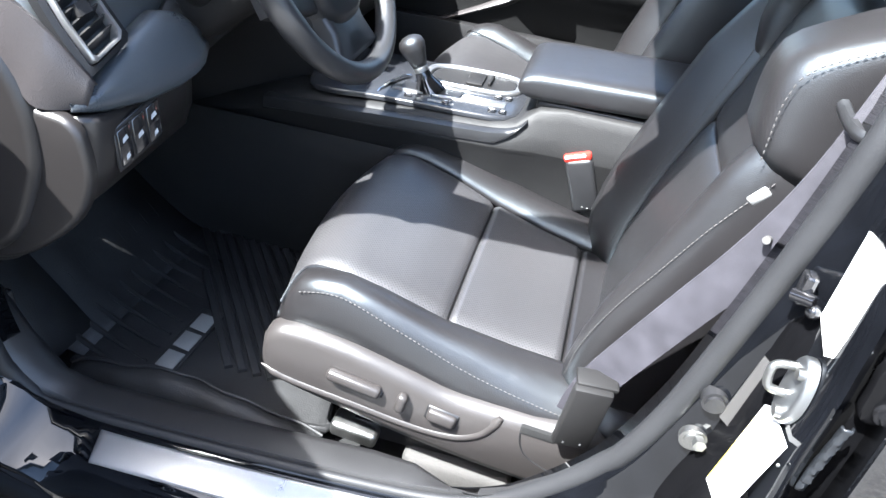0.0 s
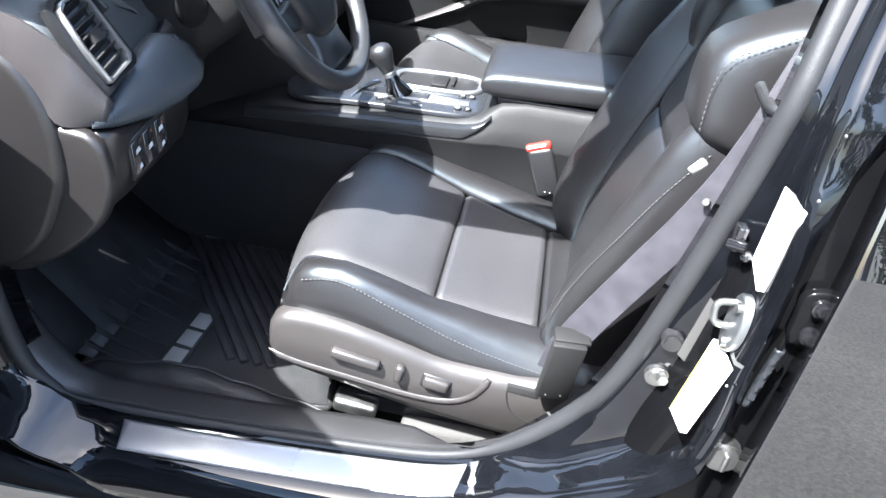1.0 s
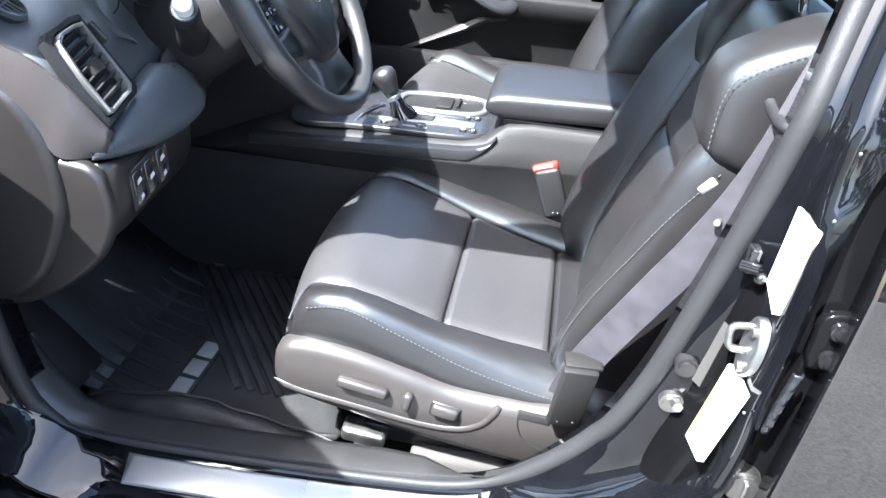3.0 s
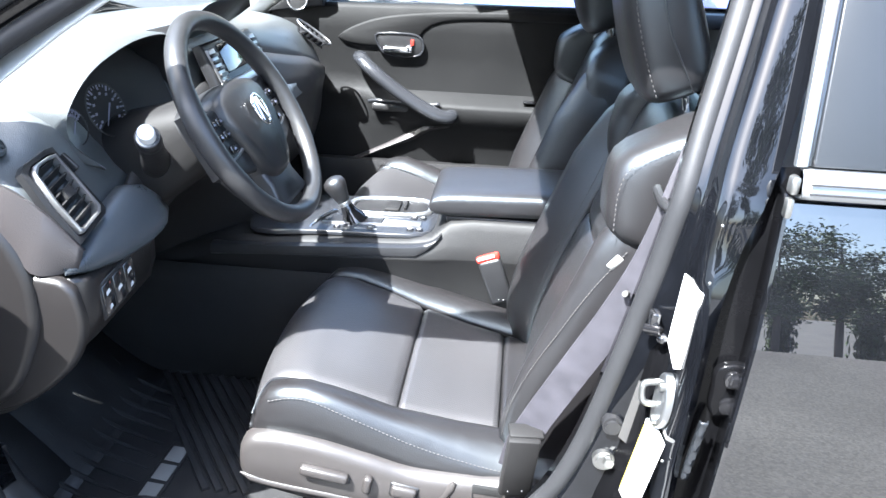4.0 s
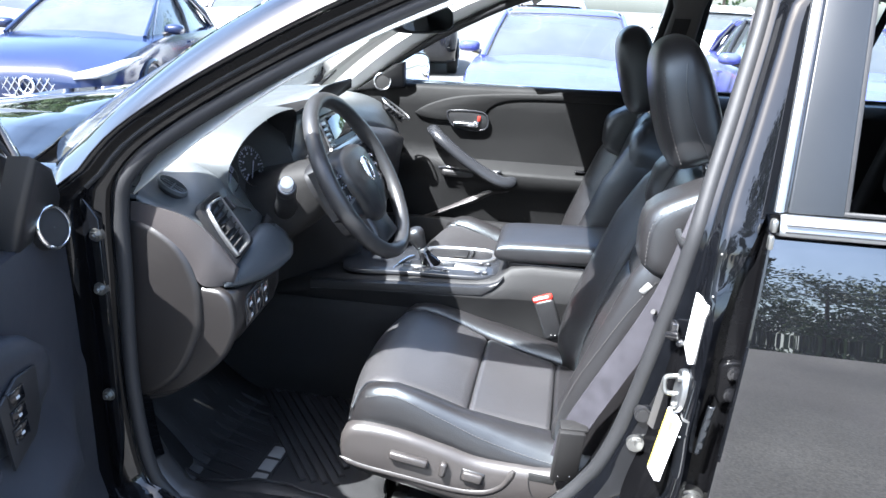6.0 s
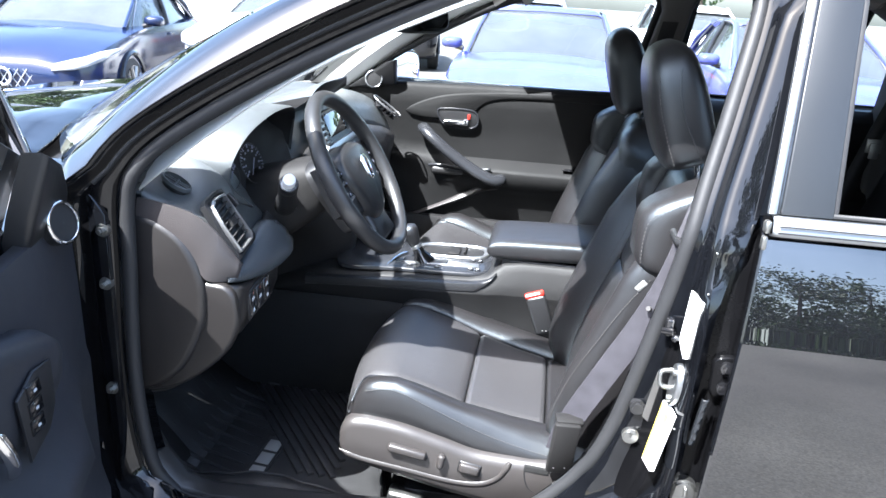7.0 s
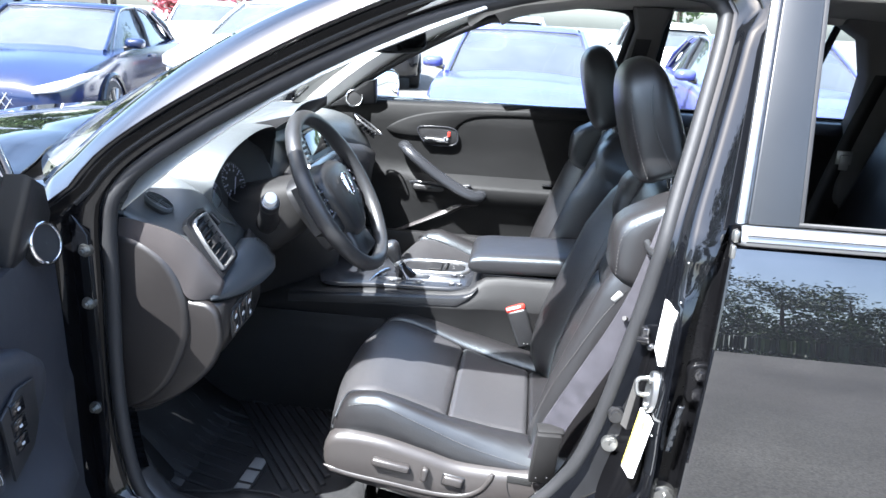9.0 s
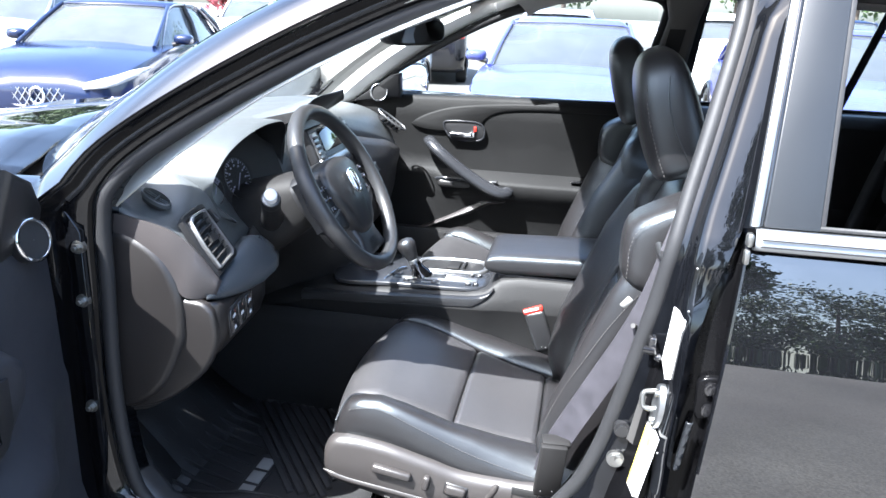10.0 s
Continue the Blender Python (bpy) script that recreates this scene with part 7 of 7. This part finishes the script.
def build_car(paint, label, m, suv=False):
    """A parked car; its nose is at the origin and points to -x, its length runs along +x."""
    car = thing("parked_car", label, "car", group="parked cars")
    h = 0.18 if suv else 0.0
    st = [(0.0, 0.55, 0.35, 0.62, 0.60), (0.06, 0.74, 0.27, 0.68, 0.68), (0.25, 0.86, 0.22, 0.76, 0.80), (0.7, 0.92, 0.20, 0.86, 0.89), (1.3, 0.93, 0.20, 0.93, 0.985), (1.6, 0.93, 0.20, 0.95, 1.0), (2.6, 0.935, 0.20, 0.96, 1.0), (3.7, 0.93, 0.20, 0.97, 1.02),
          (4.2, 0.90, 0.22, 0.96, 1.03), (4.6, 0.84, 0.27, 0.92, 1.01), (4.75, 0.72, 0.33, 0.85, 0.93), (4.8, 0.55, 0.4, 0.75, 0.82)]
    rows = []
    for x, w, lo, sh, dk in st:
        sh, dk = sh + h, dk + h
        rows.append([(x, s * a * w, z) for s, a, z in ((-1, 0.80, lo), (-1, 0.97, lo + 0.06), (-1, 1.0, (lo + sh) / 2), (-1, 0.985, sh - 0.08), (-1, 0.95, sh), (-1, 0.80, dk - 0.015), (-1, 0.4, dk + 0.012), (1, 0.0, dk + 0.02), (1, 0.4, dk + 0.012), (1, 0.80, dk - 0.015), (1, 0.95, sh), (1, 0.985, sh - 0.08), (1, 1.0, (lo + sh) / 2), (1, 0.97, lo + 0.06), (1, 0.80, lo))])
    part("body", Geo().grid(rows, close_v=True, cap=True), paint, car, smooth=50)
    end = 4.55 if suv else 4.25
    gl = [(1.25, 0.74, 0.97), (1.75, 0.70, 1.22), (2.15, 0.64, 1.41), (2.7, 0.62, 1.455), (3.3, 0.61, 1.43), (3.8 if not suv else 4.1, 0.62, 1.30), (end, 0.66, 1.01)]
    rows = []
    for x, w, z in gl:
        b = 0.97 + h
        wb = interp(x, [1.25, 1.8, 3.5, 4.5], [0.76, 0.82, 0.82, 0.72])
        rows.append([(x, s * y, q) for s, y, q in ((-1, wb, b - 0.03), (-1, wb * 0.45 + w * 0.55, (b + z + h) / 2), (-1, w, z + h - 0.015), (-1, w - 0.08, z + h), (1, 0.0, z + h + 0.012), (1, w - 0.08, z + h), (1, w, z + h - 0.015), (1, wb * 0.45 + w * 0.55, (b + z + h) / 2), (1, wb, b - 0.03))])
    part("glazing", Geo().grid(rows, cap=True), CAR_GLASS, car, "dark car windows reflecting the sky", smooth=40)
    roof = [[(x, s * y, z + h + 0.008 + dz) for s, y, dz in ((-1, w + 0.012, -0.03), (-1, w - 0.06, 0.004), (1, 0.0, 0.014), (1, w - 0.06, 0.004), (1, w + 0.012, -0.03))] for x, w, z in [(2.12, 0.645, 1.40)] + gl[3:5] + ([(4.15, 0.61, 1.33)] if suv else [(3.55, 0.61, 1.385)])]
    part("roof", Geo().grid(roof), paint, car, thick=0.012)
    for s in (-1, 1):
        part("front_pillar", Geo().tube([(1.2, s * 0.78, 0.96 + h), (1.75, s * 0.715, 1.225 + h), (2.15, s * 0.655, 1.41 + h)], 0.024, 8), paint, car)
        part("middle_pillar", Geo().tube([(2.75, s * 0.82, 0.96 + h), (2.78, s * 0.74, 1.22 + h), (2.8, s * 0.635, 1.44 + h)], 0.03, 8), BLACKP, car)
        part("rear_pillar", Geo().tube([(3.55, s * 0.62, 1.40 + h), (3.95, s * 0.71, 1.2 + h), (end, s * 0.74, 0.98 + h)], 0.05, 8), paint, car)
        mir = part("side_mirror", Geo().grid([[(1.62 + dx * 0.085, s * (0.99 + 0.115 * kk * math.copysign(abs(math.cos(q)) ** 0.6, math.cos(q))), 1.04 + h + 0.062 * kk * math.copysign(abs(math.sin(q)) ** 0.7, math.sin(q))) for q in (2 * math.pi * (j + 0.5) / 16 for j in range(16))] for dx, kk in ((-1.0, 0.35), (-0.8, 0.75), (-0.3, 0.97), (0.3, 1.0), (0.45, 0.92))], close_v=True, cap=True), paint, car)
        part("window_trim", Geo().tube(smooth_path([(1.42, s * 0.80, 0.975 + h), (1.80, s * 0.735, 1.235 + h), (2.18, s * 0.672, 1.40 + h), (2.75, s * 0.655, 1.435 + h), (3.35, s * 0.645, 1.405 + h), (3.80, s * 0.70, 1.22 + h), (end - 0.12, s * 0.765, 1.02 + h)], 26), 0.011, 5), SILVER, car, "bright window surround")
        part("mirror_arm", Geo().tube([(1.60, s * 0.86, 0.98 + h), (1.62, s * 0.95, 1.0 + h)], 0.03, 8), BLACKP, mir)
        part("headlamp", Geo().grid([[(x, s * y, z + h) for x, y, z in ((0.03, 0.46, 0.655), (0.09, 0.66, 0.71), (0.16, 0.76, 0.738), (0.27, 0.84, 0.775), (0.62, 0.92, 0.795))], [(x, s * y, z + h) for x, y, z in ((-0.006, 0.46, 0.62), (0.022, 0.67, 0.655), (0.065, 0.775, 0.685), (0.21, 0.872, 0.728), (0.62, 0.935, 0.782))], [(x, s * y, z + h) for x, y, z in ((-0.016, 0.46, 0.592), (0.010, 0.675, 0.612), (0.052, 0.78, 0.64), (0.20, 0.878, 0.690), (0.63, 0.937, 0.772))]]), LAMP, car, "clear headlamp", thick=0.012)
        part("tail_lamp", rbox((4.66, s * 0.66, 0.84 + h), (0.16, 0.34, 0.14), 0.04, 3), REDLAMP, car, "red tail lamp")
        for x in (0.95, 3.78):
            wheel = part("wheel", Geo().tube([(x, s * y, 0.34) for y in (0.70, 0.72, 0.90, 0.93)], [0.30, 0.345, 0.345, 0.31], 28), TYRE, car, "black tyre")
            part("rim", Geo().tube([(x, s * y, 0.34) for y in (0.90, 0.935)], [0.245, 0.25], 24), BLACKP, wheel)
            for k in range(10):
                q = 2 * math.pi * k / 10
                part("rim_spoke", Geo().tube([(x + 0.04 * math.cos(q), s * 0.94, 0.34 + 0.04 * math.sin(q)), (x + 0.24 * math.cos(q), s * 0.94, 0.34 + 0.24 * math.sin(q))], [0.022, 0.016], 5), STEEL, wheel)
            part("wheel_arch", Geo().tube([(x + 0.385 * math.cos(q), s * 0.925, 0.34 + 0.385 * math.sin(q)) for q in (math.pi * j / 12 for j in range(13))], 0.03, 6), BLACKP, car)
        part("door_handle", rbox((2.5, s * 0.935, 0.86 + h), (0.18, 0.03, 0.03), 0.01), paint, car)
    gr = part("grille", Geo().slab([(-0.42, 0.60 + h), (0.42, 0.60 + h), (0.34, 0.44 + h), (0.0, 0.40 + h), (-0.34, 0.44 + h)], lambda a, b, c: (0.045 - c + a * a * 0.25, a, b), 0.05, 0.01), BLACKP, car, "black grille with pale mesh")
    # crossing slanted bars that leave small diamond openings
    for sg in (-1, 1):
        for k in range(13):
            a0 = -0.48 + 0.08 * k
            pts = []
            for u in (0.0, 0.25, 0.5, 0.75, 1.0):
                a, b = a0 + sg * 0.12 * (u - 0.5), 0.595 - 0.175 * u
                if abs(a) < interp(b, [0.40, 0.44, 0.60], [0.10, 0.34, 0.41]):
                    pts.append((-0.012 + a * a * 0.25, a, b + h))
            if len(pts) > 1:
                part("grille_bar", Geo().tube(pts, 0.006, 5), SILVER, gr)
    part("grille_badge", Geo().tube([(-0.03, 0.07 * math.cos(q), 0.52 + h + 0.08 * math.sin(q)) for q in (2 * math.pi * j / 20 for j in range(20))], 0.014, 6, closed=True), CHROME, gr)
    part("grille_frame", Geo().tube([(0.03 + a * a * 0.25 - 0.04, a, b + h) for a, b in ((-0.44, 0.62), (-0.34, 0.43), (0.0, 0.385), (0.34, 0.43), (0.44, 0.62))], 0.014, 6), CHROME, gr)
    part("lower_intake", rbox((0.06, 0, 0.30 + h * 0.5), (0.12, 1.1, 0.12), 0.03), BLACKP, car)
    car.matrix_basis = m
    return car


def parked(x, y, dx, dy):
    """The pose of a car whose nose is at x, y and points along dx, dy."""
    return pose(x, y, GROUND, 0, 0, math.degrees(math.atan2(-dy, -dx)))


build_car(BLUE, "bright blue sedan parked facing the open suv", parked(0.02, 4.85, 0.0, -1))
build_car(BLUE, "bright blue sedan parked in the next bay", parked(2.78, 4.85, 0.0, -1))
build_car(NAVY, "dark blue sedan with a mesh grille and chrome badge", parked(-5.18, 4.79, 0.21, -0.98))
build_car(PEARL, "white car parked in the far row", parked(-3.5, 6.6, -0.05, -1), True)
build_car(BLACKP, "black suv seen from behind with red lamps", parked(-4.06, 18.3, -0.2, 0.98), True)
build_car(GREY, "grey wagon parked at an angle", parked(-7.6, 6.2, 0.3, -0.95), True)
build_car(PEARL, "white suv in the far row", parked(-7.2, 14.0, 0.3, -0.95), True)
build_car(GREY, "grey car in the far row", parked(-11.5, 12.5, 0.3, -0.95))
build_car(PEARL, "white car with a red lamp in the far row", parked(2.6, 16.5, 0.0, 1), True)
build_car(GREY, "grey car in the far row", parked(-0.4, 17.5, 0.0, 1), True)
build_car(PEARL, "white car parked further along", parked(6.2, 5.6, 0.0, -1))
build_car(NAVY, "dark blue suv in the far row", parked(5.6, 14.0, 0.0, -1), True)


# ---- trees ----
BARK = material("bark", (0.09, 0.07, 0.055), 0.9, vary=0.35, scale=5, fine=60, bump=1.0)


def leaf_material(name, a, b):
    m = material(name, a, 0.55, vary=0.25, scale=0.8, fine=30, bump=0.0, tint=b)
    n, ln = m.node_tree.nodes, m.node_tree.links
    geo, hsv = n.new("ShaderNodeNewGeometry"), n.new("ShaderNodeHueSaturation")
    p = n["Principled BSDF"]
    mr = n.new("ShaderNodeMapRange")
    mr.inputs["To Min"].default_value, mr.inputs["To Max"].default_value = 0.55, 1.5
    ln.new(geo.outputs["Random Per Island"], mr.inputs["Value"])
    ln.new(mr.outputs[0], hsv.inputs["Value"])
    ln.new(p.inputs["Base Color"].links[0].from_socket, hsv.inputs["Color"])
    ln.new(hsv.outputs[0], p.inputs["Base Color"])
    return m


GREENLEAF = leaf_material("green_leaves", (0.035, 0.065, 0.02), (0.055, 0.095, 0.025))
CONIFER = leaf_material("conifer_needles", (0.03, 0.055, 0.03), (0.045, 0.075, 0.035))
REDLEAF = leaf_material("red_leaves", (0.22, 0.04, 0.06), (0.30, 0.07, 0.08))


def build_tree(name, label, leaf, height, seed, conifer=False, leaves=2600, size=0.16, low=0.3, stem=0.02, spread=1.0):
    rnd = random.Random(seed)
    tree = thing(name, label, "tree", group="trees round the car park")
    trunk = Geo().tube([(0.05 * math.sin(t * 5 + seed), 0.05 * math.cos(t * 4), height * t * 0.92) for t in (i / 8 for i in range(9))], [stem * height * (1 - 0.9 * i / 8) + 0.01 for i in range(9)], 10)
    tips = []
    n = 34 if conifer else 22
    for k in range(n):
        t = rnd.uniform(0.12, 0.97) if conifer else rnd.uniform(low, 0.88)
        q = k * 2.4 + rnd.uniform(-0.4, 0.4)
        reach = height * ((0.26 * (1 - t) + 0.02) if conifer else 0.34 * math.sin(math.pi * min(1, (t - 0.1))) * rnd.uniform(0.6, 1.1) * spread)
        lift = -0.12 * reach if conifer else 0.45 * reach
        p0 = Vector((0, 0, height * t))
        p1 = p0 + Vector((math.cos(q) * reach * 0.5, math.sin(q) * reach * 0.5, lift * 0.6))
        p2 = p0 + Vector((math.cos(q) * reach, math.sin(q) * reach, lift))
        trunk.tube([p0, p1, p2], [0.006 * height * (1 - t) + 0.012, 0.02, 0.006], 5)
        tips.append((p0, p1, p2, reach))
    part("trunk", trunk, BARK, tree, "brown trunk with limbs")
    g = Geo()
    for _ in range(leaves):
        p0, p1, p2, reach = rnd.choice(tips)
        t = rnd.uniform(0.25, 1.05)
        c = p0.lerp(p1, min(1, t * 2)) if t < 0.5 else p1.lerp(p2, (t - 0.5) * 2)
        r = 0.14 * reach + (0.10 if conifer else 0.35)
        c = c + Vector((rnd.gauss(0, r * 0.6), rnd.gauss(0, r * 0.6), rnd.gauss(0, r * (0.25 if conifer else 0.6))))
        s = size * rnd.uniform(0.6, 1.4)
        a = Vector((rnd.gauss(0, 1), rnd.gauss(0, 1), rnd.gauss(0, 0.6))).normalized()
        b = a.cross(Vector((rnd.gauss(0, 1), rnd.gauss(0, 1), rnd.gauss(0, 1)))).normalized()
        nn = a.cross(b)
        o = len(g.v)
        g.v += [tuple(c - a * s), tuple(c + b * s * 0.5 + nn * s * 0.12), tuple(c + a * s), tuple(c - b * s * 0.5 + nn * s * 0.12)]
        g.f.append((o, o + 1, o + 2, o + 3))
    me = bpy.data.meshes.new("crown")
    me.from_pydata(g.v, [], g.f)
    me.materials.append(leaf)
    ob = new("crown", me)
    ob.parent = tree
    return tree


GREEN_TREE = build_tree("tree", "leafy green tree beside the car park", GREENLEAF, 7.5, 3, leaves=5200)
RED_TREE = build_tree("tree", "red leaved ornamental tree beside the car park", REDLEAF, 5.0, 5)
FIR = build_tree("conifer", "dark green conifer beside the car park", CONIFER, 11.0, 8, True, 6500, 0.20)
TALL_TREE = build_tree("tree", "tall open crowned tree across the car park", GREENLEAF, 11.0, 21, leaves=5200, size=0.19)
HIGH_TREE = build_tree("tree", "tall slim leafy tree across the car park", GREENLEAF, 17.5, 33, leaves=9000, size=0.16, low=0.25, stem=0.008, spread=0.42)
HIGH_TREE.matrix_basis = pose(3.3, -18.5, GROUND)
TALL_TREE.matrix_basis = pose(-2.0, -21.5, GROUND, 0, 0, 30)
for x, y, r in ((-4.5, -25.5, 60),):
    copy_thing(TALL_TREE, pose(x, y, GROUND, 0, 0, r))
OPEN_TREE = build_tree("tree", "small open crowned tree across the car park", GREENLEAF, 6.6, 71, leaves=7000, size=0.10, low=0.2)
OPEN_TREE.matrix_basis = pose(7.6, -22.5, GROUND)
for x, y, r in ((10.4, -24.5, 80), (13.2, -23.0, 200), (20.5, -24.0, 300), (5.6, -25.0, 150)):
    copy_thing(OPEN_TREE, pose(x, y, GROUND, 0, 0, r))
SHRUB = build_tree("shrub", "dense green shrub behind the car park", GREENLEAF, 2.3, 52, leaves=4200, size=0.09, low=0.06)
SHRUB.matrix_basis = pose(0.5, -26.5, GROUND)
for x, y, r in ((3.6, -26.9, 70), (6.4, -26.4, 140), (9.3, -27.0, 200), (12.3, -26.6, 260), (15.2, -27.1, 320), (18.5, -26.8, 30), (22.0, -27.0, 90), (26.0, -26.5, 10), (-2.8, -26.9, 110), (-6.0, -26.5, 190)):
    copy_thing(SHRUB, pose(x, y, GROUND, 0, 0, r))
GREEN_TREE.matrix_basis = pose(-17, 27, GROUND)
RED_TREE.matrix_basis = pose(-13.2, 27, -1.2, 0, 0, 20)
FIR.matrix_basis = pose(17.0, -25.0, GROUND)
for x, y, r in ((-21, 26, 40), (-25, 28, 100), (-30, 24, 160), (-19, 31, 220), (-1.2, 38, 80), (6.5, 34, 10), (12, 36, 60), (-3.0, -31, 200), (-10, -29, 30), (-18, -32, 140), (29, -32, 250)):
    copy_thing(GREEN_TREE, pose(x, y, GROUND, 0, 0, r))
for x, y, r in ((-11.0, 29, 120),):
    copy_thing(RED_TREE, pose(x, y, -1.0, 0, 0, r))
for x, y, r in ((23.0, -28.0, 50), (33, -30, 140), (-14, -33, 10)):
    copy_thing(FIR, pose(x, y, GROUND, 0, 0, r))


# ---- bay lines on the asphalt ----
LINE = material("faded_yellow_paint", (0.45, 0.36, 0.16), 0.8, vary=0.35, scale=9, fine=90, bump=0.3)
lines = thing("bay_lines", "faded yellow parking bay lines on the asphalt", "road marking", kind="structure")
for x in (-5.6, -1.4, 1.4, 4.2):
    part("line", rbox((x, 7.0, GROUND + 0.002), (0.1, 5.0, 0.006), 0), LINE, lines)
